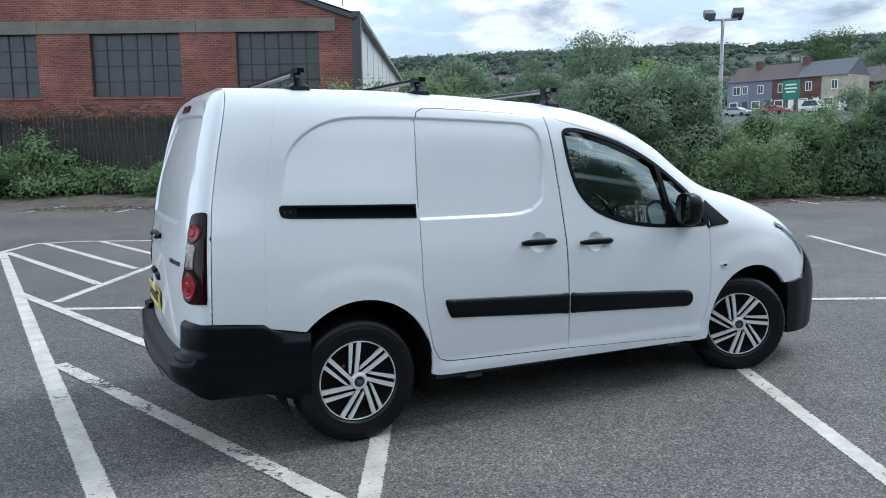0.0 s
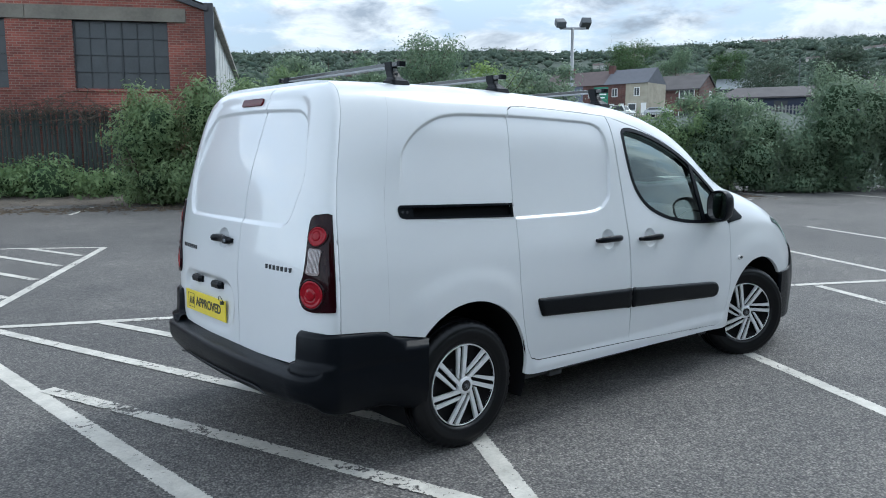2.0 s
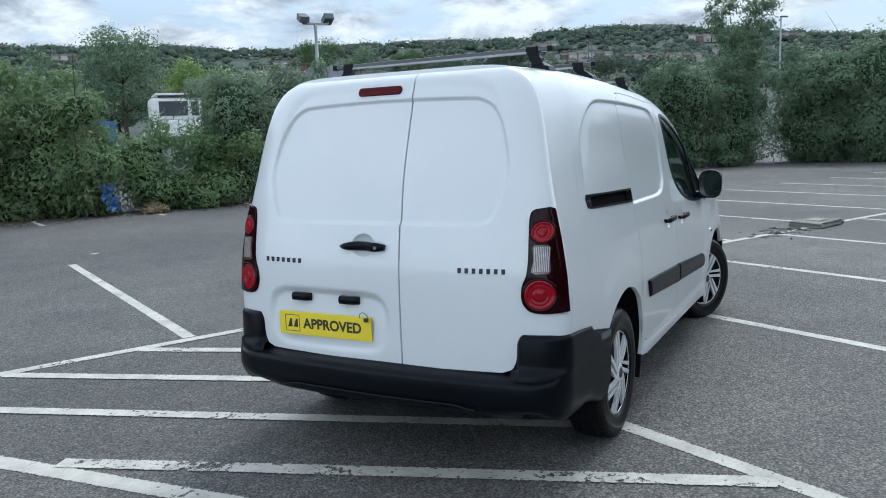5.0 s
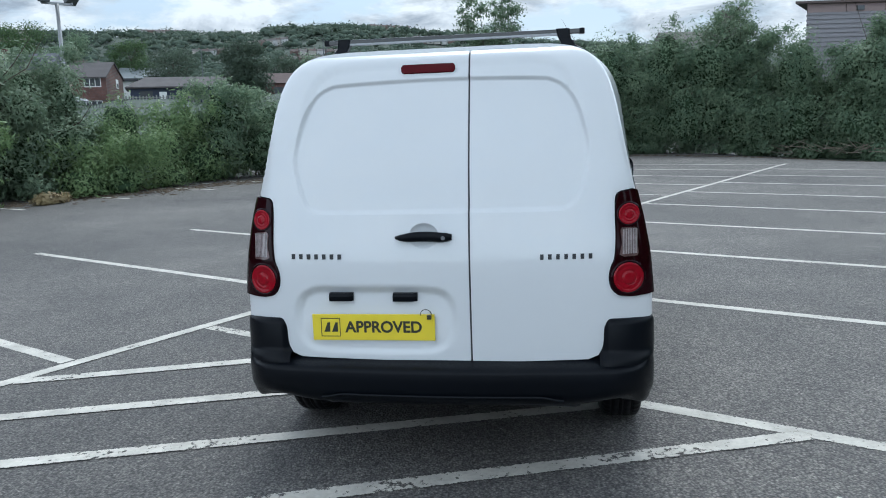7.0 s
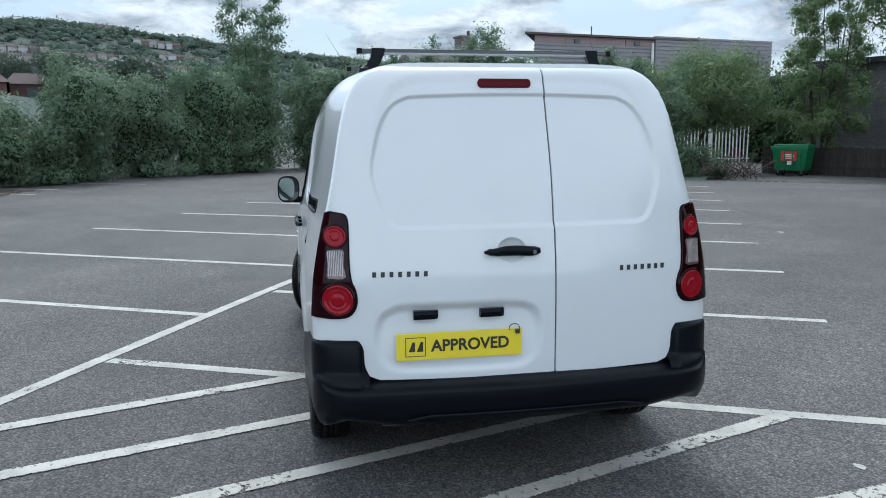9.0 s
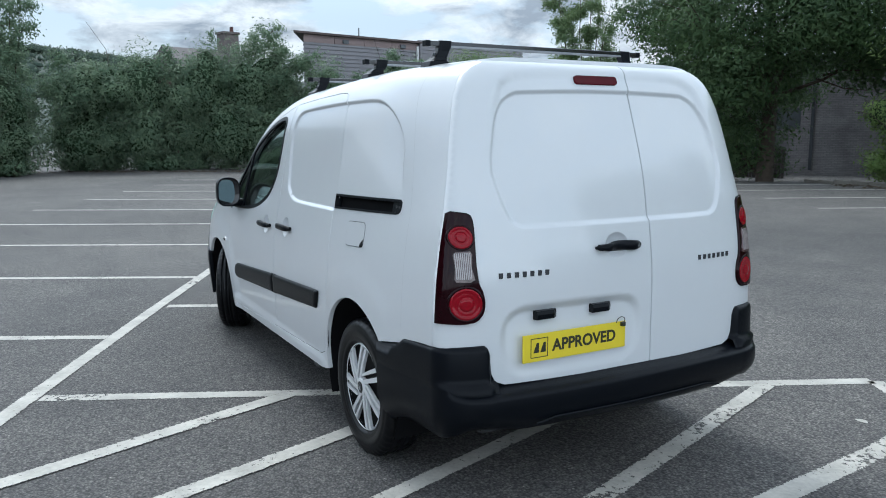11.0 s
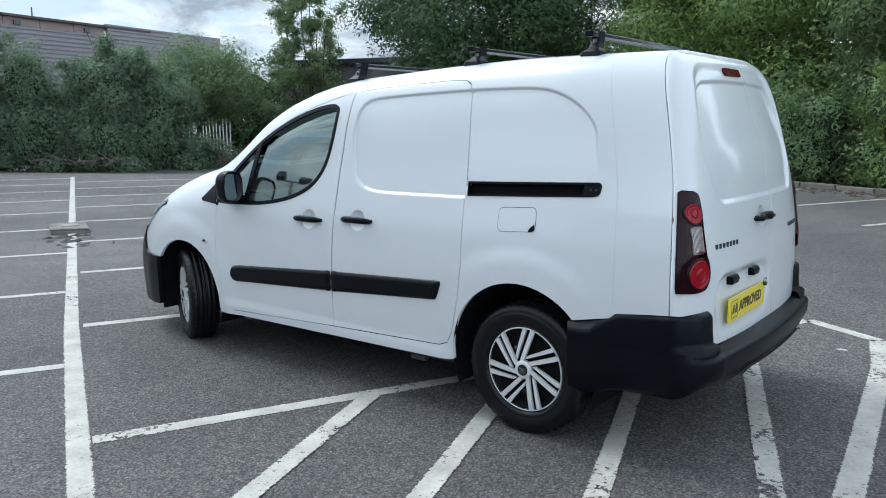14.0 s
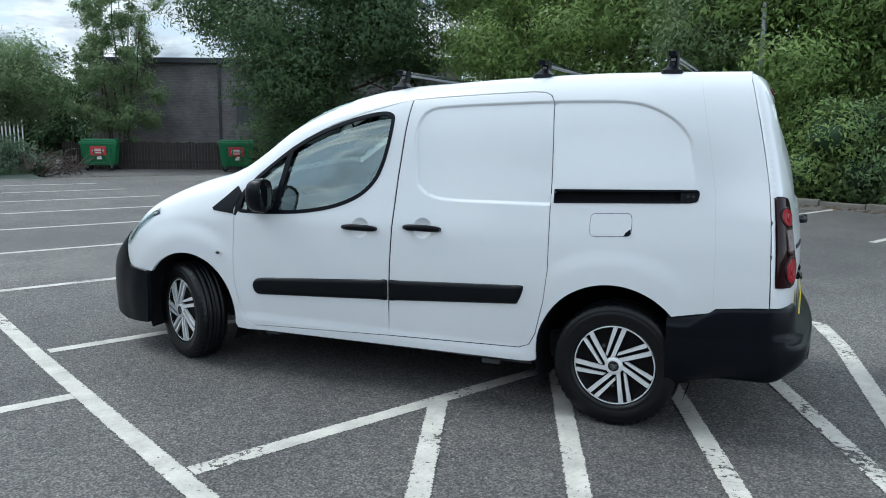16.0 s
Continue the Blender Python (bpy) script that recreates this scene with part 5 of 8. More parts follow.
    # little wire tag at the plate's corner
    bm = bmesh.new()
    pts = [(px - .012 - .004 * math.sin(a), .052 + .022 * math.cos(a), .716 + .020 * math.sin(a)) for a in np.linspace(-.3, 3.6, 14)]
    for a, b in zip(pts, pts[1:]):
        tube(bm, a, b, .0018, seg=5, cap=False)
    part("wire_loop", bm, M_INK, plate)
    part("wire_clip", box_bm((px - .020, .030, .694), (px - .004, .048, .712), .003), M_INK, plate)
    # name badges as plain raised bars
    for y0, y1, z, door in ((.630, .392, .951, REAR_LEFT), (-.405, -.628, .943, REAR_RIGHT)):
        n = 7
        w = (y1 - y0) / n
        for k in range(n):
            a, b = y0 + w * (k + .22), y0 + w * (k + .66)
            bm = bmesh.new()
            ends = [(a, rear_x(a, z)), (b, rear_x(b, z))]
            vs = [bm.verts.new((x - o, y + .1 * d * (y1 - y0), z + d)) for o in (-.002, .005) for y, x in ends for d in (-.0105, .0105)]
            for q in ((0, 1, 3, 2), (4, 6, 7, 5), (0, 2, 6, 4), (1, 5, 7, 3), (0, 4, 5, 1), (2, 3, 7, 6)):
                bm.faces.new([vs[i] for i in q])
            part("badge_bar", bm, M_DARKBADGE, door)
    # side bumper moulding line at the tail's corner uprights is part of the bumper


M_DARKRED2 = mat("dark_red_brake_lens", (0.075, 0.001, 0.005), rough=0.08, coat=0.0, spec=0.15, var=0.2, scale=25)
build_rear_fittings()

# ---------- cabin ----------
def build_cabin():
    bm = box_bm((1.20, -.70, .36), (1.23, .70, 1.56), .02)
    part("bulkhead", bm, M_DASH, van)
    vs, fs, n = [], [], 13
    prof = [(2.34, 1.02), (2.22, 1.05), (2.10, 1.045), (2.0, 1.01), (1.96, .95), (1.98, .80), (2.06, .55)]
    ys = np.linspace(-.70, .70, n)
    for y in ys:
        hump = .035 * math.exp(-((y + .36) / .2) ** 2)
        vs += [(x, float(y), z + (hump if i < 4 else 0)) for i, (x, z) in enumerate(prof)]
    k = len(prof)
    fs = [(i * k + j, (i + 1) * k + j, (i + 1) * k + j + 1, i * k + j + 1) for i in range(n - 1) for j in range(k - 1)]
    link_mesh("dashboard", vs, fs, M_DASH, van, True, "grey moulded dashboard")
    # steering wheel on the right
    c, tilt = Vector((1.86, -.36, 1.02)), Matrix.Rotation(radians(-28), 4, "Y")
    bm = bmesh.new()
    ring = [c + tilt @ Vector((0, .185 * math.cos(a), .185 * math.sin(a))) for a in np.linspace(0, 2 * math.pi, 33)]
    for a, b in zip(ring, ring[1:]):
        tube(bm, a, b, .015, seg=8, cap=False)
    sw = part("steering_wheel", bm, M_GLOSSBLACK, van, smooth=True)
    bm = bmesh.new()
    for a in (0, math.pi, -math.pi / 2):
        tube(bm, c, c + tilt @ Vector((0, .18 * math.cos(a), .18 * math.sin(a))), .018, .012, seg=8)
    tube(bm, c + tilt @ Vector((-.02, 0, 0)), c + tilt @ Vector((.16, 0, 0)), .06, .04, seg=14)
    part("wheel_spokes", bm, M_GLOSSBLACK, sw)
    for y in (.36, -.36):
        bm = bmesh.new()
        add_box(bm, (1.32, y - .24, .55), (1.80, y + .24, .70), bevel=.05)
        seat = part("seat", bm, M_SEAT, van, "dark blue-grey cloth seat", True)
        m = pose(1.36, y, .66, 0, -14, 0)
        part("backrest", box_bm((-.06, -.23, 0), (.08, .23, .56), .05, m), M_SEAT, seat, smooth=True)
        part("headrest", box_bm((-.04, -.12, .58), (.06, .12, .76), .04, m), M_SEAT, seat, smooth=True)
    bm = box_bm((1.25, -.78, .36), (2.30, .78, .40))
    part("cabin_floor", bm, M_LINER, van)
    bm = box_bm((1.2, -.60, 1.655), (1.42, .60, 1.67))
    part("headlining", bm, M_DASH, van)


build_cabin()

# ---------- planting ----------
def leaf_mesh(name, blobs, n, size, material, parent, seed, shell=0.45, droop=0.3, core=0.25, label="", per=26, fine=1.0):
    """A crown of n small folded leaves spread through the outer part of lumpy blobs (centre, radii)."""
    rs = np.random.RandomState(seed)
    c = np.array([b[0] for b in blobs], float)
    r = np.array([b[1] for b in blobs], float)
    wt = (r[:, 0] * r[:, 1] * r[:, 2]) ** (2 / 3)
    k = rs.choice(len(blobs), int(n * 1.5), p=wt / wt.sum())
    d = rs.normal(size=(len(k), 3))
    d /= np.linalg.norm(d, axis=1)[:, None]
    q = 1 - shell * rs.rand(len(k)) ** 1.6
    deep = rs.rand(len(k)) < core
    q[deep] *= rs.uniform(.45, .95, deep.sum())
    lump = 1 + .16 * np.sin(d[:, 0] * 7 + c[k, 0] * 3) * np.sin(d[:, 1] * 6 + c[k, 1] * 2) + .13 * np.sin(d[:, 2] * 9 + k) + .06 * rs.normal(size=len(k))
    # leaves gather into sprays, with gaps between them
    g = max(1, len(k) // per)
    pick = rs.randint(0, g, len(k))
    loose = rs.rand(len(k)) < .62
    sub = np.arange(g) * per % len(k)
    own = np.where(loose, np.arange(len(k)), sub[pick])
    k, d, q, lump, deep = k[own], d[own], q[own], lump[own], deep[own]
    spread = size * (per ** .5) * .36
    off = np.clip(rs.normal(size=(len(k), 3)), -1.5, 1.5) * np.where(loose, .25, 1)[:, None]
    p = c[k] + r[k] * d * (q * lump)[:, None] + off * spread * np.array([1, 1, .62])
    inside = np.zeros(len(k), bool)
    for i in range(len(blobs)):
        e = ((p - c[i]) / r[i])
        inside |= ((e ** 2).sum(1) < .5) & (k != i)
    ok = np.where(~inside | deep)[0][:n]
    p, d, off = p[ok], d[ok], off[ok]
    m = len(p)
    lo = p[:, 2] > 0.03
    nrm = d + rs.normal(size=(m, 3)) * .55 + np.array([0, 0, .35])
    nrm /= np.linalg.norm(nrm, axis=1)[:, None]
    nrm *= np.where((nrm * d).sum(1) < 0, -1, 1)[:, None]
    ax = rs.normal(size=(m, 3)) + d * .7 + np.array([0, 0, -droop])
    ax -= nrm * (ax * nrm).sum(1)[:, None]
    ax /= np.linalg.norm(ax, axis=1)[:, None]
    sd = np.cross(nrm, ax)
    s = size * fine * rs.uniform(.55, 1.35, (m, 1))
    w = s * rs.uniform(.30, .54, (m, 1)) * .5
    # small or far leaves are plain triangles, larger ones folded along the middle
    if size <= .15 or parent is None:
        corners = [p - ax * s * .45 + sd * w, p + ax * s * .6, p - ax * s * .45 - sd * w]
        faces = [[0, 2, 1]]
    else:
        corners = [p - ax * s * .5, p + sd * w + nrm * w * .35, p + ax * s * .5, p - sd * w + nrm * w * .35]
        faces = [[0, 2, 1], [0, 3, 2]]
    cn, fn = len(corners), len(faces)
    v = np.stack(corners, 1)[lo].reshape(-1, 3)
    m = len(v) // cn
    me = bpy.data.meshes.new(name)
    me.vertices.add(cn * m)
    me.vertices.foreach_set("co", v.ravel())
    idx = np.arange(cn * m).reshape(-1, cn)
    tri = np.concatenate([idx[:, f] for f in faces], 1).reshape(-1, 3)
    me.loops.add(3 * fn * m)
    me.loops.foreach_set("vertex_index", tri.ravel())
    me.polygons.add(fn * m)
    me.polygons.foreach_set("loop_start", np.arange(0, 3 * fn * m, 3))
    me.update(calc_edges=True)
    # the leaves of a spray shade together, as a rounded mass does
    me.shade_smooth()
    soft = (d * .8 + off * .55 + nrm * .45)[lo]
    soft /= np.linalg.norm(soft, axis=1)[:, None]
    layer = me.attributes.new("custom_normal", "FLOAT_VECTOR", "POINT")
    layer.data.foreach_set("vector", np.repeat(soft, cn, 0).astype(np.float32).ravel())
    me.materials.append(material)
    ob = new(name, me)
    ob.parent = parent
    if label:
        tagged(ob, label=label)
    return ob


def clump_mesh(name, blobs, seed, material, scale=1.0, parent=None, fine=2):
    """Lumpy closed canopies, one for each blob (centre, radii), in one mesh."""
    rs = np.random.RandomState(seed)
    bm = bmesh.new()
    bmesh.ops.create_icosphere(bm, subdivisions=fine, radius=1)
    base = np.array([tuple(v.co) for v in bm.verts])
    tri = np.array([[v.index for v in f.verts] for f in bm.faces])
    bm.free()
    n, k = len(blobs), len(base)
    c = np.array([b[0] for b in blobs], float)[:, None]
    r = np.array([b[1] for b in blobs], float)[:, None] * scale
    co = c + base[None] * r * rs.uniform(.55, 1.35, (n, k, 1))
    f = (tri[None] + (np.arange(n) * k)[:, None, None]).reshape(-1, 3)
    me = bpy.data.meshes.new(name)
    me.vertices.add(n * k)
    me.vertices.foreach_set("co", co.ravel())
    me.loops.add(f.size)
    me.loops.foreach_set("vertex_index", f.ravel())
    me.polygons.add(len(f))
    me.polygons.foreach_set("loop_start", np.arange(0, f.size, 3))
    me.update(calc_edges=True)
    me.materials.append(material)
    ob = new(name, me)
    ob.parent = parent
    return tagged(ob, kind="stuff")


def limb(bm, a, b, r0, r1, rs, depth=0):
    """A bent, tapering branch that forks."""
    a, b = Vector(a), Vector(b)
    mid = a.lerp(b, .5) + Vector(rs.normal(size=3)) * (b - a).length * .07
    tube(bm, a, mid, r0, (r0 + r1) / 2, seg=7, cap=False)
    tube(bm, mid, b, (r0 + r1) / 2, r1, seg=7, cap=False)
    if depth > 0:
        for _ in range(3):
            t = rs.uniform(.45, 1)
            s = a.lerp(b, t)
            e = s + ((b - a).normalized() + Vector(rs.normal(size=3)) * .55).normalized() * (b - a).length * rs.uniform(.5, .75)
            limb(bm, s, e, r0 * .45, r1 * .35, rs, depth - 1)


def bush(name, label, category, blobs, n, size, material, seed, stems=5, group="", bark=None, extra=(), per=26):
    """A shrub: some bare stems within a crown of small leaves."""
    rs = np.random.RandomState(seed)
    base = np.mean([b[0] for b in blobs], 0)
    gz = min(b[0][2] - b[1][2] for b in blobs)
    t = thing(name, label, category, group, Matrix.Translation((base[0], base[1], max(gz, -fall(base[0], base[1])))))
    inv = t.matrix_basis.inverted()
    bl = [(tuple(inv @ Vector(c)), r) for c, r in blobs]
    big = [b for b in bl if b[1][0] > .6] or bl
    bm = bmesh.new()
    for i in range(stems):
        c, r = big[rs.randint(len(big))]
        f = Vector((c[0] + rs.uniform(-.3, .3) * r[0], c[1] + rs.uniform(-.3, .3) * r[1], 0))
        e = Vector((c[0] + rs.uniform(-.8, .8) * r[0], c[1] + rs.uniform(-.8, .8) * r[1], c[2] + rs.uniform(-.2, .25) * r[2]))
        limb(bm, f, e, .035, .012, rs, 1)
    tagged(part("branchwork", bm, bark or M_BARK, t), kind="stuff")
    leaf_mesh("leaves", bl, n, size, material, t, seed, per=per)
    # added dark cores close the gaps and stand for the crown's inner shade
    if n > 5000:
        clump_mesh("shade_core", [b for b in bl if b[1][0] > .6], seed, M_CORE, .62, t)
    for nm, mt, cnt, sz, sh in extra:
        tagged(leaf_mesh(nm, bl, cnt, sz, mt, t, seed + 7, shell=sh, core=0), kind="stuff")
    return t


def tree(label, at, height, crown, n, size, material, seed, trunk=.16, low=.3, bark=None, group="trees round the car park", lean=0.0):
    """A tree with a tapered trunk, forking limbs and a lumpy, gappy crown."""
    rs = np.random.RandomState(seed)
    t = thing("tree", label, "tree", group, Matrix.Translation((at[0], at[1], at[2] - fall(at[0], at[1]))))
    bm = bmesh.new()
    top = Vector((lean, lean * .4, height * .8))
    pts = [Vector((0, 0, -.1)).lerp(top, k / 6) + Vector((*rs.normal(size=2) * .12 * (k > 0), 0)) for k in range(7)]
    for k in range(6):
        tube(bm, pts[k], pts[k + 1], trunk * (1 - k / 7.5), trunk * (1 - (k + 1) / 7.5), seg=9, cap=False)
    blobs = []
    nb = 30
    for i in range(nb):
        z = height * rs.uniform(low, .95)
        f = math.sin(math.pi * min(1, max(.12, (z / height - low * .7) / (1.05 - low * .7)))) ** .6
        a = rs.uniform(0, 6.28)
        rr = crown * f * rs.uniform(.35, .8)
        c = Vector((math.cos(a) * rr + lean * z / height, math.sin(a) * rr, z))
        k = min(5, int(z / height * 6.5))
        limb(bm, pts[k], c, trunk * .26, trunk * .06, rs, 1)
        s = crown * rs.uniform(.26, .46)
        blobs.append((tuple(c), (s, s, s * rs.uniform(.6, .9))))
    part("trunk", bm, bark or M_BARK, t, smooth=True)
    leaf_mesh("crown", blobs, n, size, material, t, seed, shell=.6)
    return t


def slender_tree(label, at, height, spread, stems, n, size, material, seed, group="trees round the car park"):
    """A light tree of several slim upright stems, leafy in small tufts from low down to the tips."""
    rs = np.random.RandomState(seed)
    t = thing("tree", label, "tree", group, Matrix.Translation((at[0], at[1], at[2] - fall(at[0], at[1]))))
    bm = bmesh.new()
    blobs = []
    for i in range(stems):
        a = 6.28 * i / stems + rs.uniform(-.5, .5)
        h = height * rs.uniform(.72, 1.0)
        top = Vector((math.cos(a), math.sin(a), 0)) * spread * rs.uniform(.35, .8) + Vector((0, 0, h))
        foot = Vector((math.cos(a), math.sin(a), 0)) * .12
        prev = foot - Vector((0, 0, .15))
        for k in range(1, 9):
            f = k / 8
            p = foot.lerp(top, f) + Vector((*rs.normal(size=2) * .07, 0))
            tube(bm, prev, p, .05 * (1.06 - f + .1), .05 * (1.06 - f), seg=6, cap=False)
            prev = p
            if f > .22:
                for _ in range(3):
                    d = Vector(rs.normal(size=3) * np.array([1, 1, .45])).normalized() * spread * rs.uniform(.15, .62) * (1.15 - .75 * f)
                    e = p + d + Vector((0, 0, rs.uniform(-.1, .3)))
                    tube(bm, p, e, .012, .005, seg=4, cap=False)
                    g = rs.uniform(.32, .66) * (1.15 - .5 * f)
                    blobs.append((tuple(e), (g, g, g * rs.uniform(.7, 1.2))))
    part("trunk", bm, M_BARK, t, smooth=True)
    leaf_mesh("crown", blobs, n, size, material, t, seed, shell=.95, core=.5, per=10)
    return t


def row(s0, w0, s1, w1, h0, h1, depth, seed, every=1.1, zbase=0.0):
    """Overlapping blobs along a line of the lot: a hedge of uneven height."""
    rs = np.random.RandomState(seed)
    L = math.hypot(s1 - s0, w1 - w0)
    n = max(2, int(L / every))
    out = []
    for i in range(n + 1):
        t = i / n
        h = (h0 + (h1 - h0) * t) * rs.uniform(.82, 1.08)
        s, w = s0 + (s1 - s0) * t + rs.uniform(-.3, .3), w0 + (w1 - w0) * t + rs.uniform(-.35, .35)
        p = lot(s, w)
        z0 = zbase + ground_z(s, w)
        out.append(((p.x, p.y, z0 + h * .30), (depth * rs.uniform(.5, .95), depth * rs.uniform(.5, .95), h * .34)))
        q = lot(s + rs.uniform(-.5, .5), w + rs.uniform(-.7, .7))
        out.append(((q.x, q.y, z0 + h * .66), (depth * rs.uniform(.42, .85), depth * rs.uniform(.42, .85), h * .34)))
        for _ in range(rs.randint(1, 6)):
            q = lot(s + rs.uniform(-.9, .9), w + rs.uniform(-.8, .8))
            g = rs.uniform(.14, .36)
            out.append(((q.x, q.y, z0 + h * rs.uniform(.84, 1.04)), (g, g, g * rs.uniform(.9, 1.9))))
        for _ in range(3):
            q = lot(s + rs.uniform(-.9, .9) * depth, w + rs.uniform(-.9, .9) * depth)
            g = rs.uniform(.36, .78)
            out.append(((q.x, q.y, z0 + h * rs.uniform(.2, .86)), (g, g, g * rs.uniform(.7, 1.2))))
        for _ in range(2):
            q = lot(s + rs.uniform(-.8, .8) * depth, w + rs.uniform(-.8, .8) * depth)
            g = rs.uniform(.45, .8)
            out.append(((q.x, q.y, z0 + .25), (g, g, rs.uniform(.3, .55))))
    return out


def build_planting():
    north = "shrubs along the north verge"
    # north verge, from the building to the corner
    specs = [("bush", "feathery light green bush at the asphalt's edge", (-2.7, 14.5, 1.2, 14.3, 2.8, 3.0), 52000, .12, M_LEAF_F, 1.6),
             ("bramble", "low bright green bramble patch spilling onto asphalt", (1.8, 13.7, 4.8, 13.5, 2.0, 1.75), 26000, .11, M_LEAF_B, 1.1),
             ("bush", "dense rounded grey-green bush beside the verge", (5.6, 14.6, 8.7, 15.3, 3.8, 3.6), 44000, .11, M_LEAF_C, 1.4),
             ("bramble", "low bramble mound in a hedge gap", (9.6, 15.5, 13.9, 15.5, 2.15, 2.2), 28000, .11, M_LEAF_B, 1.1),
             ("bush", "tall green bush at the bend of the verge", (13.8, 15.3, 17.0, 15.1, 2.9, 3.5), 38000, .12, M_LEAF_A, 1.4),
             ("bush", "spreading buddleia bush with faded lilac flowers", (17.8, 15.3, 21.2, 14.3, 3.5, 3.7), 36000, .12, M_LEAF_C, 1.5),
             ("bush", "broad dark green hedge bush beside the lot", (22.4, 13.8, 25.8, 12.2, 3.9, 4.4), 38000, .125, M_LEAF_A, 1.6)]
    specs.append(("bramble", "bright green bramble mound spilling beside dry grass", (7.9, 13.9, 10.2, 14.5, 1.35, 1.2), 17000, .10, M_LEAF_B, .8))
    for i, (nm, lab, (a, b, c, d, h0, h1), n, sz, mt, dp) in enumerate(specs):
        ex = [("flowers", M_LILAC, 260, .10, .05)] if "lilac" in lab else ()
        bush(nm, lab, "bush", row(a, b, c, d, h0, h1, dp, 40 + i), n, sz, mt, 60 + i, group=north, extra=ex)
    # end of the lot
    end = "hedge bushes across the end of the lot"
    for i, (a, b, c, d, h0, h1) in enumerate([(28.0, 11.0, 29.4, 7.6, 4.5, 4.8), (29.8, 6.8, 30.2, 3.4, 5.0, 5.1), (30.3, 2.6, 30.0, -.6, 4.9, 4.7), (29.4, -1.4, 29.5, -2.5, 4.7, 4.2)]):
        bush("hedge_bush", "tall dense green hedge bush at the asphalt's end", "hedge", row(a, b, c, d, h0, h1, 1.9, 80 + i), 62000, .13, M_LEAF_A, 90 + i, group=end)
    slender_tree("slim young tree rising out of the hedge", lot(30.5, 4.2), 6.4, 1.5, 4, 9000, .14, M_LEAF_C, 7, group=end)
    slender_tree("slender full-leaved tree standing behind the hedge", (31.0, 2.6, 0), 7.4, 1.5, 6, 18000, .14, M_LEAF_A, 9, group=end)
    slender_tree("leafy young tree standing behind the hedge", lot(30.0, -3.5), 4.7, 1.8, 4, 11000, .14, M_LEAF_A, 8, group=end)
    bush("bramble", "low bramble scrub before the board fence", "bush", row(29.2, -4.0, 29.0, -5.0, 1.5, 1.3, .9, 86), 8000, .12, M_LEAF_A, 87, group=end)
    bush("hedge_bush", "dark hedge behind the white fence", "hedge", row(53.0, -5.0, 46.0, -12.5, 6.0, 6.0, 2.4, 88, every=2.0), 14000, .3, M_LEAF_D, 89, group=end)
    # south side
    south = "bushes along the south edge"
    for i in range(8):
        s = 18.0 - 3.4 * i
        bush("hedge_bush", "ivy-clad green hedge bush under the trees", "hedge", row(s, -16.0, s - 2.9, -16.0, 2.6, 2.3, 1.1, 100 + i), 30000, .10, M_LEAF_B if i % 3 else M_LEAF_E, 110 + i, group=south)
    tree("large dark green spreading tree beside the bins", lot(22.3, -14.2), 10.8, 4.9, 130000, .15, M_LEAF_D, 21, trunk=.3, low=.10)
    for i, (s, w, h, c, mt) in enumerate([(19.6, -19.6, 8.4, 3.2, M_LEAF_E), (16.6, -18.6, 7.8, 3.2, M_LEAF_E), (12.6, -19.2, 7.8, 3.3, M_LEAF_E), (8.2, -19.0, 7.2, 3.1, M_LEAF_F), (3.6, -19.4, 7.0, 3.1, M_LEAF_E), (-1.4, -19.0, 6.6, 3.0, M_LEAF_F), (-6.5, -19.5, 6.6, 3.0, M_LEAF_E), (6.0, -18.4, 7.2, 3.2, M_LEAF_E), (15.0, -24.0, 9.4, 4.0, M_LEAF_A), (5.5, -24.0, 8.6, 4.0, M_LEAF_A)]):
        tree("broad light green tree behind the hedge" if mt is M_LEAF_E else "green tree with a full crown behind the hedge", lot(s, w), h, c, 58000 if w > -22 else 22000, .14 if w > -22 else .22, mt, 30 + i, trunk=.16, low=.08)
    # feathery tree by the fence
    slender_tree("thin feathery tree with grey-green leaves", (27.2, -22.2, 0), 11.0, 2.9, 7, 46000, .14, M_LEAF_F, 51)
    tree("thin feathery tree with grey-green leaves", (29.8, -18.1, 0), 5.2, 3.1, 38000, .13, M_LEAF_F, 53, trunk=.12, low=.46)
    tree("dense small tree beside the fence", (30.5, -15.4, 0), 4.9, 2.6, 24000, .14, M_LEAF_F, 52, trunk=.12, low=.36)
    # undergrowth before the fence on the west
    for i, (s, w, h, d) in enumerate([(-6.5, 17.0, .8, 1.0), (-9.3, 17.2, .75, 1.0), (-12.4, 17.3, 1.5, 1.1), (-15.4, 17.4, .8, 1.1), (-18.5, 17.4, 1.0, 1.1)]):
        bush("bramble", "bright green bramble growing up the fence", "bush", row(s + 1.4, w, s - 1.4, w, h, h * .8, d, 130 + i), 7000, .14, M_LEAF_B, 140 + i, group="brambles before the fence")
    # dry straw tufts and loose twigs
    for s, w in ((6.4, 12.7), (2.9, 12.7)):
        p = lot(s, w)
        bush("dry_grass", "tuft of dry straw-coloured grass", "grass", [((p.x, p.y, .08), (.5 if s > 4 else .28, .3, .16))], 1100 if s > 4 else 400, .12, M_DRY, int(s * 10), stems=1, per=2)
    bm = bmesh.new()
    rs = np.random.RandomState(5)
    for _ in range(40):
        p = lot(27.4 + rs.uniform(-.5, .5), -.3 + rs.uniform(-1.5, 1.5), rs.uniform(.0, .3))
        q = p + Vector((rs.uniform(-.8, .8), rs.uniform(-.8, .8), rs.uniform(-.05, .35)))
        tube(bm, p, q, .014, .006, seg=5)
    tagged(part("brushwood", bm, M_PALEBARK), label="heap of bare cut branches at the hedge foot", category="brushwood", kind="stuff")
    bm = bmesh.new()
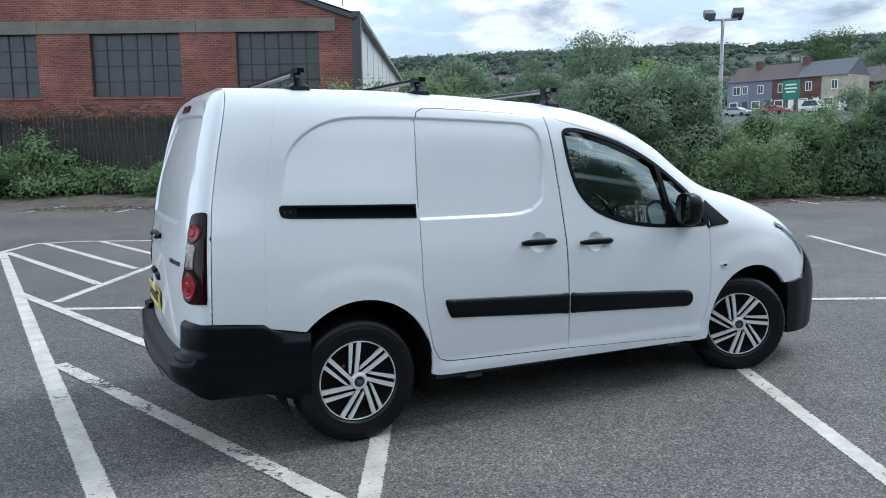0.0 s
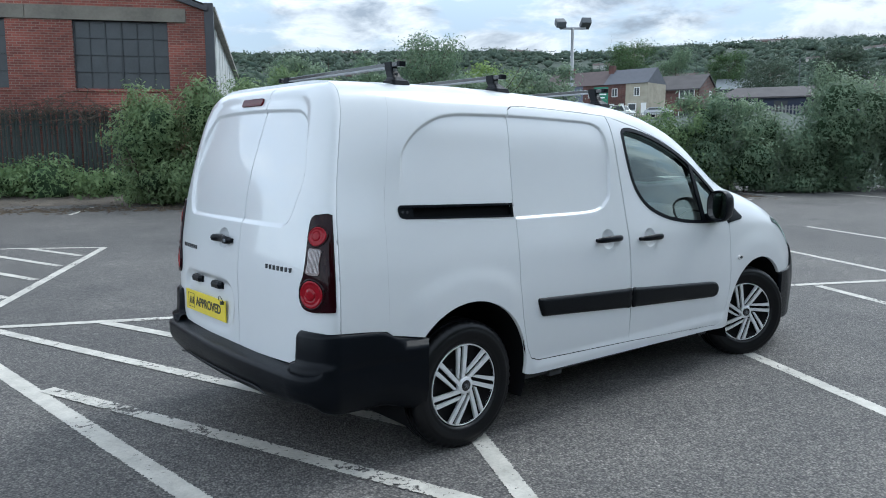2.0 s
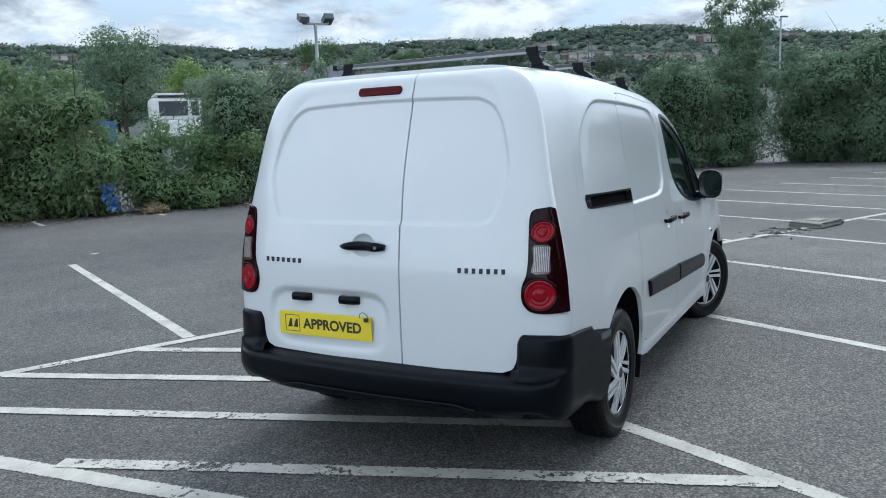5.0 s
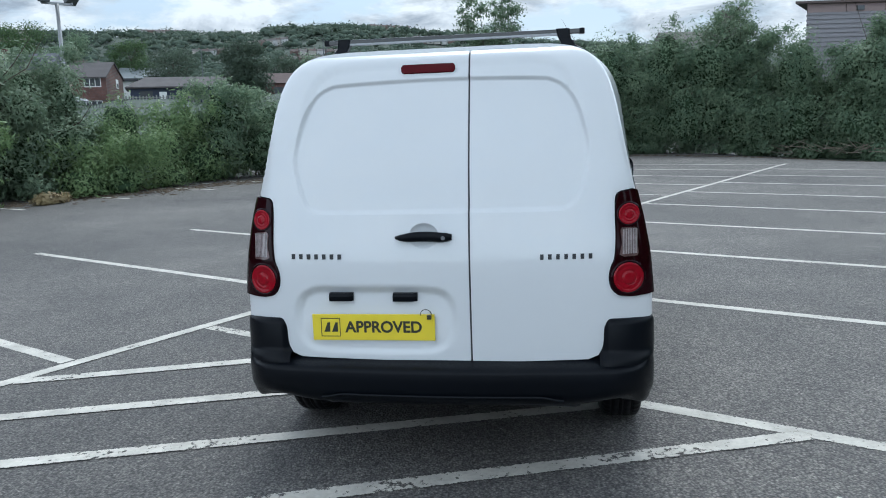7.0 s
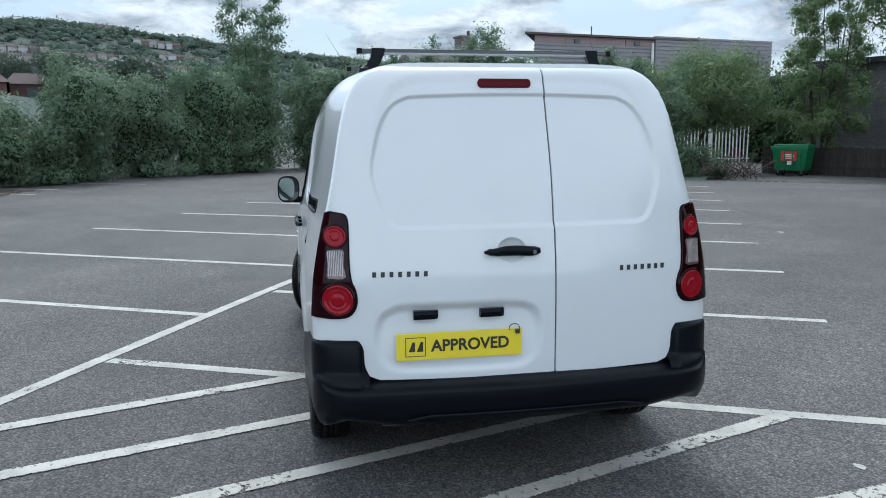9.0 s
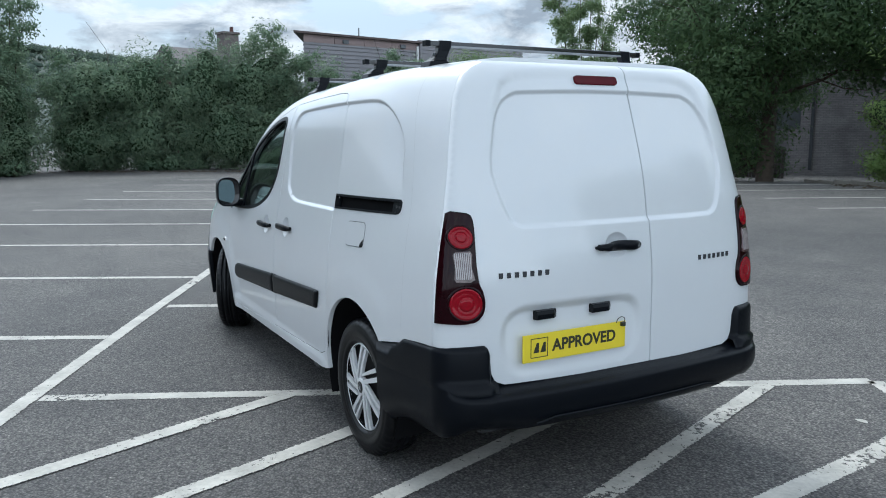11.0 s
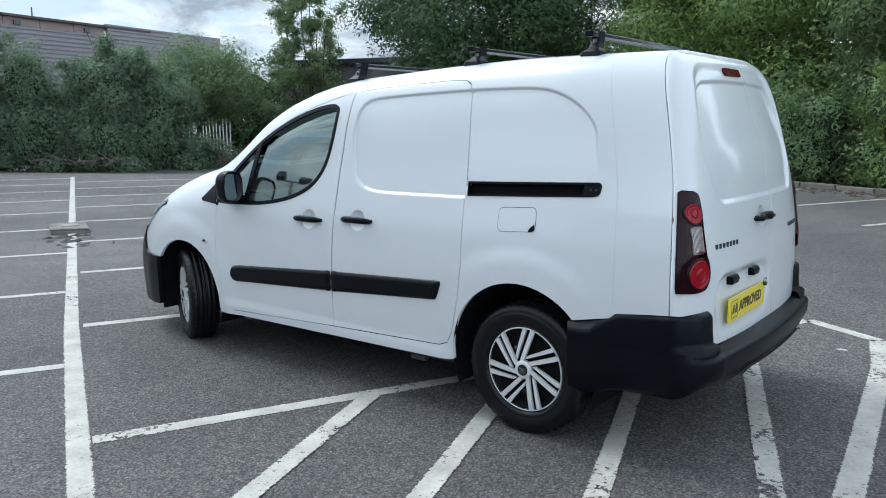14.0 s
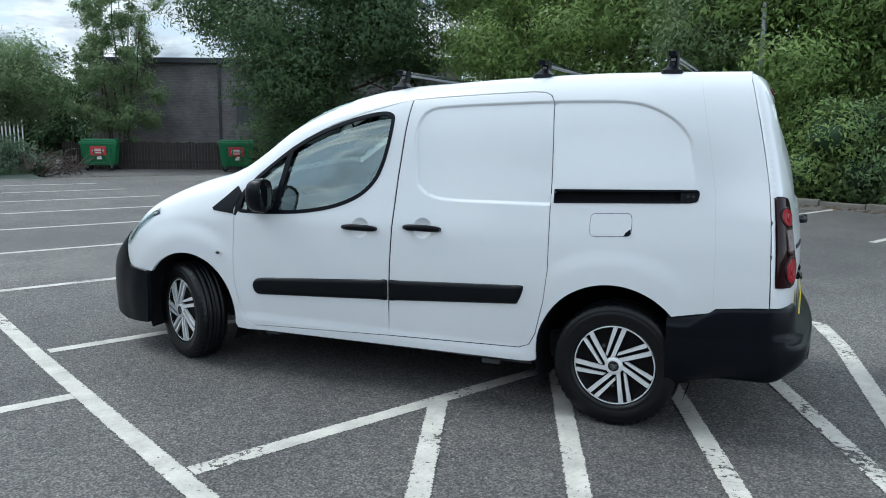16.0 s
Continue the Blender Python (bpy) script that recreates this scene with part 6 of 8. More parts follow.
    for _ in range(110):
        p = lot(28.9 + rs.uniform(-.8, .8), -6.0 + rs.uniform(-1.3, 1.2))
        p.z = -fall(p.x, p.y) + rs.uniform(.0, .45)
        q = p + Vector((rs.uniform(-.9, .9), rs.uniform(-.9, .9), rs.uniform(.0, .8)))
        e = q + Vector((rs.uniform(-.7, .7), rs.uniform(-.7, .7), rs.uniform(-.5, .2)))
        tube(bm, p, q, .018, .011, seg=5, cap=False)
        tube(bm, q, e, .011, .004, seg=5, cap=False)
    tagged(part("brushwood", bm, mat("brown_dead_twig", (.105, .080, .066), rough=.9, var=.5, scale=6)), label="tangled brown dead branches heaped beside the bin", category="brushwood", kind="stuff")


build_planting()

# ---------- brick works building ----------
def brick_mat(name, c1, c2, mortar, bw=.225, bh=.075):
    m = mat(name, c1, rough=.88)
    n, l = m.node_tree.nodes, m.node_tree.links
    p = n["Principled BSDF"]
    t, mp, b = n.new("ShaderNodeTexCoord"), n.new("ShaderNodeMapping"), n.new("ShaderNodeTexBrick")
    mp.inputs["Rotation"].default_value = (radians(90), 0, 0)
    b.inputs["Color1"].default_value, b.inputs["Color2"].default_value, b.inputs["Mortar"].default_value = (*c1, 1), (*c2, 1), (*mortar, 1)
    b.inputs["Scale"].default_value, b.inputs["Mortar Size"].default_value, b.inputs["Mortar Smooth"].default_value = 1.0, .009, .3
    b.inputs["Brick Width"].default_value, b.inputs["Row Height"].default_value = bw, bh
    l.new(t.outputs["Object"], mp.inputs[0])
    l.new(mp.outputs[0], b.inputs[0])
    no, mx, rp = n.new("ShaderNodeTexNoise"), n.new("ShaderNodeMix"), n.new("ShaderNodeValToRGB")
    no.inputs["Scale"].default_value, no.inputs["Detail"].default_value = .7, 6
    rp.color_ramp.elements[0].position, rp.color_ramp.elements[1].position = .35, .7
    rp.color_ramp.elements[0].color, rp.color_ramp.elements[1].color = (.62, .60, .60, 1), (1.15, 1.1, 1.08, 1)
    l.new(t.outputs["Object"], no.inputs[0])
    l.new(no.outputs[0], rp.inputs[0])
    mx.data_type, mx.blend_type = "RGBA", "MULTIPLY"
    mx.inputs[0].default_value = 1
    l.new(b.outputs[0], mx.inputs[6])
    l.new(rp.outputs[0], mx.inputs[7])
    l.new(mx.outputs[2], p.inputs["Base Color"])
    bu = n.new("ShaderNodeBump")
    bu.inputs["Strength"].default_value, bu.inputs["Distance"].default_value = .6, .01
    bu.invert = True
    l.new(b.outputs[1], bu.inputs["Height"])
    l.new(bu.outputs[0], p.inputs["Normal"])
    return m


M_BRICK = brick_mat("red_brick", (.27, .085, .062), (.16, .052, .042), (.25, .19, .155))
M_DARKBRICK = brick_mat("dark_terrace_brick", (.13, .055, .045), (.10, .045, .04), (.14, .11, .1))
M_GREYSTONE = brick_mat("grey_stone_blocks", (.17, .15, .14), (.12, .11, .105), (.11, .10, .09), .42, .2)
M_CONCRETE = mat("weathered_concrete", (.30, .29, .26), rough=.9, var=.4, scale=1.5, bump=.3, bscale=40)
M_LINTEL = mat("stained_lintel_concrete", (.19, .175, .145), rough=.9, var=.4, scale=1.2, bump=.3, bscale=40)
M_OLDCONCRETE = mat("dirty_broken_concrete", (.25, .235, .21), rough=.95, var=.5, scale=4, bump=.6, bscale=35)
M_PANE = mat("dirty_dark_pane", (.026, .032, .037), rough=.42, color2=(.052, .060, .064), scale=1.6)
M_GLAZE = mat("dark_glazing_bar", (.036, .043, .049), rough=.6, var=.5, scale=2)
M_BAR = mat("dull_steel_bar", (.10, .11, .12), rough=.6, var=.3, scale=4)
M_CLAD = mat("pale_grey_cladding", (.50, .51, .50), rough=.55, var=.12, scale=.6)
M_DARKSTEEL = mat("dark_painted_steel", (.035, .038, .045), rough=.5)
M_FENCEGREEN = mat("dark_green_fence_paint", (.022, .034, .030), rough=.6, var=.4, scale=5)
M_RIBGREY = mat("grey_ribbed_sheet", (.225, .215, .23), rough=.5, var=.15, scale=.4)
M_PINKPANEL = mat("faded_pink_board", (.27, .205, .195), rough=.8, var=.15, scale=.8)
M_WHITE = mat("white_paint", (.75, .75, .73), rough=.5, var=.1)
M_SLATE = mat("brown_grey_slate", (.12, .105, .105), rough=.75, var=.3, scale=1.5)
M_GREEN = mat("green_bin_plastic", (.012, .17, .06), rough=.45, var=.15, scale=3)
M_REDLABEL = mat("red_label", (.55, .03, .04), rough=.5)
M_TIMBER = mat("dark_fence_boards", (.055, .045, .04), rough=.9, var=.5, scale=3, objr=.6)


def build_works():
    # local x runs along the lot's s axis, local y away from the lot
    m = Matrix.Translation(lot(0, 0)) @ pose(0, 0, 0, 0, 0, LOT_TURN)
    b = thing("brick_building", "old red brick works with boarded steel windows and side cladding", "building", m=m)
    W, z0 = 19.2, .55
    xr, xl, t = WORKS_RIGHT, -34.0, .35
    wins = [(xr - 3.9, xr - 1.12)] + [(xr - 5.77 - 4.8 * k - 3.02, xr - 5.77 - 4.8 * k) for k in range(5)]
    zb, zt = 3.35, 5.42
    bm = bmesh.new()
    # wall round the openings, gable above
    gx = (xr + xl) / 2
    xs = sorted([xl, xr] + [v for w in wins for v in w])
    grid = {(x, z): bm.verts.new((x, W, z)) for x in xs for z in (z0 - .6, zb, zt)}
    for x0, x1 in zip(xs, xs[1:]):
        for lo, hi in ((z0 - .6, zb), (zb, zt)):
            if lo < zb or (x0, x1) not in wins:
                bm.faces.new((grid[x0, lo], grid[x1, lo], grid[x1, hi], grid[x0, hi]))
    bm.faces.new([grid[x, zt] for x in xs] + [bm.verts.new(p) for p in ((xr, W, 5.95), (gx, W, 11.4), (xl, W, 5.95))])
    ext = bmesh.ops.extrude_face_region(bm, geom=bm.faces[:], use_keep_orig=True)["geom"]
    bmesh.ops.translate(bm, vec=(0, t, 0), verts=[v for v in ext if isinstance(v, bmesh.types.BMVert)])
    part("wall", bm, M_BRICK, b)
    for k, (p, q) in enumerate([(xl, xr - 16.0), (xr - 16.0, xr - 10.5), (xr - 10.5, xr - 5.2), (xr - 5.2, xr - .55)]):
        part("lintel", box_bm((p + .006, W - .05, zt), (q - .006, W + .2, 5.83), .01), M_LINTEL, b)
    for a, c in wins:
        wdw = part("window", box_bm((a, W + .16, zb), (c, W + .18, zt)), M_PANE, b, "boarded dark steel-framed window")
        n, r = 6, 4
        for i in range(n + 1):
            x = a + (c - a) * i / n
            k = .035 if i in (0, n) else (.03 if i == n // 2 else .014)
            part("glazing_bar", box_bm((x - k, W + .12, zb), (x + k, W + .165, zt)), M_DARKSTEEL if i in (0, n) else M_GLAZE, wdw)
        for i in range(r + 1):
            z = zb + (zt - zb) * i / r
            k = .035 if i in (0, r) else .013
            part("glazing_bar", box_bm((a, W + .125, z - k), (c, W + .160, z + k)), M_DARKSTEEL if i in (0, r) else M_GLAZE, wdw)
        part("sill", box_bm((a - .06, W - .05, zb - .09), (c + .06, W + .1, zb), .01), M_BRICK, wdw)
    # verge of the gable, corner post, side wall with sheeting, roof
    for sgn, x in ((1, xr), (-1, xl)):
        d = Vector((gx - x, 0, 11.4 - 5.95))
        L = d.length
        rot = Matrix.Translation((x, W - .12, 5.97)) @ pose(0, 0, 0, 0, -math.degrees(math.atan2(d.z, d.x)), 0)
        part("gable_verge", box_bm((-.15, 0, 0), (L, .5, .15), .01, rot), M_DARKSTEEL, b)
    part("corner_post", box_bm((xr, W - .02, z0 - .6), (xr + .28, W + .4, 6.05)), M_DARKSTEEL, b)
    for k in range(20):
        y = W + .42 + k * 1.2
        part("side_sheet", box_bm((xr + .05, y, z0 - .6), (xr + .10 + .02 * (k % 2), y + 1.19, 5.85)), M_CLAD, b)
    part("gutter", box_bm((xr + .02, W + .3, 5.85), (xr + .34, W + 24.6, 6.0), .02), M_CONCRETE, b)
    v = [(xr + .2, W + .3, 6.02), (xr + .2, W + 24.6, 6.02), (gx, W + 24.6, 11.5), (gx, W + .3, 11.5), (xl, W + 24.6, 6.02), (xl, W + .3, 6.02)]
    v += [(x, y, z - .12) for x, y, z in v]
    link_mesh("roof", v, [(0, 1, 2, 3), (3, 2, 4, 5), (6, 9, 8, 7), (9, 11, 10, 8), (0, 6, 7, 1), (5, 4, 10, 11)], M_SLATE, b)
    # rail up the roof's edge
    bm = bmesh.new()
    d = (Vector((gx, W + .2, 11.5)) - Vector((xr, W + .2, 6.15)))
    for k in range(14):
        p = Vector((xr, W + .2, 6.15)) + d * (.02 + .05 * k)
        tube(bm, p, p + Vector((0, 0, .8)), .018, seg=6)
    for h in (.42, .8):
        tube(bm, Vector((xr, W + .2, 6.15 + h)) + d * .02, Vector((xr, W + .2, 6.15 + h)) + d * .67, .016, seg=6)
    part("roof_rail", bm, M_BAR, b)
    part("back_wall", box_bm((xl, W + 24.3, 0), (xr, W + 24.6, 6.0)), M_BRICK, b)


WORKS_RIGHT = -1.95
build_works()


def build_palisade(a, b, height, material, label, spacing=.155, z0=0.0, width=.07):
    """A fence of pointed steel pales on two rails between posts."""
    a, b = Vector(a), Vector(b)
    d = (b - a)
    L = d.length
    turn = math.degrees(math.atan2(d.y, d.x))
    f = thing("palisade_fence", label, "fence", m=Matrix.Translation((a.x, a.y, z0)) @ pose(0, 0, 0, 0, 0, turn))
    n = int(L / spacing)
    vs = [(-.5 * width, 0, .05), (.5 * width, 0, .05), (.5 * width, 0, height - .12), (.18 * width, 0, height), (-.18 * width, 0, height), (-.5 * width, 0, height - .12)]
    mid = [(0, -.018, .05), (0, -.018, height - .06)]
    vs = vs + mid + [(x, y + .006, z) for x, y, z in vs]
    fs = [(0, 6, 7, 4, 5), (6, 1, 2, 3, 7), (7, 3, 4), (8, 9, 10, 11, 12, 13), (0, 5, 13, 8), (1, 9, 10, 2), (2, 10, 11, 3), (5, 4, 12, 13)]
    me = bpy.data.meshes.new("pale")
    me.from_pydata(vs, [], fs)
    me.materials.append(material)
    for i in range(n):
        o = new("pale", me)
        o.parent = f
        o.location = (spacing * (i + .5), -.03, random.uniform(-.03, .03))
        o.rotation_euler = (0, radians(random.uniform(-.8, .8)), 0)
    for z in (.35, height - .45):
        part("rail", box_bm((0, 0, z), (L, .05, z + .05)), material, f)
    for i in range(int(L / 2.75) + 1):
        part("post", box_bm((2.75 * i - .05, .0, -.3), (2.75 * i + .05, .1, height - .05)), material, f)


random.seed(5)
p0, p1 = lot(-30.0, 18.3), lot(-3.4, 18.3)
build_palisade(p0, p1, 2.4, M_FENCEGREEN, "dark green steel palisade fence overgrown with brambles", .138, z0=.25, width=.106)
build_palisade((38.4, -17.0, 0), (35.8, -24.2, 0), 3.6, M_WHITE, "white-painted steel palisade fence behind bushes", .19, z0=-.4)


def build_dead_vine():
    """Bare brown creeper tangled along the top of the dark fence."""
    rs = np.random.RandomState(15)
    bm = bmesh.new()
    for _ in range(330):
        s = rs.uniform(-14.0, -3.4)
        p = lot(s, 18.2 + rs.uniform(-.25, .15), rs.uniform(2.35, 2.85))
        for _ in range(3):
            q = p + Vector((rs.normal() * .28, rs.normal() * .18, rs.uniform(-.32, .24)))
            tube(bm, p, q, .012, .007, seg=4, cap=False)
            p = q
    tagged(part("dead_vine", bm, M_BARK), label="bare brown creeper tangled along the fence top", category="vine", kind="stuff")


build_dead_vine()


def build_yard_fence():
    a, b = Vector((28.6, -20.3, -.42)), Vector((17.6, -25.1, -.42))
    d = b - a
    f = thing("board_fence", "low dark weathered board fence behind the bins", "fence", m=Matrix.Translation(a) @ pose(0, 0, 0, 0, 0, math.degrees(math.atan2(d.y, d.x))))
    n = int(d.length / .14)
    me = bpy.data.meshes.new("board")
    bm = box_bm((-.062, -.012, 0), (.062, .012, 1.2), .004)
    bm.to_mesh(me)
    bm.free()
    me.materials.append(M_TIMBER)
    rs = random.Random(3)
    for i in range(n):
        o = new("board", me)
        o.parent = f
        o.location = (.14 * (i + .5), 0, rs.uniform(-.03, .0))
        o.scale = (1, 1, rs.uniform(.985, 1.02))
    for z in (.3, .95):
        part("rail", box_bm((0, -.06, z), (d.length, -.015, z + .07)), M_TIMBER, f)
    # stone-walled yard building beyond
    nrm = Vector((d.y, -d.x, 0)).normalized()
    if nrm.y > 0:
        nrm = -nrm
    q = a + nrm * 3.6 - d * .02
    w = thing("yard_building", "grey stone yard building with flat roof and blocked openings", "building", m=Matrix.Translation(q) @ pose(0, 0, 0, 0, 0, math.degrees(math.atan2(d.y, d.x))))
    L, s = d.length * 1.5, -1
    bm = bmesh.new()
    add_box(bm, (0, 0, 0), (L, 6, 4.9))
    part("wall", bm, brick_mat("grey_blockwork", (.165, .160, .165), (.215, .208, .210), (.125, .122, .125)), w)
    part("roof", box_bm((-.2, -.25, 4.9), (L + .2, 6.2, 5.15), .02), M_DARKSTEEL, w)
    for x in (6.3, 9.2, 12.3):
        part("drainpipe", box_bm((x - .06, 6.0, .2), (x + .06, 6.1, 4.8)), M_DARKSTEEL, w)
        part("drainpipe", box_bm((x - .06, -.10, .2), (x + .06, 0, 4.8)), M_DARKSTEEL, w)
    for x in (7.1, 10.5):
        for y0, y1 in ((-.04, 0.02), (5.98, 6.04)):
            part("window", box_bm((x, y0, 2.0), (x + 1.3, y1, 2.9)), M_PANE, w)
            part("window", box_bm((x, y0, 3.2), (x + 1.6, y1, 3.7)), M_PANE, w)


build_yard_fence()


def build_bin(at, turn, label):
    """A four-wheeled refuse container with a sloped lid, label and castors."""
    b = thing("wheeled_bin", label, "bin", "green bins by the fence", Matrix.Translation(at) @ pose(0, 0, 0, 0, 0, turn) @ Matrix.Scale(1.06, 4))
    vs = [(-.58, -.40, .22), (.58, -.40, .22), (.58, .40, .22), (-.58, .40, .22), (-.68, -.52, 1.12), (.68, -.52, 1.12), (.68, .52, 1.12), (-.68, .52, 1.12)]
    bm = bmesh.new()
    V_ = [bm.verts.new(v) for v in vs]
    for q in ((0, 3, 2, 1), (4, 5, 6, 7), (0, 1, 5, 4), (1, 2, 6, 5), (2, 3, 7, 6), (3, 0, 4, 7)):
        bm.faces.new([V_[i] for i in q])
    bmesh.ops.bevel(bm, geom=bm.edges[:], offset=.03, segments=2, affect="EDGES")
    part("tub", bm, M_GREEN, b)
    bm = box_bm((-.72, -.56, 1.12), (.72, .56, 1.18), .02)
    add_box(bm, (-.66, -.40, 1.17), (.66, .50, 1.26), bevel=.03)
    part("lid", bm, M_GREEN, b)
    part("rim", box_bm((-.71, -.55, 1.05), (.71, -.515, 1.12), .008), M_GREEN, b)
    for x in (-.45, -.15, .15, .45):
        part("rib", box_bm((x - .02, -.50, .30), (x + .02, -.455, 1.0), .006, Matrix.Translation((0, -.03, 0)) @ pose(0, 0, 0, 5, 0, 0)), M_GREEN, b)
    lab = part("label_panel", box_bm((-.30, -.530, .62), (.30, -.512, .98)), M_REDLABEL, b, "red printed panel")
    for z, w in ((.86, .36), (.80, .44), (.72, .26)):
        part("label_bar", box_bm((-w / 2, -.534, z - .018), (w / 2, -.529, z + .018)), M_WHITE, lab)
    part("notice", box_bm((-.06, -.505, .46), (.14, -.492, .60)), M_WHITE, b)
    for x in (-.45, .45):
        for y in (-.3, .3):
            bm = tube(bmesh.new(), (x, y - .03, .10), (x, y + .03, .10), .10, seg=16)
            c = part("castor", bm, M_TYRE, b)
            part("fork", box_bm((x - .04, y - .045, .10), (x + .04, y + .045, .24), .005), M_BAR, c)


build_bin((26.15, -20.15, -.42), -143, "green wheeled refuse bin with a torn red label")
build_bin((20.8, -22.5, -.42), -143, "green wheeled refuse bin with red label and white notice")


def build_block():
    """The low concrete base left on the spine line."""
    c = Vector((9.0, -1.37, 0))
    m = Matrix.Translation(c) @ pose(0, 0, 0, 0, 0, LOT_TURN + 3)
    bm = bmesh.new()
    add_box(bm, (-.33, -.24, 0), (.33, .24, .085), bevel=.02)
    rs = random.Random(2)
    for v in bm.verts:
        v.co += Vector((rs.uniform(-.02, .02), rs.uniform(-.02, .02), rs.uniform(-.012, .004) if v.co.z > .05 else 0))
    ob = tagged(part("concrete_block", bm, M_OLDCONCRETE), label="low broken concrete base on the painted line", category="concrete block")
    ob.matrix_basis = m
    bm = box_bm((-.14, -.12, .065), (.12, .10, .095), .01)
    part("paint_patch", bm, M_CONCRETE, ob)


build_block()


def build_floodlight(at, height, label, two=True, turn=0.0):
    f = thing("floodlight_pole", label, "street lamp", m=Matrix.Translation(at) @ pose(0, 0, 0, 0, 0, turn))
    part("pole", tube(bmesh.new(), (0, 0, -.3), (0, 0, height), .075, .05, seg=12), M_ALUMIN, f, smooth=True)
    if two:
        part("crossarm", box_bm((-.42, -.03, height - .04), (.42, .03, height + .03), .01), M_ALUMIN, f)
        for x, r in ((-.42, 25), (.42, -25)):
            mm = Matrix.Translation((x, -.05, height + .10)) @ pose(0, 0, 0, r, 0, 0)
            h = part("floodlight", box_bm((-.16, -.20, -.05), (.16, .20, .16), .03, mm), M_BAR, f)
            part("bracket", box_bm((x - .02, -.05, height - .02), (x + .02, .03, height + .10)), M_ALUMIN, h)
    else:
        part("lantern", box_bm((-.08, -.5, height - .05), (.08, .05, height + .06), .03), M_BAR, f)


build_floodlight((17.44, 13.83, 0), 5.34, "grey steel pole with two floodlights above the bushes", turn=-35)
build_floodlight(lot(6.9, -16.3), 7.5, "slim grey lamp column among the trees", two=False)
build_floodlight((56.0, 3.0, 2.0), 6.9, "distant street lamp beyond the hedge", two=False, turn=40)


def build_shed():
    """A long ribbed-sheet warehouse beyond the hedge."""
    a, b = Vector((53.6, -17.2, 0)), Vector((58.0, -40.0, 0))
    d = b - a
    L = d.length
    s = thing("warehouse", "long grey ribbed-sheet warehouse with a brown roof edge", "warehouse", m=Matrix.Translation(a) @ pose(0, 0, 0, 0, 0, math.degrees(math.atan2(d.y, d.x))))
    H, J, D = 8.8, 10.8, 6
    def ribs(name, x0, x1, top, fwd):
        vs, fs = [], []
        for i in range(int(top / .15)):
            z, o = top - .15 * i, (.0, .08)[i % 2] - fwd
            vs += [(x0, o, z), (x1, o, z), (x0, o, z - .15), (x1, o, z - .15)]
            fs.append((4 * i, 4 * i + 1, 4 * i + 3, 4 * i + 2))
            if i:
                fs.append((4 * i - 2, 4 * i - 1, 4 * i + 1, 4 * i))
        link_mesh(name, vs, fs, M_RIBGREY, s)
    ribs("ribbed_wall", 0, J, H - .62, 0)
    ribs("ribbed_wall", J + .05, L - .4, H + .22, .30)
    # the plan leans back along the street
    def leaning(x0, x1, y0, y1, z0, z1):
        k = .72
        v = [(x + k * y, y, z) for z in (z0, z1) for x, y in ((x0, y0), (x1, y0), (x1, y1), (x0, y1))]
        return v, [(0, 1, 5, 4), (1, 2, 6, 5), (2, 3, 7, 6), (3, 0, 4, 7), (4, 5, 6, 7), (3, 2, 1, 0)]
    link_mesh("core", *leaning(.03, L - 4.5, .10, D, 0, H - .12), M_RIBGREY, s)
    part("wing_end", box_bm((J, -.31, 0), (J + .045, .09, H + .22)), M_RIBGREY, s)
    for i in range(4):
        part("fascia_panel", box_bm((2.7 * i + .02, -.02, H - .62), (2.7 * (i + 1) - .02, .06, H - .05)), M_PINKPANEL, s)
    for x in (3.4, 8.9):
        part("fascia_lamp", box_bm((x, -.16, H - .55), (x + .5, -.022, H - .25), .02), M_BAR, s)
    link_mesh("roof_edge", *leaning(-.75, 15.2, -.35, D + .3, H - .05, H + .10), mat("brown_roof_edge", (.085, .06, .055), rough=.7), s)
    sign = part("sign_board", box_bm((19.6, -.42, 1.9), (22.4, -.33, 3.0), .01), M_REDLABEL, s, "red sign board with pale lines")
    for z, w in ((2.65, 2.0), (2.25, 1.5)):
        part("sign_bar", box_bm((21.0 - w / 2, -.44, z - .13), (21.0 + w / 2, -.415, z + .13)), M_WHITE, sign)
    part("downpipe", box_bm((J - .22, -.16, 2.0), (J - .06, -.02, H - .3)), M_WHITE, s)
    part("mast", tube(bmesh.new(), (5.6, 1.0, H), (5.6, 1.0, H + .9), .05, seg=6), M_BAR, s)
    c = thing("chimney_house", "low slate-roofed house with a brick chimney", "house", m=Matrix.Translation((58.5, -12.5, 0)) @ pose(0, 0, 0, 0, 0, -75))
    part("wall", box_bm((-2.9, 0, 0), (2.6, 8, 6.0)), M_DARKBRICK, c)
    v = [(-3.2, -.3, 5.9), (2.8, -.3, 5.9), (2.8, 8.3, 5.9), (-3.2, 8.3, 5.9), (-3.2, 4, 8.2), (2.8, 4, 8.2)]
    roof = link_mesh("roof", v, [(0, 1, 5, 4), (2, 3, 4, 5), (0, 4, 3), (1, 2, 5), (0, 3, 2, 1)], M_SLATE, c)
    part("chimney", box_bm((1.85, 3.4, 6.8), (3.2, 4.6, 9.5), .03), M_GREYSTONE, roof)
    part("chimney_cap", box_bm((1.75, 3.3, 9.5), (3.3, 4.7, 9.68), .03), M_GREYSTONE, roof)
    part("chimney_pot", tube(bmesh.new(), (2.9, 4.0, 9.66), (2.9, 4.0, 10.15), .17, .14, seg=10), M_DARKBRICK, roof)


build_shed()

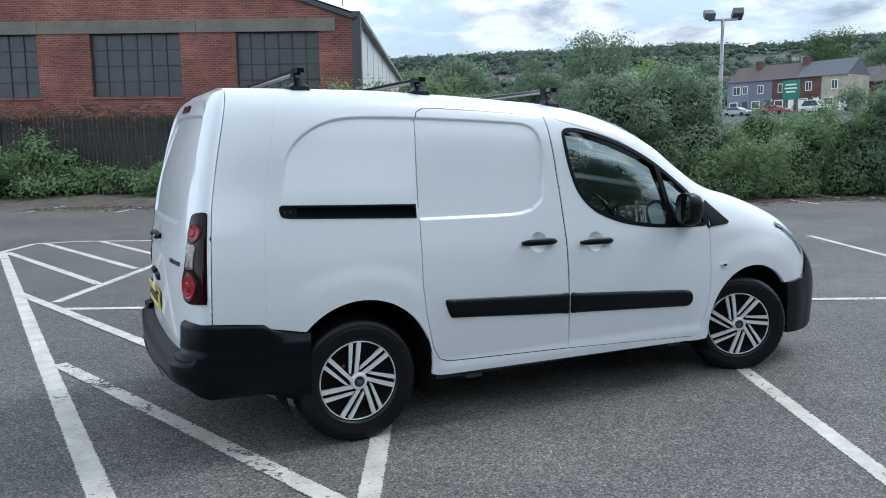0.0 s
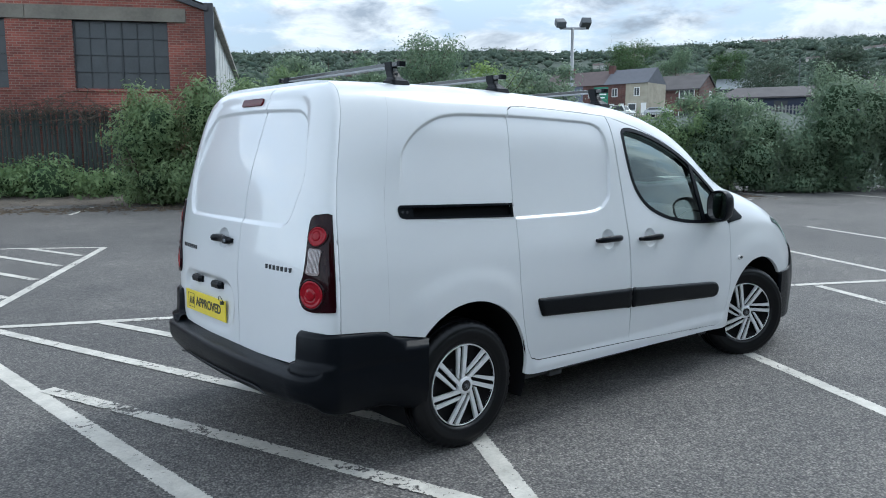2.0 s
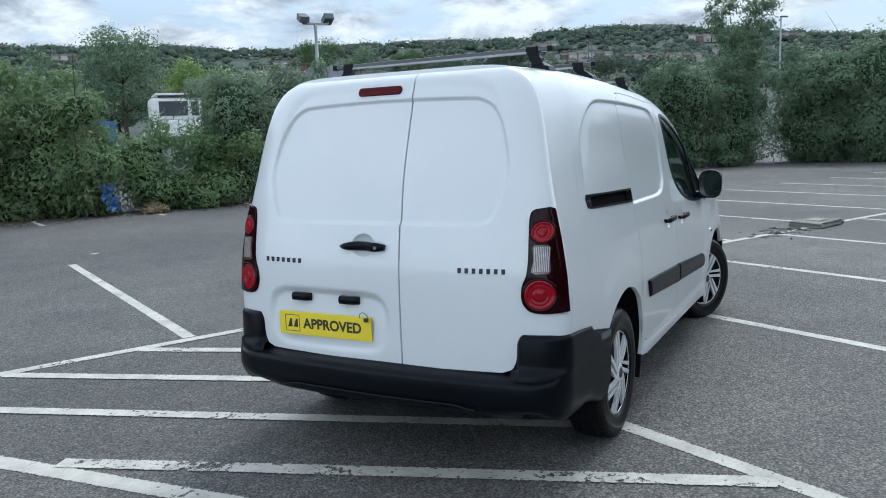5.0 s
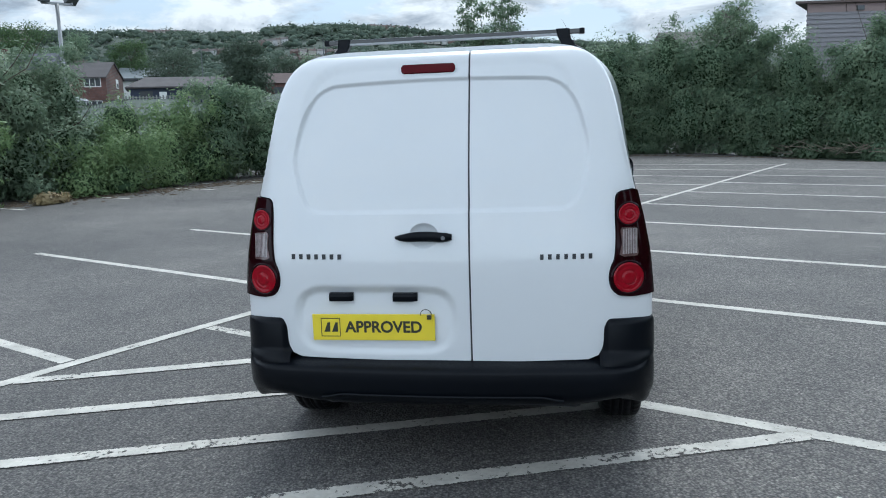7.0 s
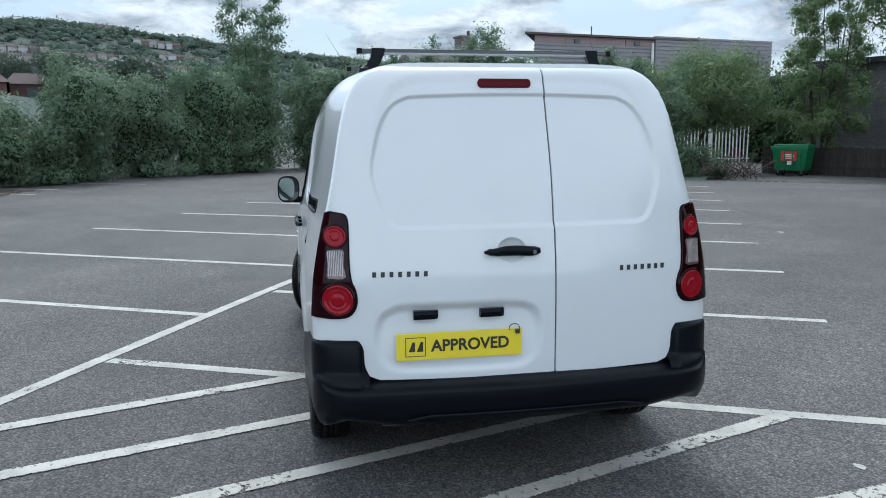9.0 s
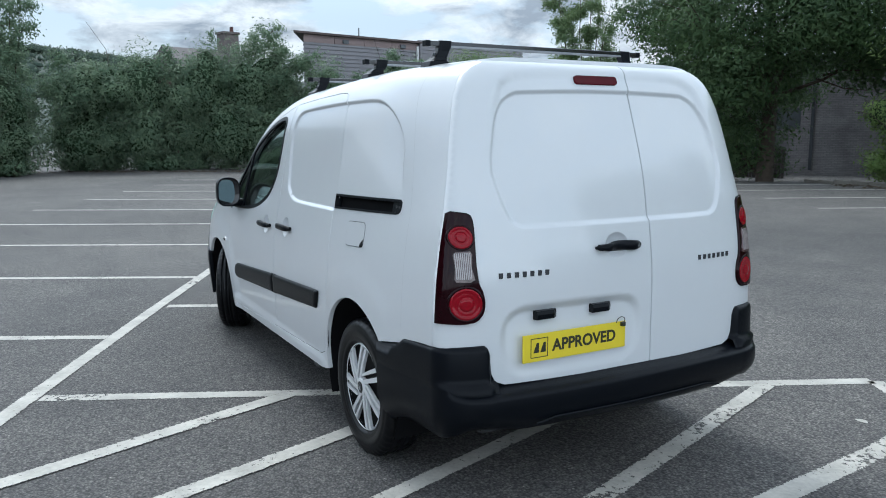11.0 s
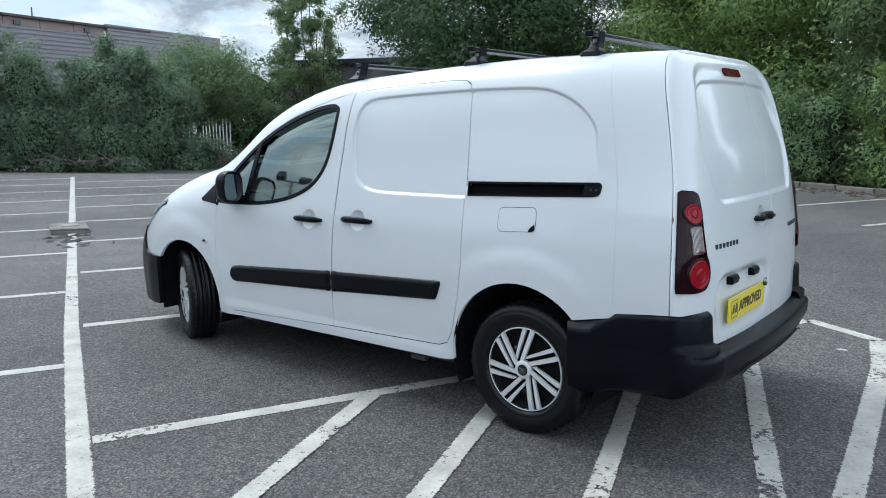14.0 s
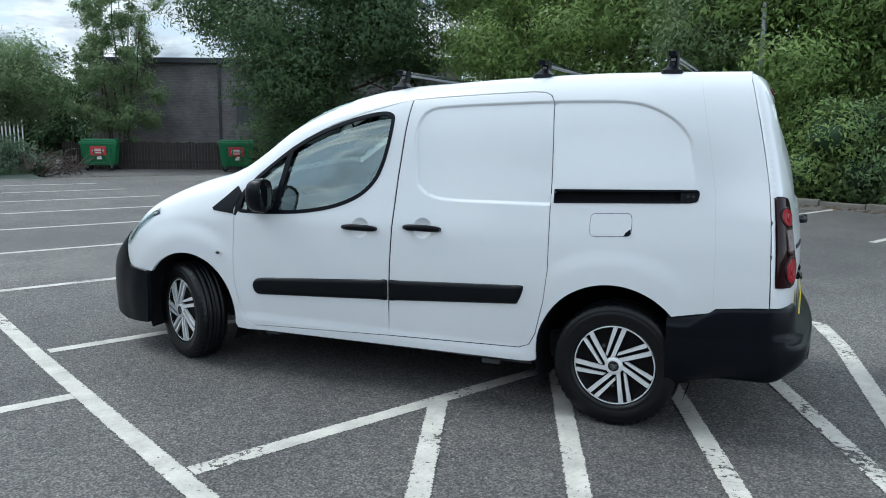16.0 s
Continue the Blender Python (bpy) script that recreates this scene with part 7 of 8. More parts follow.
# ---------- the valley side beyond ----------
RIDGE = spline([-30, -12, -2, 2, 8, 15, 18, 24, 32, 38, 42, 47, 55, 63, 72, 90, 120], [60, 96, 116, 124, 143, 156, 157, 147, 149, 143, 142, 148, 146, 142, 132, 120, 102])
RISE = spline([26, 40, 55, 100, 140, 200, 600, 900, 1290, 1560, 2700], [0, .007, .013, .031, .049, .07, .25, .54, 1.0, 1.03, .9])


def hill_z(x, y):
    r, a = math.hypot(x, y), math.degrees(math.atan2(y, x))
    near = float(step01(4, 24, a) * (1 - step01(66, 80, a)))
    k = float(RISE(r)) * (near if r < 60 else near + (1 - near) * float(step01(60, 160, r)))
    return float(RIDGE(a)) * k - .25


def build_hillside():
    rad = [24, 28, 33, 40, 48, 58, 70, 85, 100, 120, 140, 165, 200, 260, 340, 450, 600, 720, 850, 990, 1140, 1290, 1440, 1680, 2100, 2700]
    az = np.arange(-32, 122, 2.5)
    vs = []
    for r in rad:
        for a in az:
            x, y = r * math.cos(math.radians(a)), r * math.sin(math.radians(a))
            vs.append((x, y, hill_z(x, y) + (.9 * math.sin(a * .7) * math.sin(r * .05) if r > 110 else 0)))
    n = len(az)
    fs = [(j * n + i, j * n + i + 1, (j + 1) * n + i + 1, (j + 1) * n + i) for j in range(len(rad) - 1) for i in range(n - 1)]
    m = mat("distant_field_green", (.036, .054, .042), rough=.95, color2=(.056, .074, .054), scale=.02)
    tagged(link_mesh("hillside", vs, fs, m, smooth=True), label="far green valley side rising to a wooded ridge", category="hill", kind="structure")


build_hillside()


def build_far_woods():
    """Woods on the valley side, too many trees to count."""
    rs = np.random.RandomState(77)
    def wood(r0, r1, a0, a1, count, lo, hi):
        blobs = []
        for _ in range(count):
            r, a = math.sqrt(rs.uniform(r0 ** 2, r1 ** 2)), rs.uniform(a0, a1)
            if (r < 200 and 32 < a < 48) or (r < 215 and 14 < a < 34) or math.sin(a * .9 + r * .011) * math.sin(r * .016 + a * .31) > .72:
                continue
            x, y = r * math.cos(radians(a)), r * math.sin(radians(a))
            h = rs.uniform(lo, hi)
            blobs.append(((x, y, hill_z(x, y) + h * .45), (h * rs.uniform(.45, 1.2), h * rs.uniform(.45, 1.2), h * rs.uniform(.4, .62))))
        return blobs
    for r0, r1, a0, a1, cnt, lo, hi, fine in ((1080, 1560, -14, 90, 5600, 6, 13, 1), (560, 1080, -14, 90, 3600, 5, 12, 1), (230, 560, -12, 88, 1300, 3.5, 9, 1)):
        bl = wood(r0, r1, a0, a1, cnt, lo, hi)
        tagged(clump_mesh("far_wood", bl, cnt, M_FARCLUMP, .68, None, fine), label="far woods on the valley side, haze tinted into their colour", category="woods")
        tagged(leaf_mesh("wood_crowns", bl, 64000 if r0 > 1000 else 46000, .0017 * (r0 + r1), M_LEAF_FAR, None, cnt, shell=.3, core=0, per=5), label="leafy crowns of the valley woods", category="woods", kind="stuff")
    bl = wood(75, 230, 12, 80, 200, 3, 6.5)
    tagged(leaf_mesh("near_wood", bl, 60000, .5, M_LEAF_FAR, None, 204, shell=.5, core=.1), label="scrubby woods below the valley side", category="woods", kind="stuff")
    # added filler cores, coloured dark for the shade between the crowns
    tagged(clump_mesh("wood_shade_core", bl, 5, M_CORE, .5), label="dark filler cores standing for shade within the woods", category="woods")


build_far_woods()


def build_far_houses():
    rs = random.Random(9)
    mats = [mat("far_render_cream", (.40, .38, .35), rough=.9), mat("far_brick_red", (.16, .105, .095), rough=.9), mat("far_white_wall", (.46, .46, .46), rough=.9)]
    roofs = [M_SLATE, mat("far_red_tile", (.10, .075, .07), rough=.85)]
    protos = []
    for k in range(4):
        h = thing("hillside_house", "small pitched-roof house far up the valley side", "house", "houses on the valley side")
        w = part("wall", box_bm((-4, -3, -2), (4, 3, 4.6)), mats[k % 3], h)
        v = [(-4.3, -3.3, 4.5), (4.3, -3.3, 4.5), (4.3, 3.3, 4.5), (-4.3, 3.3, 4.5), (-4.3, 0, 7), (4.3, 0, 7)]
        link_mesh("roof", v, [(0, 1, 5, 4), (2, 3, 4, 5), (0, 4, 3), (1, 2, 5), (0, 3, 2, 1)], roofs[k % 2], h)
        part("chimney", box_bm((2.9, -.45, 6.0), (3.7, .45, 8.2)), mats[1], h)
        protos.append(h)
    spots = []
    for i in range(38):
        a, r, t = rs.uniform(4, 74), rs.uniform(620, 1270), rs.uniform(-14, 14)
        for j in range(rs.randint(3, 6)):
            spots.append((a + math.degrees((j - 2) * 9.2 / r), r + rs.uniform(-1.5, 1.5) + j * math.tan(radians(t)) * 9, t))
    for i, (a, r, t) in enumerate(spots):
        x, y = r * math.cos(radians(a)), r * math.sin(radians(a))
        m = Matrix.Translation((x, y, hill_z(x, y) + 3.0)) @ pose(0, 0, 0, 0, 0, a - 90 + t)
        if i < 4:
            protos[i].matrix_basis = m
        else:
            copy_thing(protos[i % 4], m)


build_far_houses()


def build_terrace():
    """Two-storey terraced houses across the road, in painted and bare brick."""
    a, b = Vector((106.8, 99.5, 0)), Vector((110.7, 78.6, 0))
    d = b - a
    L = d.length / 5
    z0, H = 7.2, 5.3
    turn = math.degrees(math.atan2(d.y, d.x))
    blue = mat("blue_grey_render", (.19, .205, .265), rough=.85, var=.15)
    blue2 = mat("blue_grey_render_dark", (.16, .175, .235), rough=.85, var=.15)
    cream = mat("stained_cream_render", (.42, .38, .30), rough=.9, var=.35, scale=.8)
    roofs = [mat("brown_tile_roof", (.10, .075, .075), rough=.8, var=.2, scale=1.2), mat("blue_slate_roof", (.10, .105, .125), rough=.7, var=.2, scale=1.2)]
    for k, m in enumerate((blue, blue2, M_DARKBRICK, M_DARKBRICK, cream)):
        h = thing("terraced_house", ["blue-grey rendered terraced house with white windows", "blue-grey rendered terraced house with chimney", "dark brick terraced house with white windows", "dark brick terraced house with a white door", "stained cream rendered end terraced house"][k], "house", "terraced houses", Matrix.Translation(a + d.normalized() * L * k + Vector((0, 0, z0))) @ pose(0, 0, 0, 0, 0, turn))
        part("wall", box_bm((.01, 0, -2), (L - .01, 7, H)), m, h)
        v = [(0, -.3, H - .1), (L, -.3, H - .1), (L, 7.3, H - .1), (0, 7.3, H - .1), (0, 3.5, H + 2.7), (L, 3.5, H + 2.7)]
        rf = link_mesh("roof", v, [(0, 1, 5, 4), (2, 3, 4, 5), (0, 4, 3), (1, 2, 5), (0, 3, 2, 1)], roofs[k > 2], h)
        if k in (1, 3):
            part("chimney", box_bm((-.5, 2.6, H + .9), (.5, 3.6, H + 3.5), .02), M_DARKBRICK, rf)
        for x, z, w, hh in ((1.1, 3.0, 1.5, 1.5), (3.0, 3.1, .95, 1.4)) if k in (0, 2) else ((1.6, 3.0, 1.1, 1.5),):
            wd = part("window", box_bm((x, -.06, z), (x + w, .02, z + hh)), M_WHITE, h)
            part("pane", box_bm((x + .12, -.08, z + .12), (x + w / 2 - .05, -.05, z + hh - .12)), M_PANE, wd)
            part("pane", box_bm((x + w / 2 + .05, -.08, z + .12), (x + w - .12, -.05, z + hh - .12)), M_PANE, wd)
        wd = part("window", box_bm((.5, -.06, .5), (2.1, .02, 1.8)), M_WHITE, h)
        part("pane", box_bm((.65, -.08, .65), (1.95, -.05, 1.65)), M_PANE, wd)
        part("door", box_bm((3.0, -.06, -.3), (3.95, .03, 1.8)), M_WHITE if k > 1 else M_PANE, h)
    # road sign, rail and parked vehicles before the houses
    sg = thing("road_sign", "green direction sign on two posts beside the road", "road sign", m=Matrix.Translation((92.5, 74.0, 5.6)) @ pose(0, 0, 0, 0, 0, turn + 8))
    part("panel", box_bm((-1.15, -.05, 2.2), (1.15, .05, 4.9), .02), mat("sign_green", (.01, .17, .10), rough=.4), sg)
    for z, w in ((4.3, 1.5), (3.8, 1.7), (3.3, 1.3)):
        part("sign_bar", box_bm((-w / 2, -.075, z - .10), (w / 2, -.05, z + .10)), M_WHITE, sg)
    for x in (-.8, .8):
        part("post", box_bm((x - .07, .05, -1.5), (x + .07, .18, 4.7)), M_BAR, sg)
    rl = thing("road_railing", "dark steel pedestrian railing along the road", "railing", m=Matrix.Translation((93.0, 82.0, 5.2)) @ pose(0, 0, 0, 0, 0, turn))
    for z in (.3, 1.25):
        part("rail", box_bm((0, -.03, z), (24, .03, z + .06)), M_DARKSTEEL, rl)
    for i in range(60):
        part("bar", box_bm((.4 * i, -.02, .3), (.4 * i + .05, .02, 1.25)), M_DARKSTEEL, rl)
    part("wall", box_bm((-8, .3, -1.2), (26, .7, .25)), M_CONCRETE, rl)


build_terrace()


def build_car(at, turn, paint, label, tall=False):
    """A parked road vehicle seen from far off, with its glass, lamps and wheels."""
    c = thing("parked_van" if tall else "parked_car", label, "van" if tall else "car", "vehicles parked by the road", Matrix.Translation(at) @ pose(0, 0, 0, 0, 0, turn))
    h = 1.95 if tall else 1.45
    prof = [(-2.1, .35), (2.1, .35), (2.15, .75), (2.0, .95), (1.2, 1.02), (.6, h - .05), (-1.2 if not tall else -2.0, h), (-1.9, 1.0 if not tall else h - .1), (-2.12, .85)]
    bm = bmesh.new()
    A = [bm.verts.new((x, -.86, z)) for x, z in prof]
    B = [bm.verts.new((x, .86, z)) for x, z in prof]
    bm.faces.new(A)
    bm.faces.new(B[::-1])
    for i in range(len(prof)):
        j = (i + 1) % len(prof)
        bm.faces.new((A[i], B[i], B[j], A[j]))
    bmesh.ops.bevel(bm, geom=bm.edges[:], offset=.06, segments=2, affect="EDGES")
    part("body", bm, paint, c)
    for s in (-1, 1):
        y = s * .87
        link_mesh("side_glass", [(1.0, y, 1.04), (.55, y, h - .15), (-1.1, y, h - .12), (-1.6, y, 1.04)], [(0, 1, 2, 3)], M_PANE, c)
        for x in (-1.3, 1.35):
            part("wheel", tube(bmesh.new(), (x, s * .70, .32), (x, s * .89, .32), .32, seg=18), M_TYRE, c)
    link_mesh("windscreen", [(1.17, -.7, 1.06), (1.17, .7, 1.06), (.66, .62, h - .12), (.66, -.62, h - .12)], [(0, 1, 2, 3)], M_PANE, c)


M_REDPAINT = mat("dull_red_paint", (.30, .04, .04), rough=.35, coat=.5)
M_SILVERPAINT = mat("silver_car_paint", (.42, .43, .45), rough=.35, metal=.3, coat=.5)
for i, (k, paint, lab, tall) in enumerate([(0, M_SILVERPAINT, "silver car parked by the terraced houses", False), (1, M_REDPAINT, "red car parked behind the railing", False), (2, M_WHITE, "white van parked by the terraced houses", True), (3, M_SILVERPAINT, "silver car parked by the road railing", False)]):
    p = Vector((96.0, 87.0, 0)).lerp(Vector((99.5, 67.0, 0)), k / 3.2)
    build_car((p.x, p.y, 6.0), -80, paint, lab, tall)
build_car((40.6, -28.6, -fall(40.6, -28.6)), 50, M_REDPAINT, "red van parked behind the white palisade", True)


def build_lorry():
    """The white lorry body that shows over the brambles."""
    m = Matrix.Translation((26.0, 29.5, 1.2)) @ pose(0, 0, 0, 0, 0, -38)
    l = thing("lorry", "old white lorry with an open tilted cab roof behind bushes", "lorry", m=m)
    bm = bmesh.new()
    add_box(bm, (-1.25, -1.0, .9), (1.25, 1.2, 1.75), bevel=.12)
    part("cab_base", bm, M_WHITE, l)
    bm = bmesh.new()
    add_box(bm, (-1.25, -.9, 1.75), (1.25, 1.2, 2.85), bevel=.16)
    cab = part("cab", bm, M_WHITE, l)
    part("windscreen", box_bm((-.85, -.93, 1.95), (.55, -.86, 2.68), .02), M_PANE, cab)
    part("side_window", box_bm((.72, -.93, 1.95), (1.08, -.86, 2.65), .02), M_PANE, cab)
    part("roof_panel", box_bm((-1.0, -1.0, 2.98), (1.35, 1.5, 3.08), .03), M_WHITE, l)
    for x in (-.8, 1.1):
        part("strut", box_bm((x - .05, -.7, 2.8), (x + .05, -.6, 3.0)), M_BAR, l)
    part("bumper", box_bm((-1.3, -1.12, .55), (1.3, -.9, .9), .04), M_BAR, l)
    for x in (-1.0, 1.0):
        part("wheel", tube(bmesh.new(), (x - .15, .1, .45), (x + .15, .1, .45), .45, seg=18), M_TYRE, l)
    bg_ = thing("crate_stack", "stack of blue and brown crates beside the lorry", "crates", m=Matrix.Translation((23.6, 32.0, 1.1)))
    part("crate", box_bm((-.4, -.5, .6), (.3, .5, 1.9), .02), mat("blue_crate", (.05, .14, .30), rough=.5), bg_)
    part("crate", box_bm((-2.6, -.5, 0), (-.6, .6, 1.6), .02), M_TIMBER, bg_)


build_lorry()


def build_mid_trees():
    g = "trees between the car park and the hill"
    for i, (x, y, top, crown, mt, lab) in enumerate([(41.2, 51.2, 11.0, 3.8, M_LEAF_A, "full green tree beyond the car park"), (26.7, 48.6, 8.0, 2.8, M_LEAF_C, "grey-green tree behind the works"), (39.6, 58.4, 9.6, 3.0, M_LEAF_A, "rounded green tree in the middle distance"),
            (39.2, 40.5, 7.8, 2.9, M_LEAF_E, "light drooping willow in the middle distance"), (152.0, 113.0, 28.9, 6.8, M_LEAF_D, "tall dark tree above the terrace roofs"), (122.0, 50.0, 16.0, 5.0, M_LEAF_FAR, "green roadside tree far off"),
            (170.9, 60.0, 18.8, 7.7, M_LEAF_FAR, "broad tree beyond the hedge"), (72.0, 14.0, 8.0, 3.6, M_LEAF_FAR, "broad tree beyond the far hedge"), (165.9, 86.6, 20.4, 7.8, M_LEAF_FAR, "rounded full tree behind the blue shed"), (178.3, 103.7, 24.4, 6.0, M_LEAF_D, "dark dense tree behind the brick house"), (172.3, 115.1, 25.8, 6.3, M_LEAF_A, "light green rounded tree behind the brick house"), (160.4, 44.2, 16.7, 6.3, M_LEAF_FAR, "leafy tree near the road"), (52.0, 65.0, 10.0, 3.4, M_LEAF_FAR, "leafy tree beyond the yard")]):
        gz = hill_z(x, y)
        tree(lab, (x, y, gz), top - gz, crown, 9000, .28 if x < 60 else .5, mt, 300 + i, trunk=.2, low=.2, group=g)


build_mid_trees()


def build_valley_yard():
    """The brick house, sheds and poles below the verge, seen over the low brambles."""
    g = "buildings beyond the brambles"
    K = 1.95    # sizes and places of the yard, as a factor
    blue = mat("navy_shed_boards", (.014, .024, .056), rough=.6, var=.3, scale=1.2)
    brown = mat("brown_roof_tile", (.078, .070, .072), rough=.8, var=.35, scale=1.1, bump=.4, bscale=3, bdist=.03)
    grey = mat("pale_sheet_roof", (.20, .225, .24), rough=.6, var=.2, scale=1.5)
    rust = mat("rust_red_tile", (.095, .064, .060), rough=.85, var=.3, scale=1.0, bump=.4, bscale=3, bdist=.03)

    def far(x, y):
        return -3.87 + (x + 3.87) * K, -.6 + (y + .6) * K

    def site(x, y, turn):
        x, y = far(x, y)
        z = hill_z(x, y)
        return Matrix.Translation((x, y, z)) @ pose(0, 0, 0, 0, 0, turn) @ Matrix.Scale(K, 4), (z - 1.5) / K + 1.5

    # house: local x along its front, the yard on +y
    m, z = site(71.1, 45.3, 105)
    h = thing("brick_house", "red brick house with white windows and brown roof", "house", g, m)
    e, r = 7.6 - z, 9.15 - z
    part("wall", box_bm((0, -6, -.6), (9, 0, e)), M_DARKBRICK_WARM, h)
    link_mesh("gable", [(0, 0, e), (0, -6, e), (0, -3, r), (9, 0, e), (9, -6, e), (9, -3, r)], [(0, 1, 2), (5, 4, 3), (0, 2, 5, 3), (1, 4, 5, 2), (0, 3, 4, 1)], M_DARKBRICK_WARM, h)
    v = [(-.15, .3, e - .12), (9.2, .3, e - .12), (9.2, -3, r + .05), (-.15, -3, r + .05), (9.2, -6.3, e - .12), (-.15, -6.3, e - .12)]
    v += [(a, b, c + .12) for a, b, c in v]
    link_mesh("roof", v, [(6, 7, 8, 9), (9, 8, 10, 11), (0, 3, 2, 1), (3, 5, 4, 2), (0, 1, 7, 6), (5, 11, 10, 4), (0, 6, 9, 3), (3, 9, 11, 5), (1, 2, 8, 7), (2, 4, 10, 8)], brown, h)
    for x0, zz in ((.5, 6.6), (4.6, 6.6), (.5, 4.3), (4.6, 4.3)):
        w = part("window", box_bm((x0, -.04, zz - z), (x0 + 1.7, .03, zz + .95 - z)), M_WHITE, h)
        for q in range(3):
            part("pane", box_bm((x0 + .08 + .53 * q, .025, zz + .09 - z), (x0 + .52 + .53 * q, .045, zz + .86 - z)), M_PANE, w)
    for zz in (6.6, 4.9):
        w = part("window", box_bm((-.04, -4.2, zz - z), (.03, -3.4, zz + .95 - z)), M_WHITE, h)
        part("pane", box_bm((-.055, -4.1, zz + .1 - z), (-.035, -3.5, zz + .5 - z)), M_PANE, w)
    # long dark blue shed with a hipped roof, local x along its front
    m, z = site(66.8, 40.8, -62)
    h = thing("blue_shed", "long dark blue shed with hipped brown roof", "shed", g, m)
    e, r, L, D = 6.2 - z, 7.3 - z, 12.0, 6.0
    part("wall", box_bm((.45, .45, -.8), (L - .45, D - .45, e)), blue, h)
    v = [(0, 0, e), (L, 0, e), (L, D, e), (0, D, e), (1.9, D / 2, r), (L - 1.9, D / 2, r)]
    v += [(a, b, e - .14) for a, b, c in v[:4]]
    link_mesh("roof", v, [(0, 1, 5, 4), (1, 2, 5), (2, 3, 4, 5), (3, 0, 4), (6, 7, 1, 0), (7, 8, 2, 1), (8, 9, 3, 2), (9, 6, 0, 3), (9, 8, 7, 6)], brown, h)
    for x0, x1, z0, z1, mt, nm in ((1.3, 2.5, -.2, e - .4, M_DARKSTEEL, "door"), (3.1, 3.8, .2, e - .5, M_WHITE, "shutter"), (5.4, 6.6, -.2, e - .4, M_DARKSTEEL, "door"), (8.2, 9.4, .4, e - .45, M_PANE, "window")):
        part(nm, box_bm((x0, .38, z0), (x1, .46, z1)), mt, h)
    # sheeted building behind
    m, z = site(86.6, 49.6, -62)
    h = thing("sheeted_building", "grey building with a pale sheeted roof", "shed", g, m)
    e, r = 8.55 - z, 9.95 - z
    part("wall", box_bm((-2.6, 0, -.8), (2.4, 6, e)), M_WHITE, h)
    v = [(-2.9, -.3, e - .1), (2.7, -.3, e - .1), (2.7, 6.3, e - .1), (-2.9, 6.3, e - .1), (-2.9, 3, r), (2.7, 3, r)]
    link_mesh("roof", v, [(0, 1, 5, 4), (2, 3, 4, 5), (0, 4, 3), (1, 2, 5), (0, 3, 2, 1)], grey, h)
    part("fascia", box_bm((-2.9, -.36, e - .45), (2.7, -.31, e - .1)), M_DARKSTEEL, h)
    # low houses with rust-red roofs
    for k, (x, y, turn, w, top) in enumerate(((76.1, 28.6, -70, 4.6, 7.7), (80.0, 25.0, -66, 4.2, 7.7))):
        m, z = site(x, y, turn)
        h = thing("low_house", "low brown brick house with rust-red roof", "house", g, m)
        e, r = top - 1.1 - z, top - z
        part("wall", box_bm((-w / 2, 0, -.6), (w / 2, 5, e)), M_DARKBRICK, h)
        v = [(-w / 2 - .3, -.3, e - .1), (w / 2 + .3, -.3, e - .1), (w / 2 + .3, 5.3, e - .1), (-w / 2 - .3, 5.3, e - .1), (-w / 2 + .7, 2.5, r), (w / 2 - .7, 2.5, r)]
        link_mesh("roof", v, [(0, 1, 5, 4), (2, 3, 4, 5), (0, 4, 3), (1, 2, 5), (0, 3, 2, 1)], rust, h)
        part("window", box_bm((-.6, -.05, e - 1.5), (.6, .02, e - .5)), M_PANE, h)
    # pale paling fence in front of the shed
    m, z = site(64.8, 40.0, -62)
    f = thing("paling_fence", "weathered pale wooden paling fence before the shed", "fence", "", m)
    for k in range(34):
        part("paling", box_bm((.3 * k, -.015, -.3), (.3 * k + .13, .015, max(.55, 4.5 - z) + .04 * math.sin(k * 2.7))), M_WEATHERED, f)
    for q in (.12, .36):
        part("rail", box_bm((0, .016, q), (10.1, .06, q + .06)), M_WEATHERED, f)
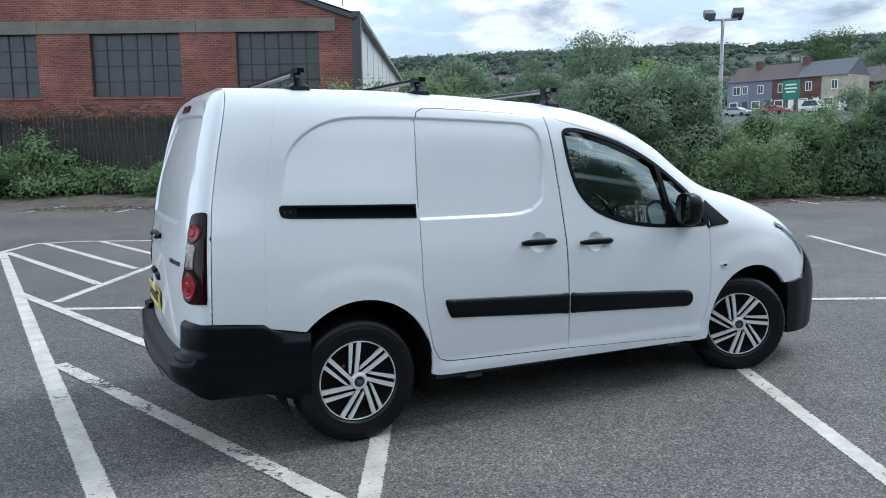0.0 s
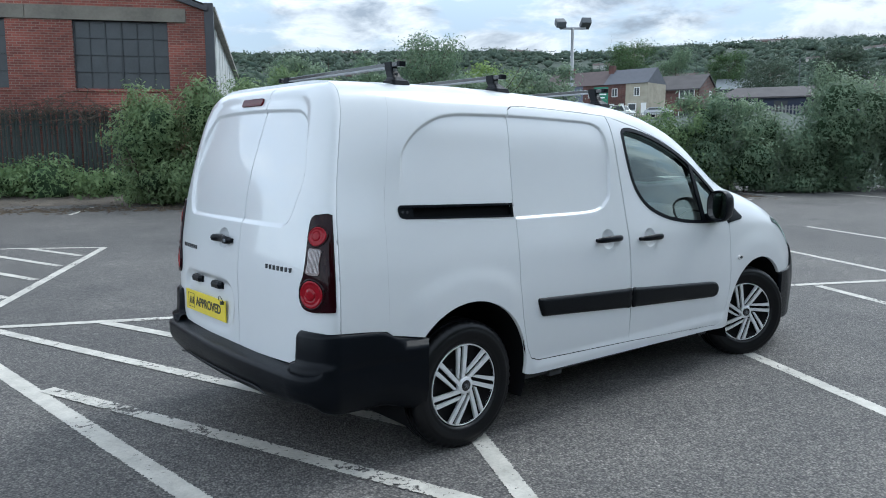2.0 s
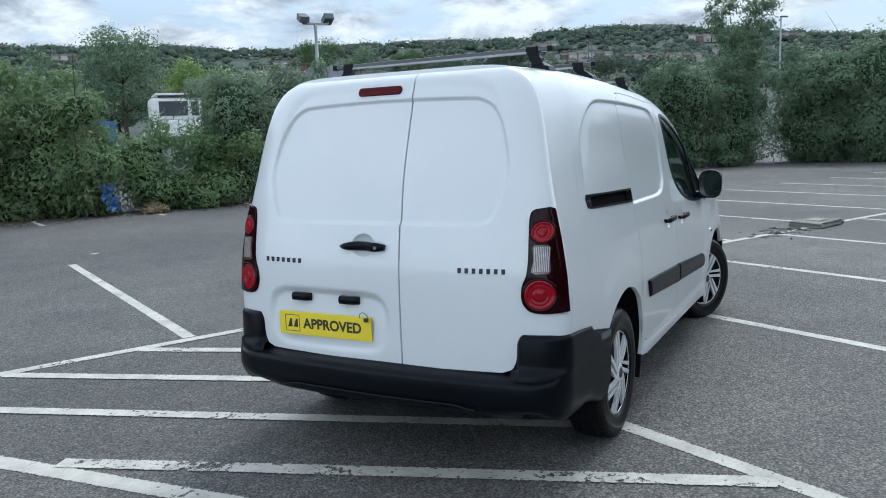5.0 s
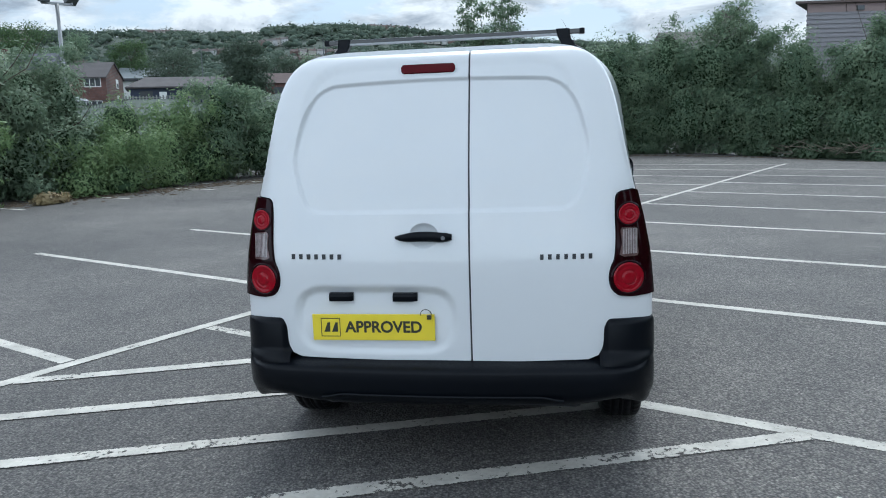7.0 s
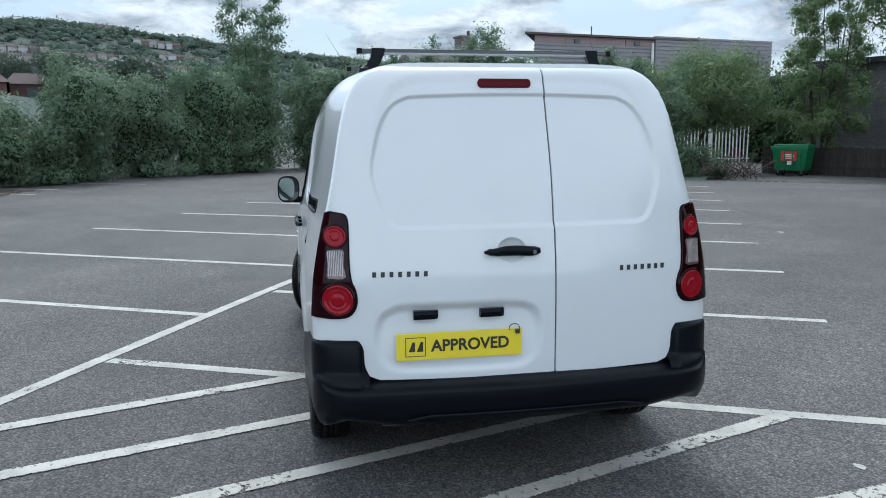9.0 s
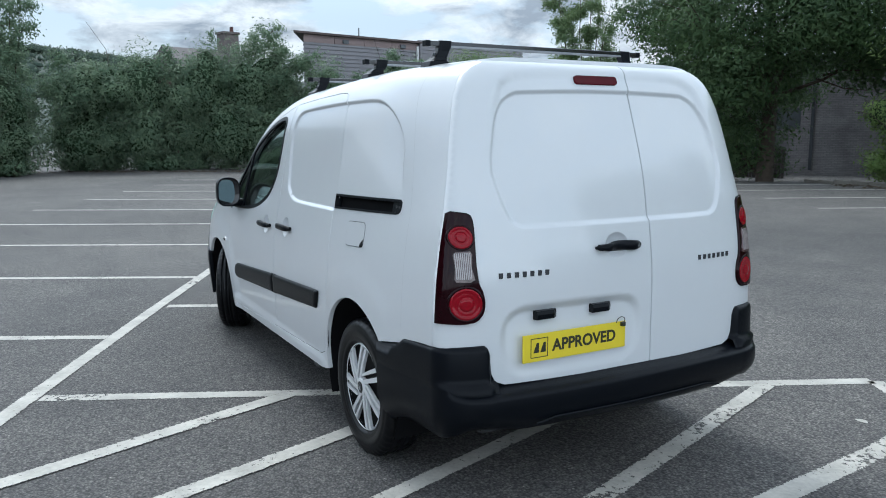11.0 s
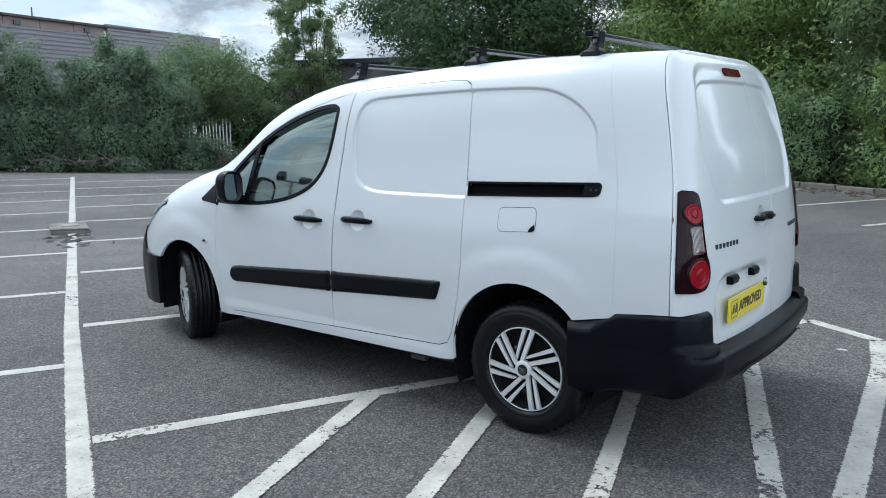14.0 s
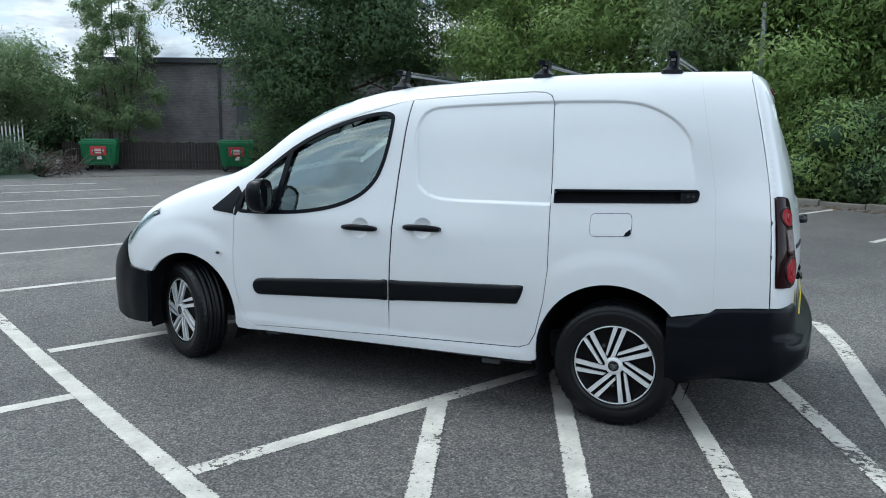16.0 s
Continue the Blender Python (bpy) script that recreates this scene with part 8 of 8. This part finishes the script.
    # slim poles
    for x, y, top in ((77.6, 37.8, 10.5), (84.3, 26.1, 11.8), (85.6, 26.1, 11.6)):
        x, y = far(x, y)
        z, top = hill_z(x, y), 1.5 + (top - 1.5) * K
        h = thing("lamp_pole", "slim grey lamp pole in the valley", "street lamp", "poles in the valley", Matrix.Translation((x, y, z)))
        part("pole", tube(bmesh.new(), (0, 0, -.3), (0, 0, top - z), .13, .08, seg=7), M_BAR, h)
        part("lamp_head", box_bm((-.1, -.35, top - z - .05), (.1, .12, top - z + .06), .02), M_BAR, h)


M_DARKBRICK_WARM = brick_mat("red_house_brick", (.165, .076, .060), (.130, .064, .054), (.16, .13, .12))
M_WEATHERED = mat("weathered_paling", (.24, .24, .23), rough=.8, var=.3, scale=5)
build_valley_yard()


def build_small_litter():
    # blue sheeting caught in the brambles
    p = lot(2.0, 12.9)
    bm = bmesh.new()
    rs = random.Random(4)
    bmesh.ops.create_grid(bm, x_segments=9, y_segments=9, size=.32)
    for v in bm.verts:
        v.co += Vector((rs.uniform(-.05, .05), rs.uniform(-.05, .05), rs.uniform(-.06, .06)))
    ob = tagged(part("plastic_sheet", bm, mat("blue_plastic_sheet", (.03, .09, .24), rough=.35, var=.4, scale=5)), label="crumpled blue plastic sheet caught in brambles", category="litter")
    ob.matrix_basis = Matrix.Translation((p.x, p.y, .45)) @ pose(0, 0, 0, 70, 10, 20)
    ob.modifiers.new("thick", "SOLIDIFY").thickness = .006
    # pale spot of paint and scraps on the asphalt
    for x, y, r in ((-.92, -1.551, .022), (3.9, 8.0, .05), (6.5, -6.2, .04), (1.2, -6.8, .03)):
        vs = [(x + r * (1 + .25 * math.sin(3 * a)) * math.cos(a) * 1.5, y + r * math.sin(a), .004) for a in np.linspace(0, 6.28, 15)[:-1]]
        vs.append((x, y, .006))
        ob = link_mesh("paper_scrap", vs, [(i, (i + 1) % 14, 14) for i in range(14)], M_LINE)
        tagged(ob, label="small pale scrap lying on asphalt", category="litter", group="scraps on the asphalt")


build_small_litter()
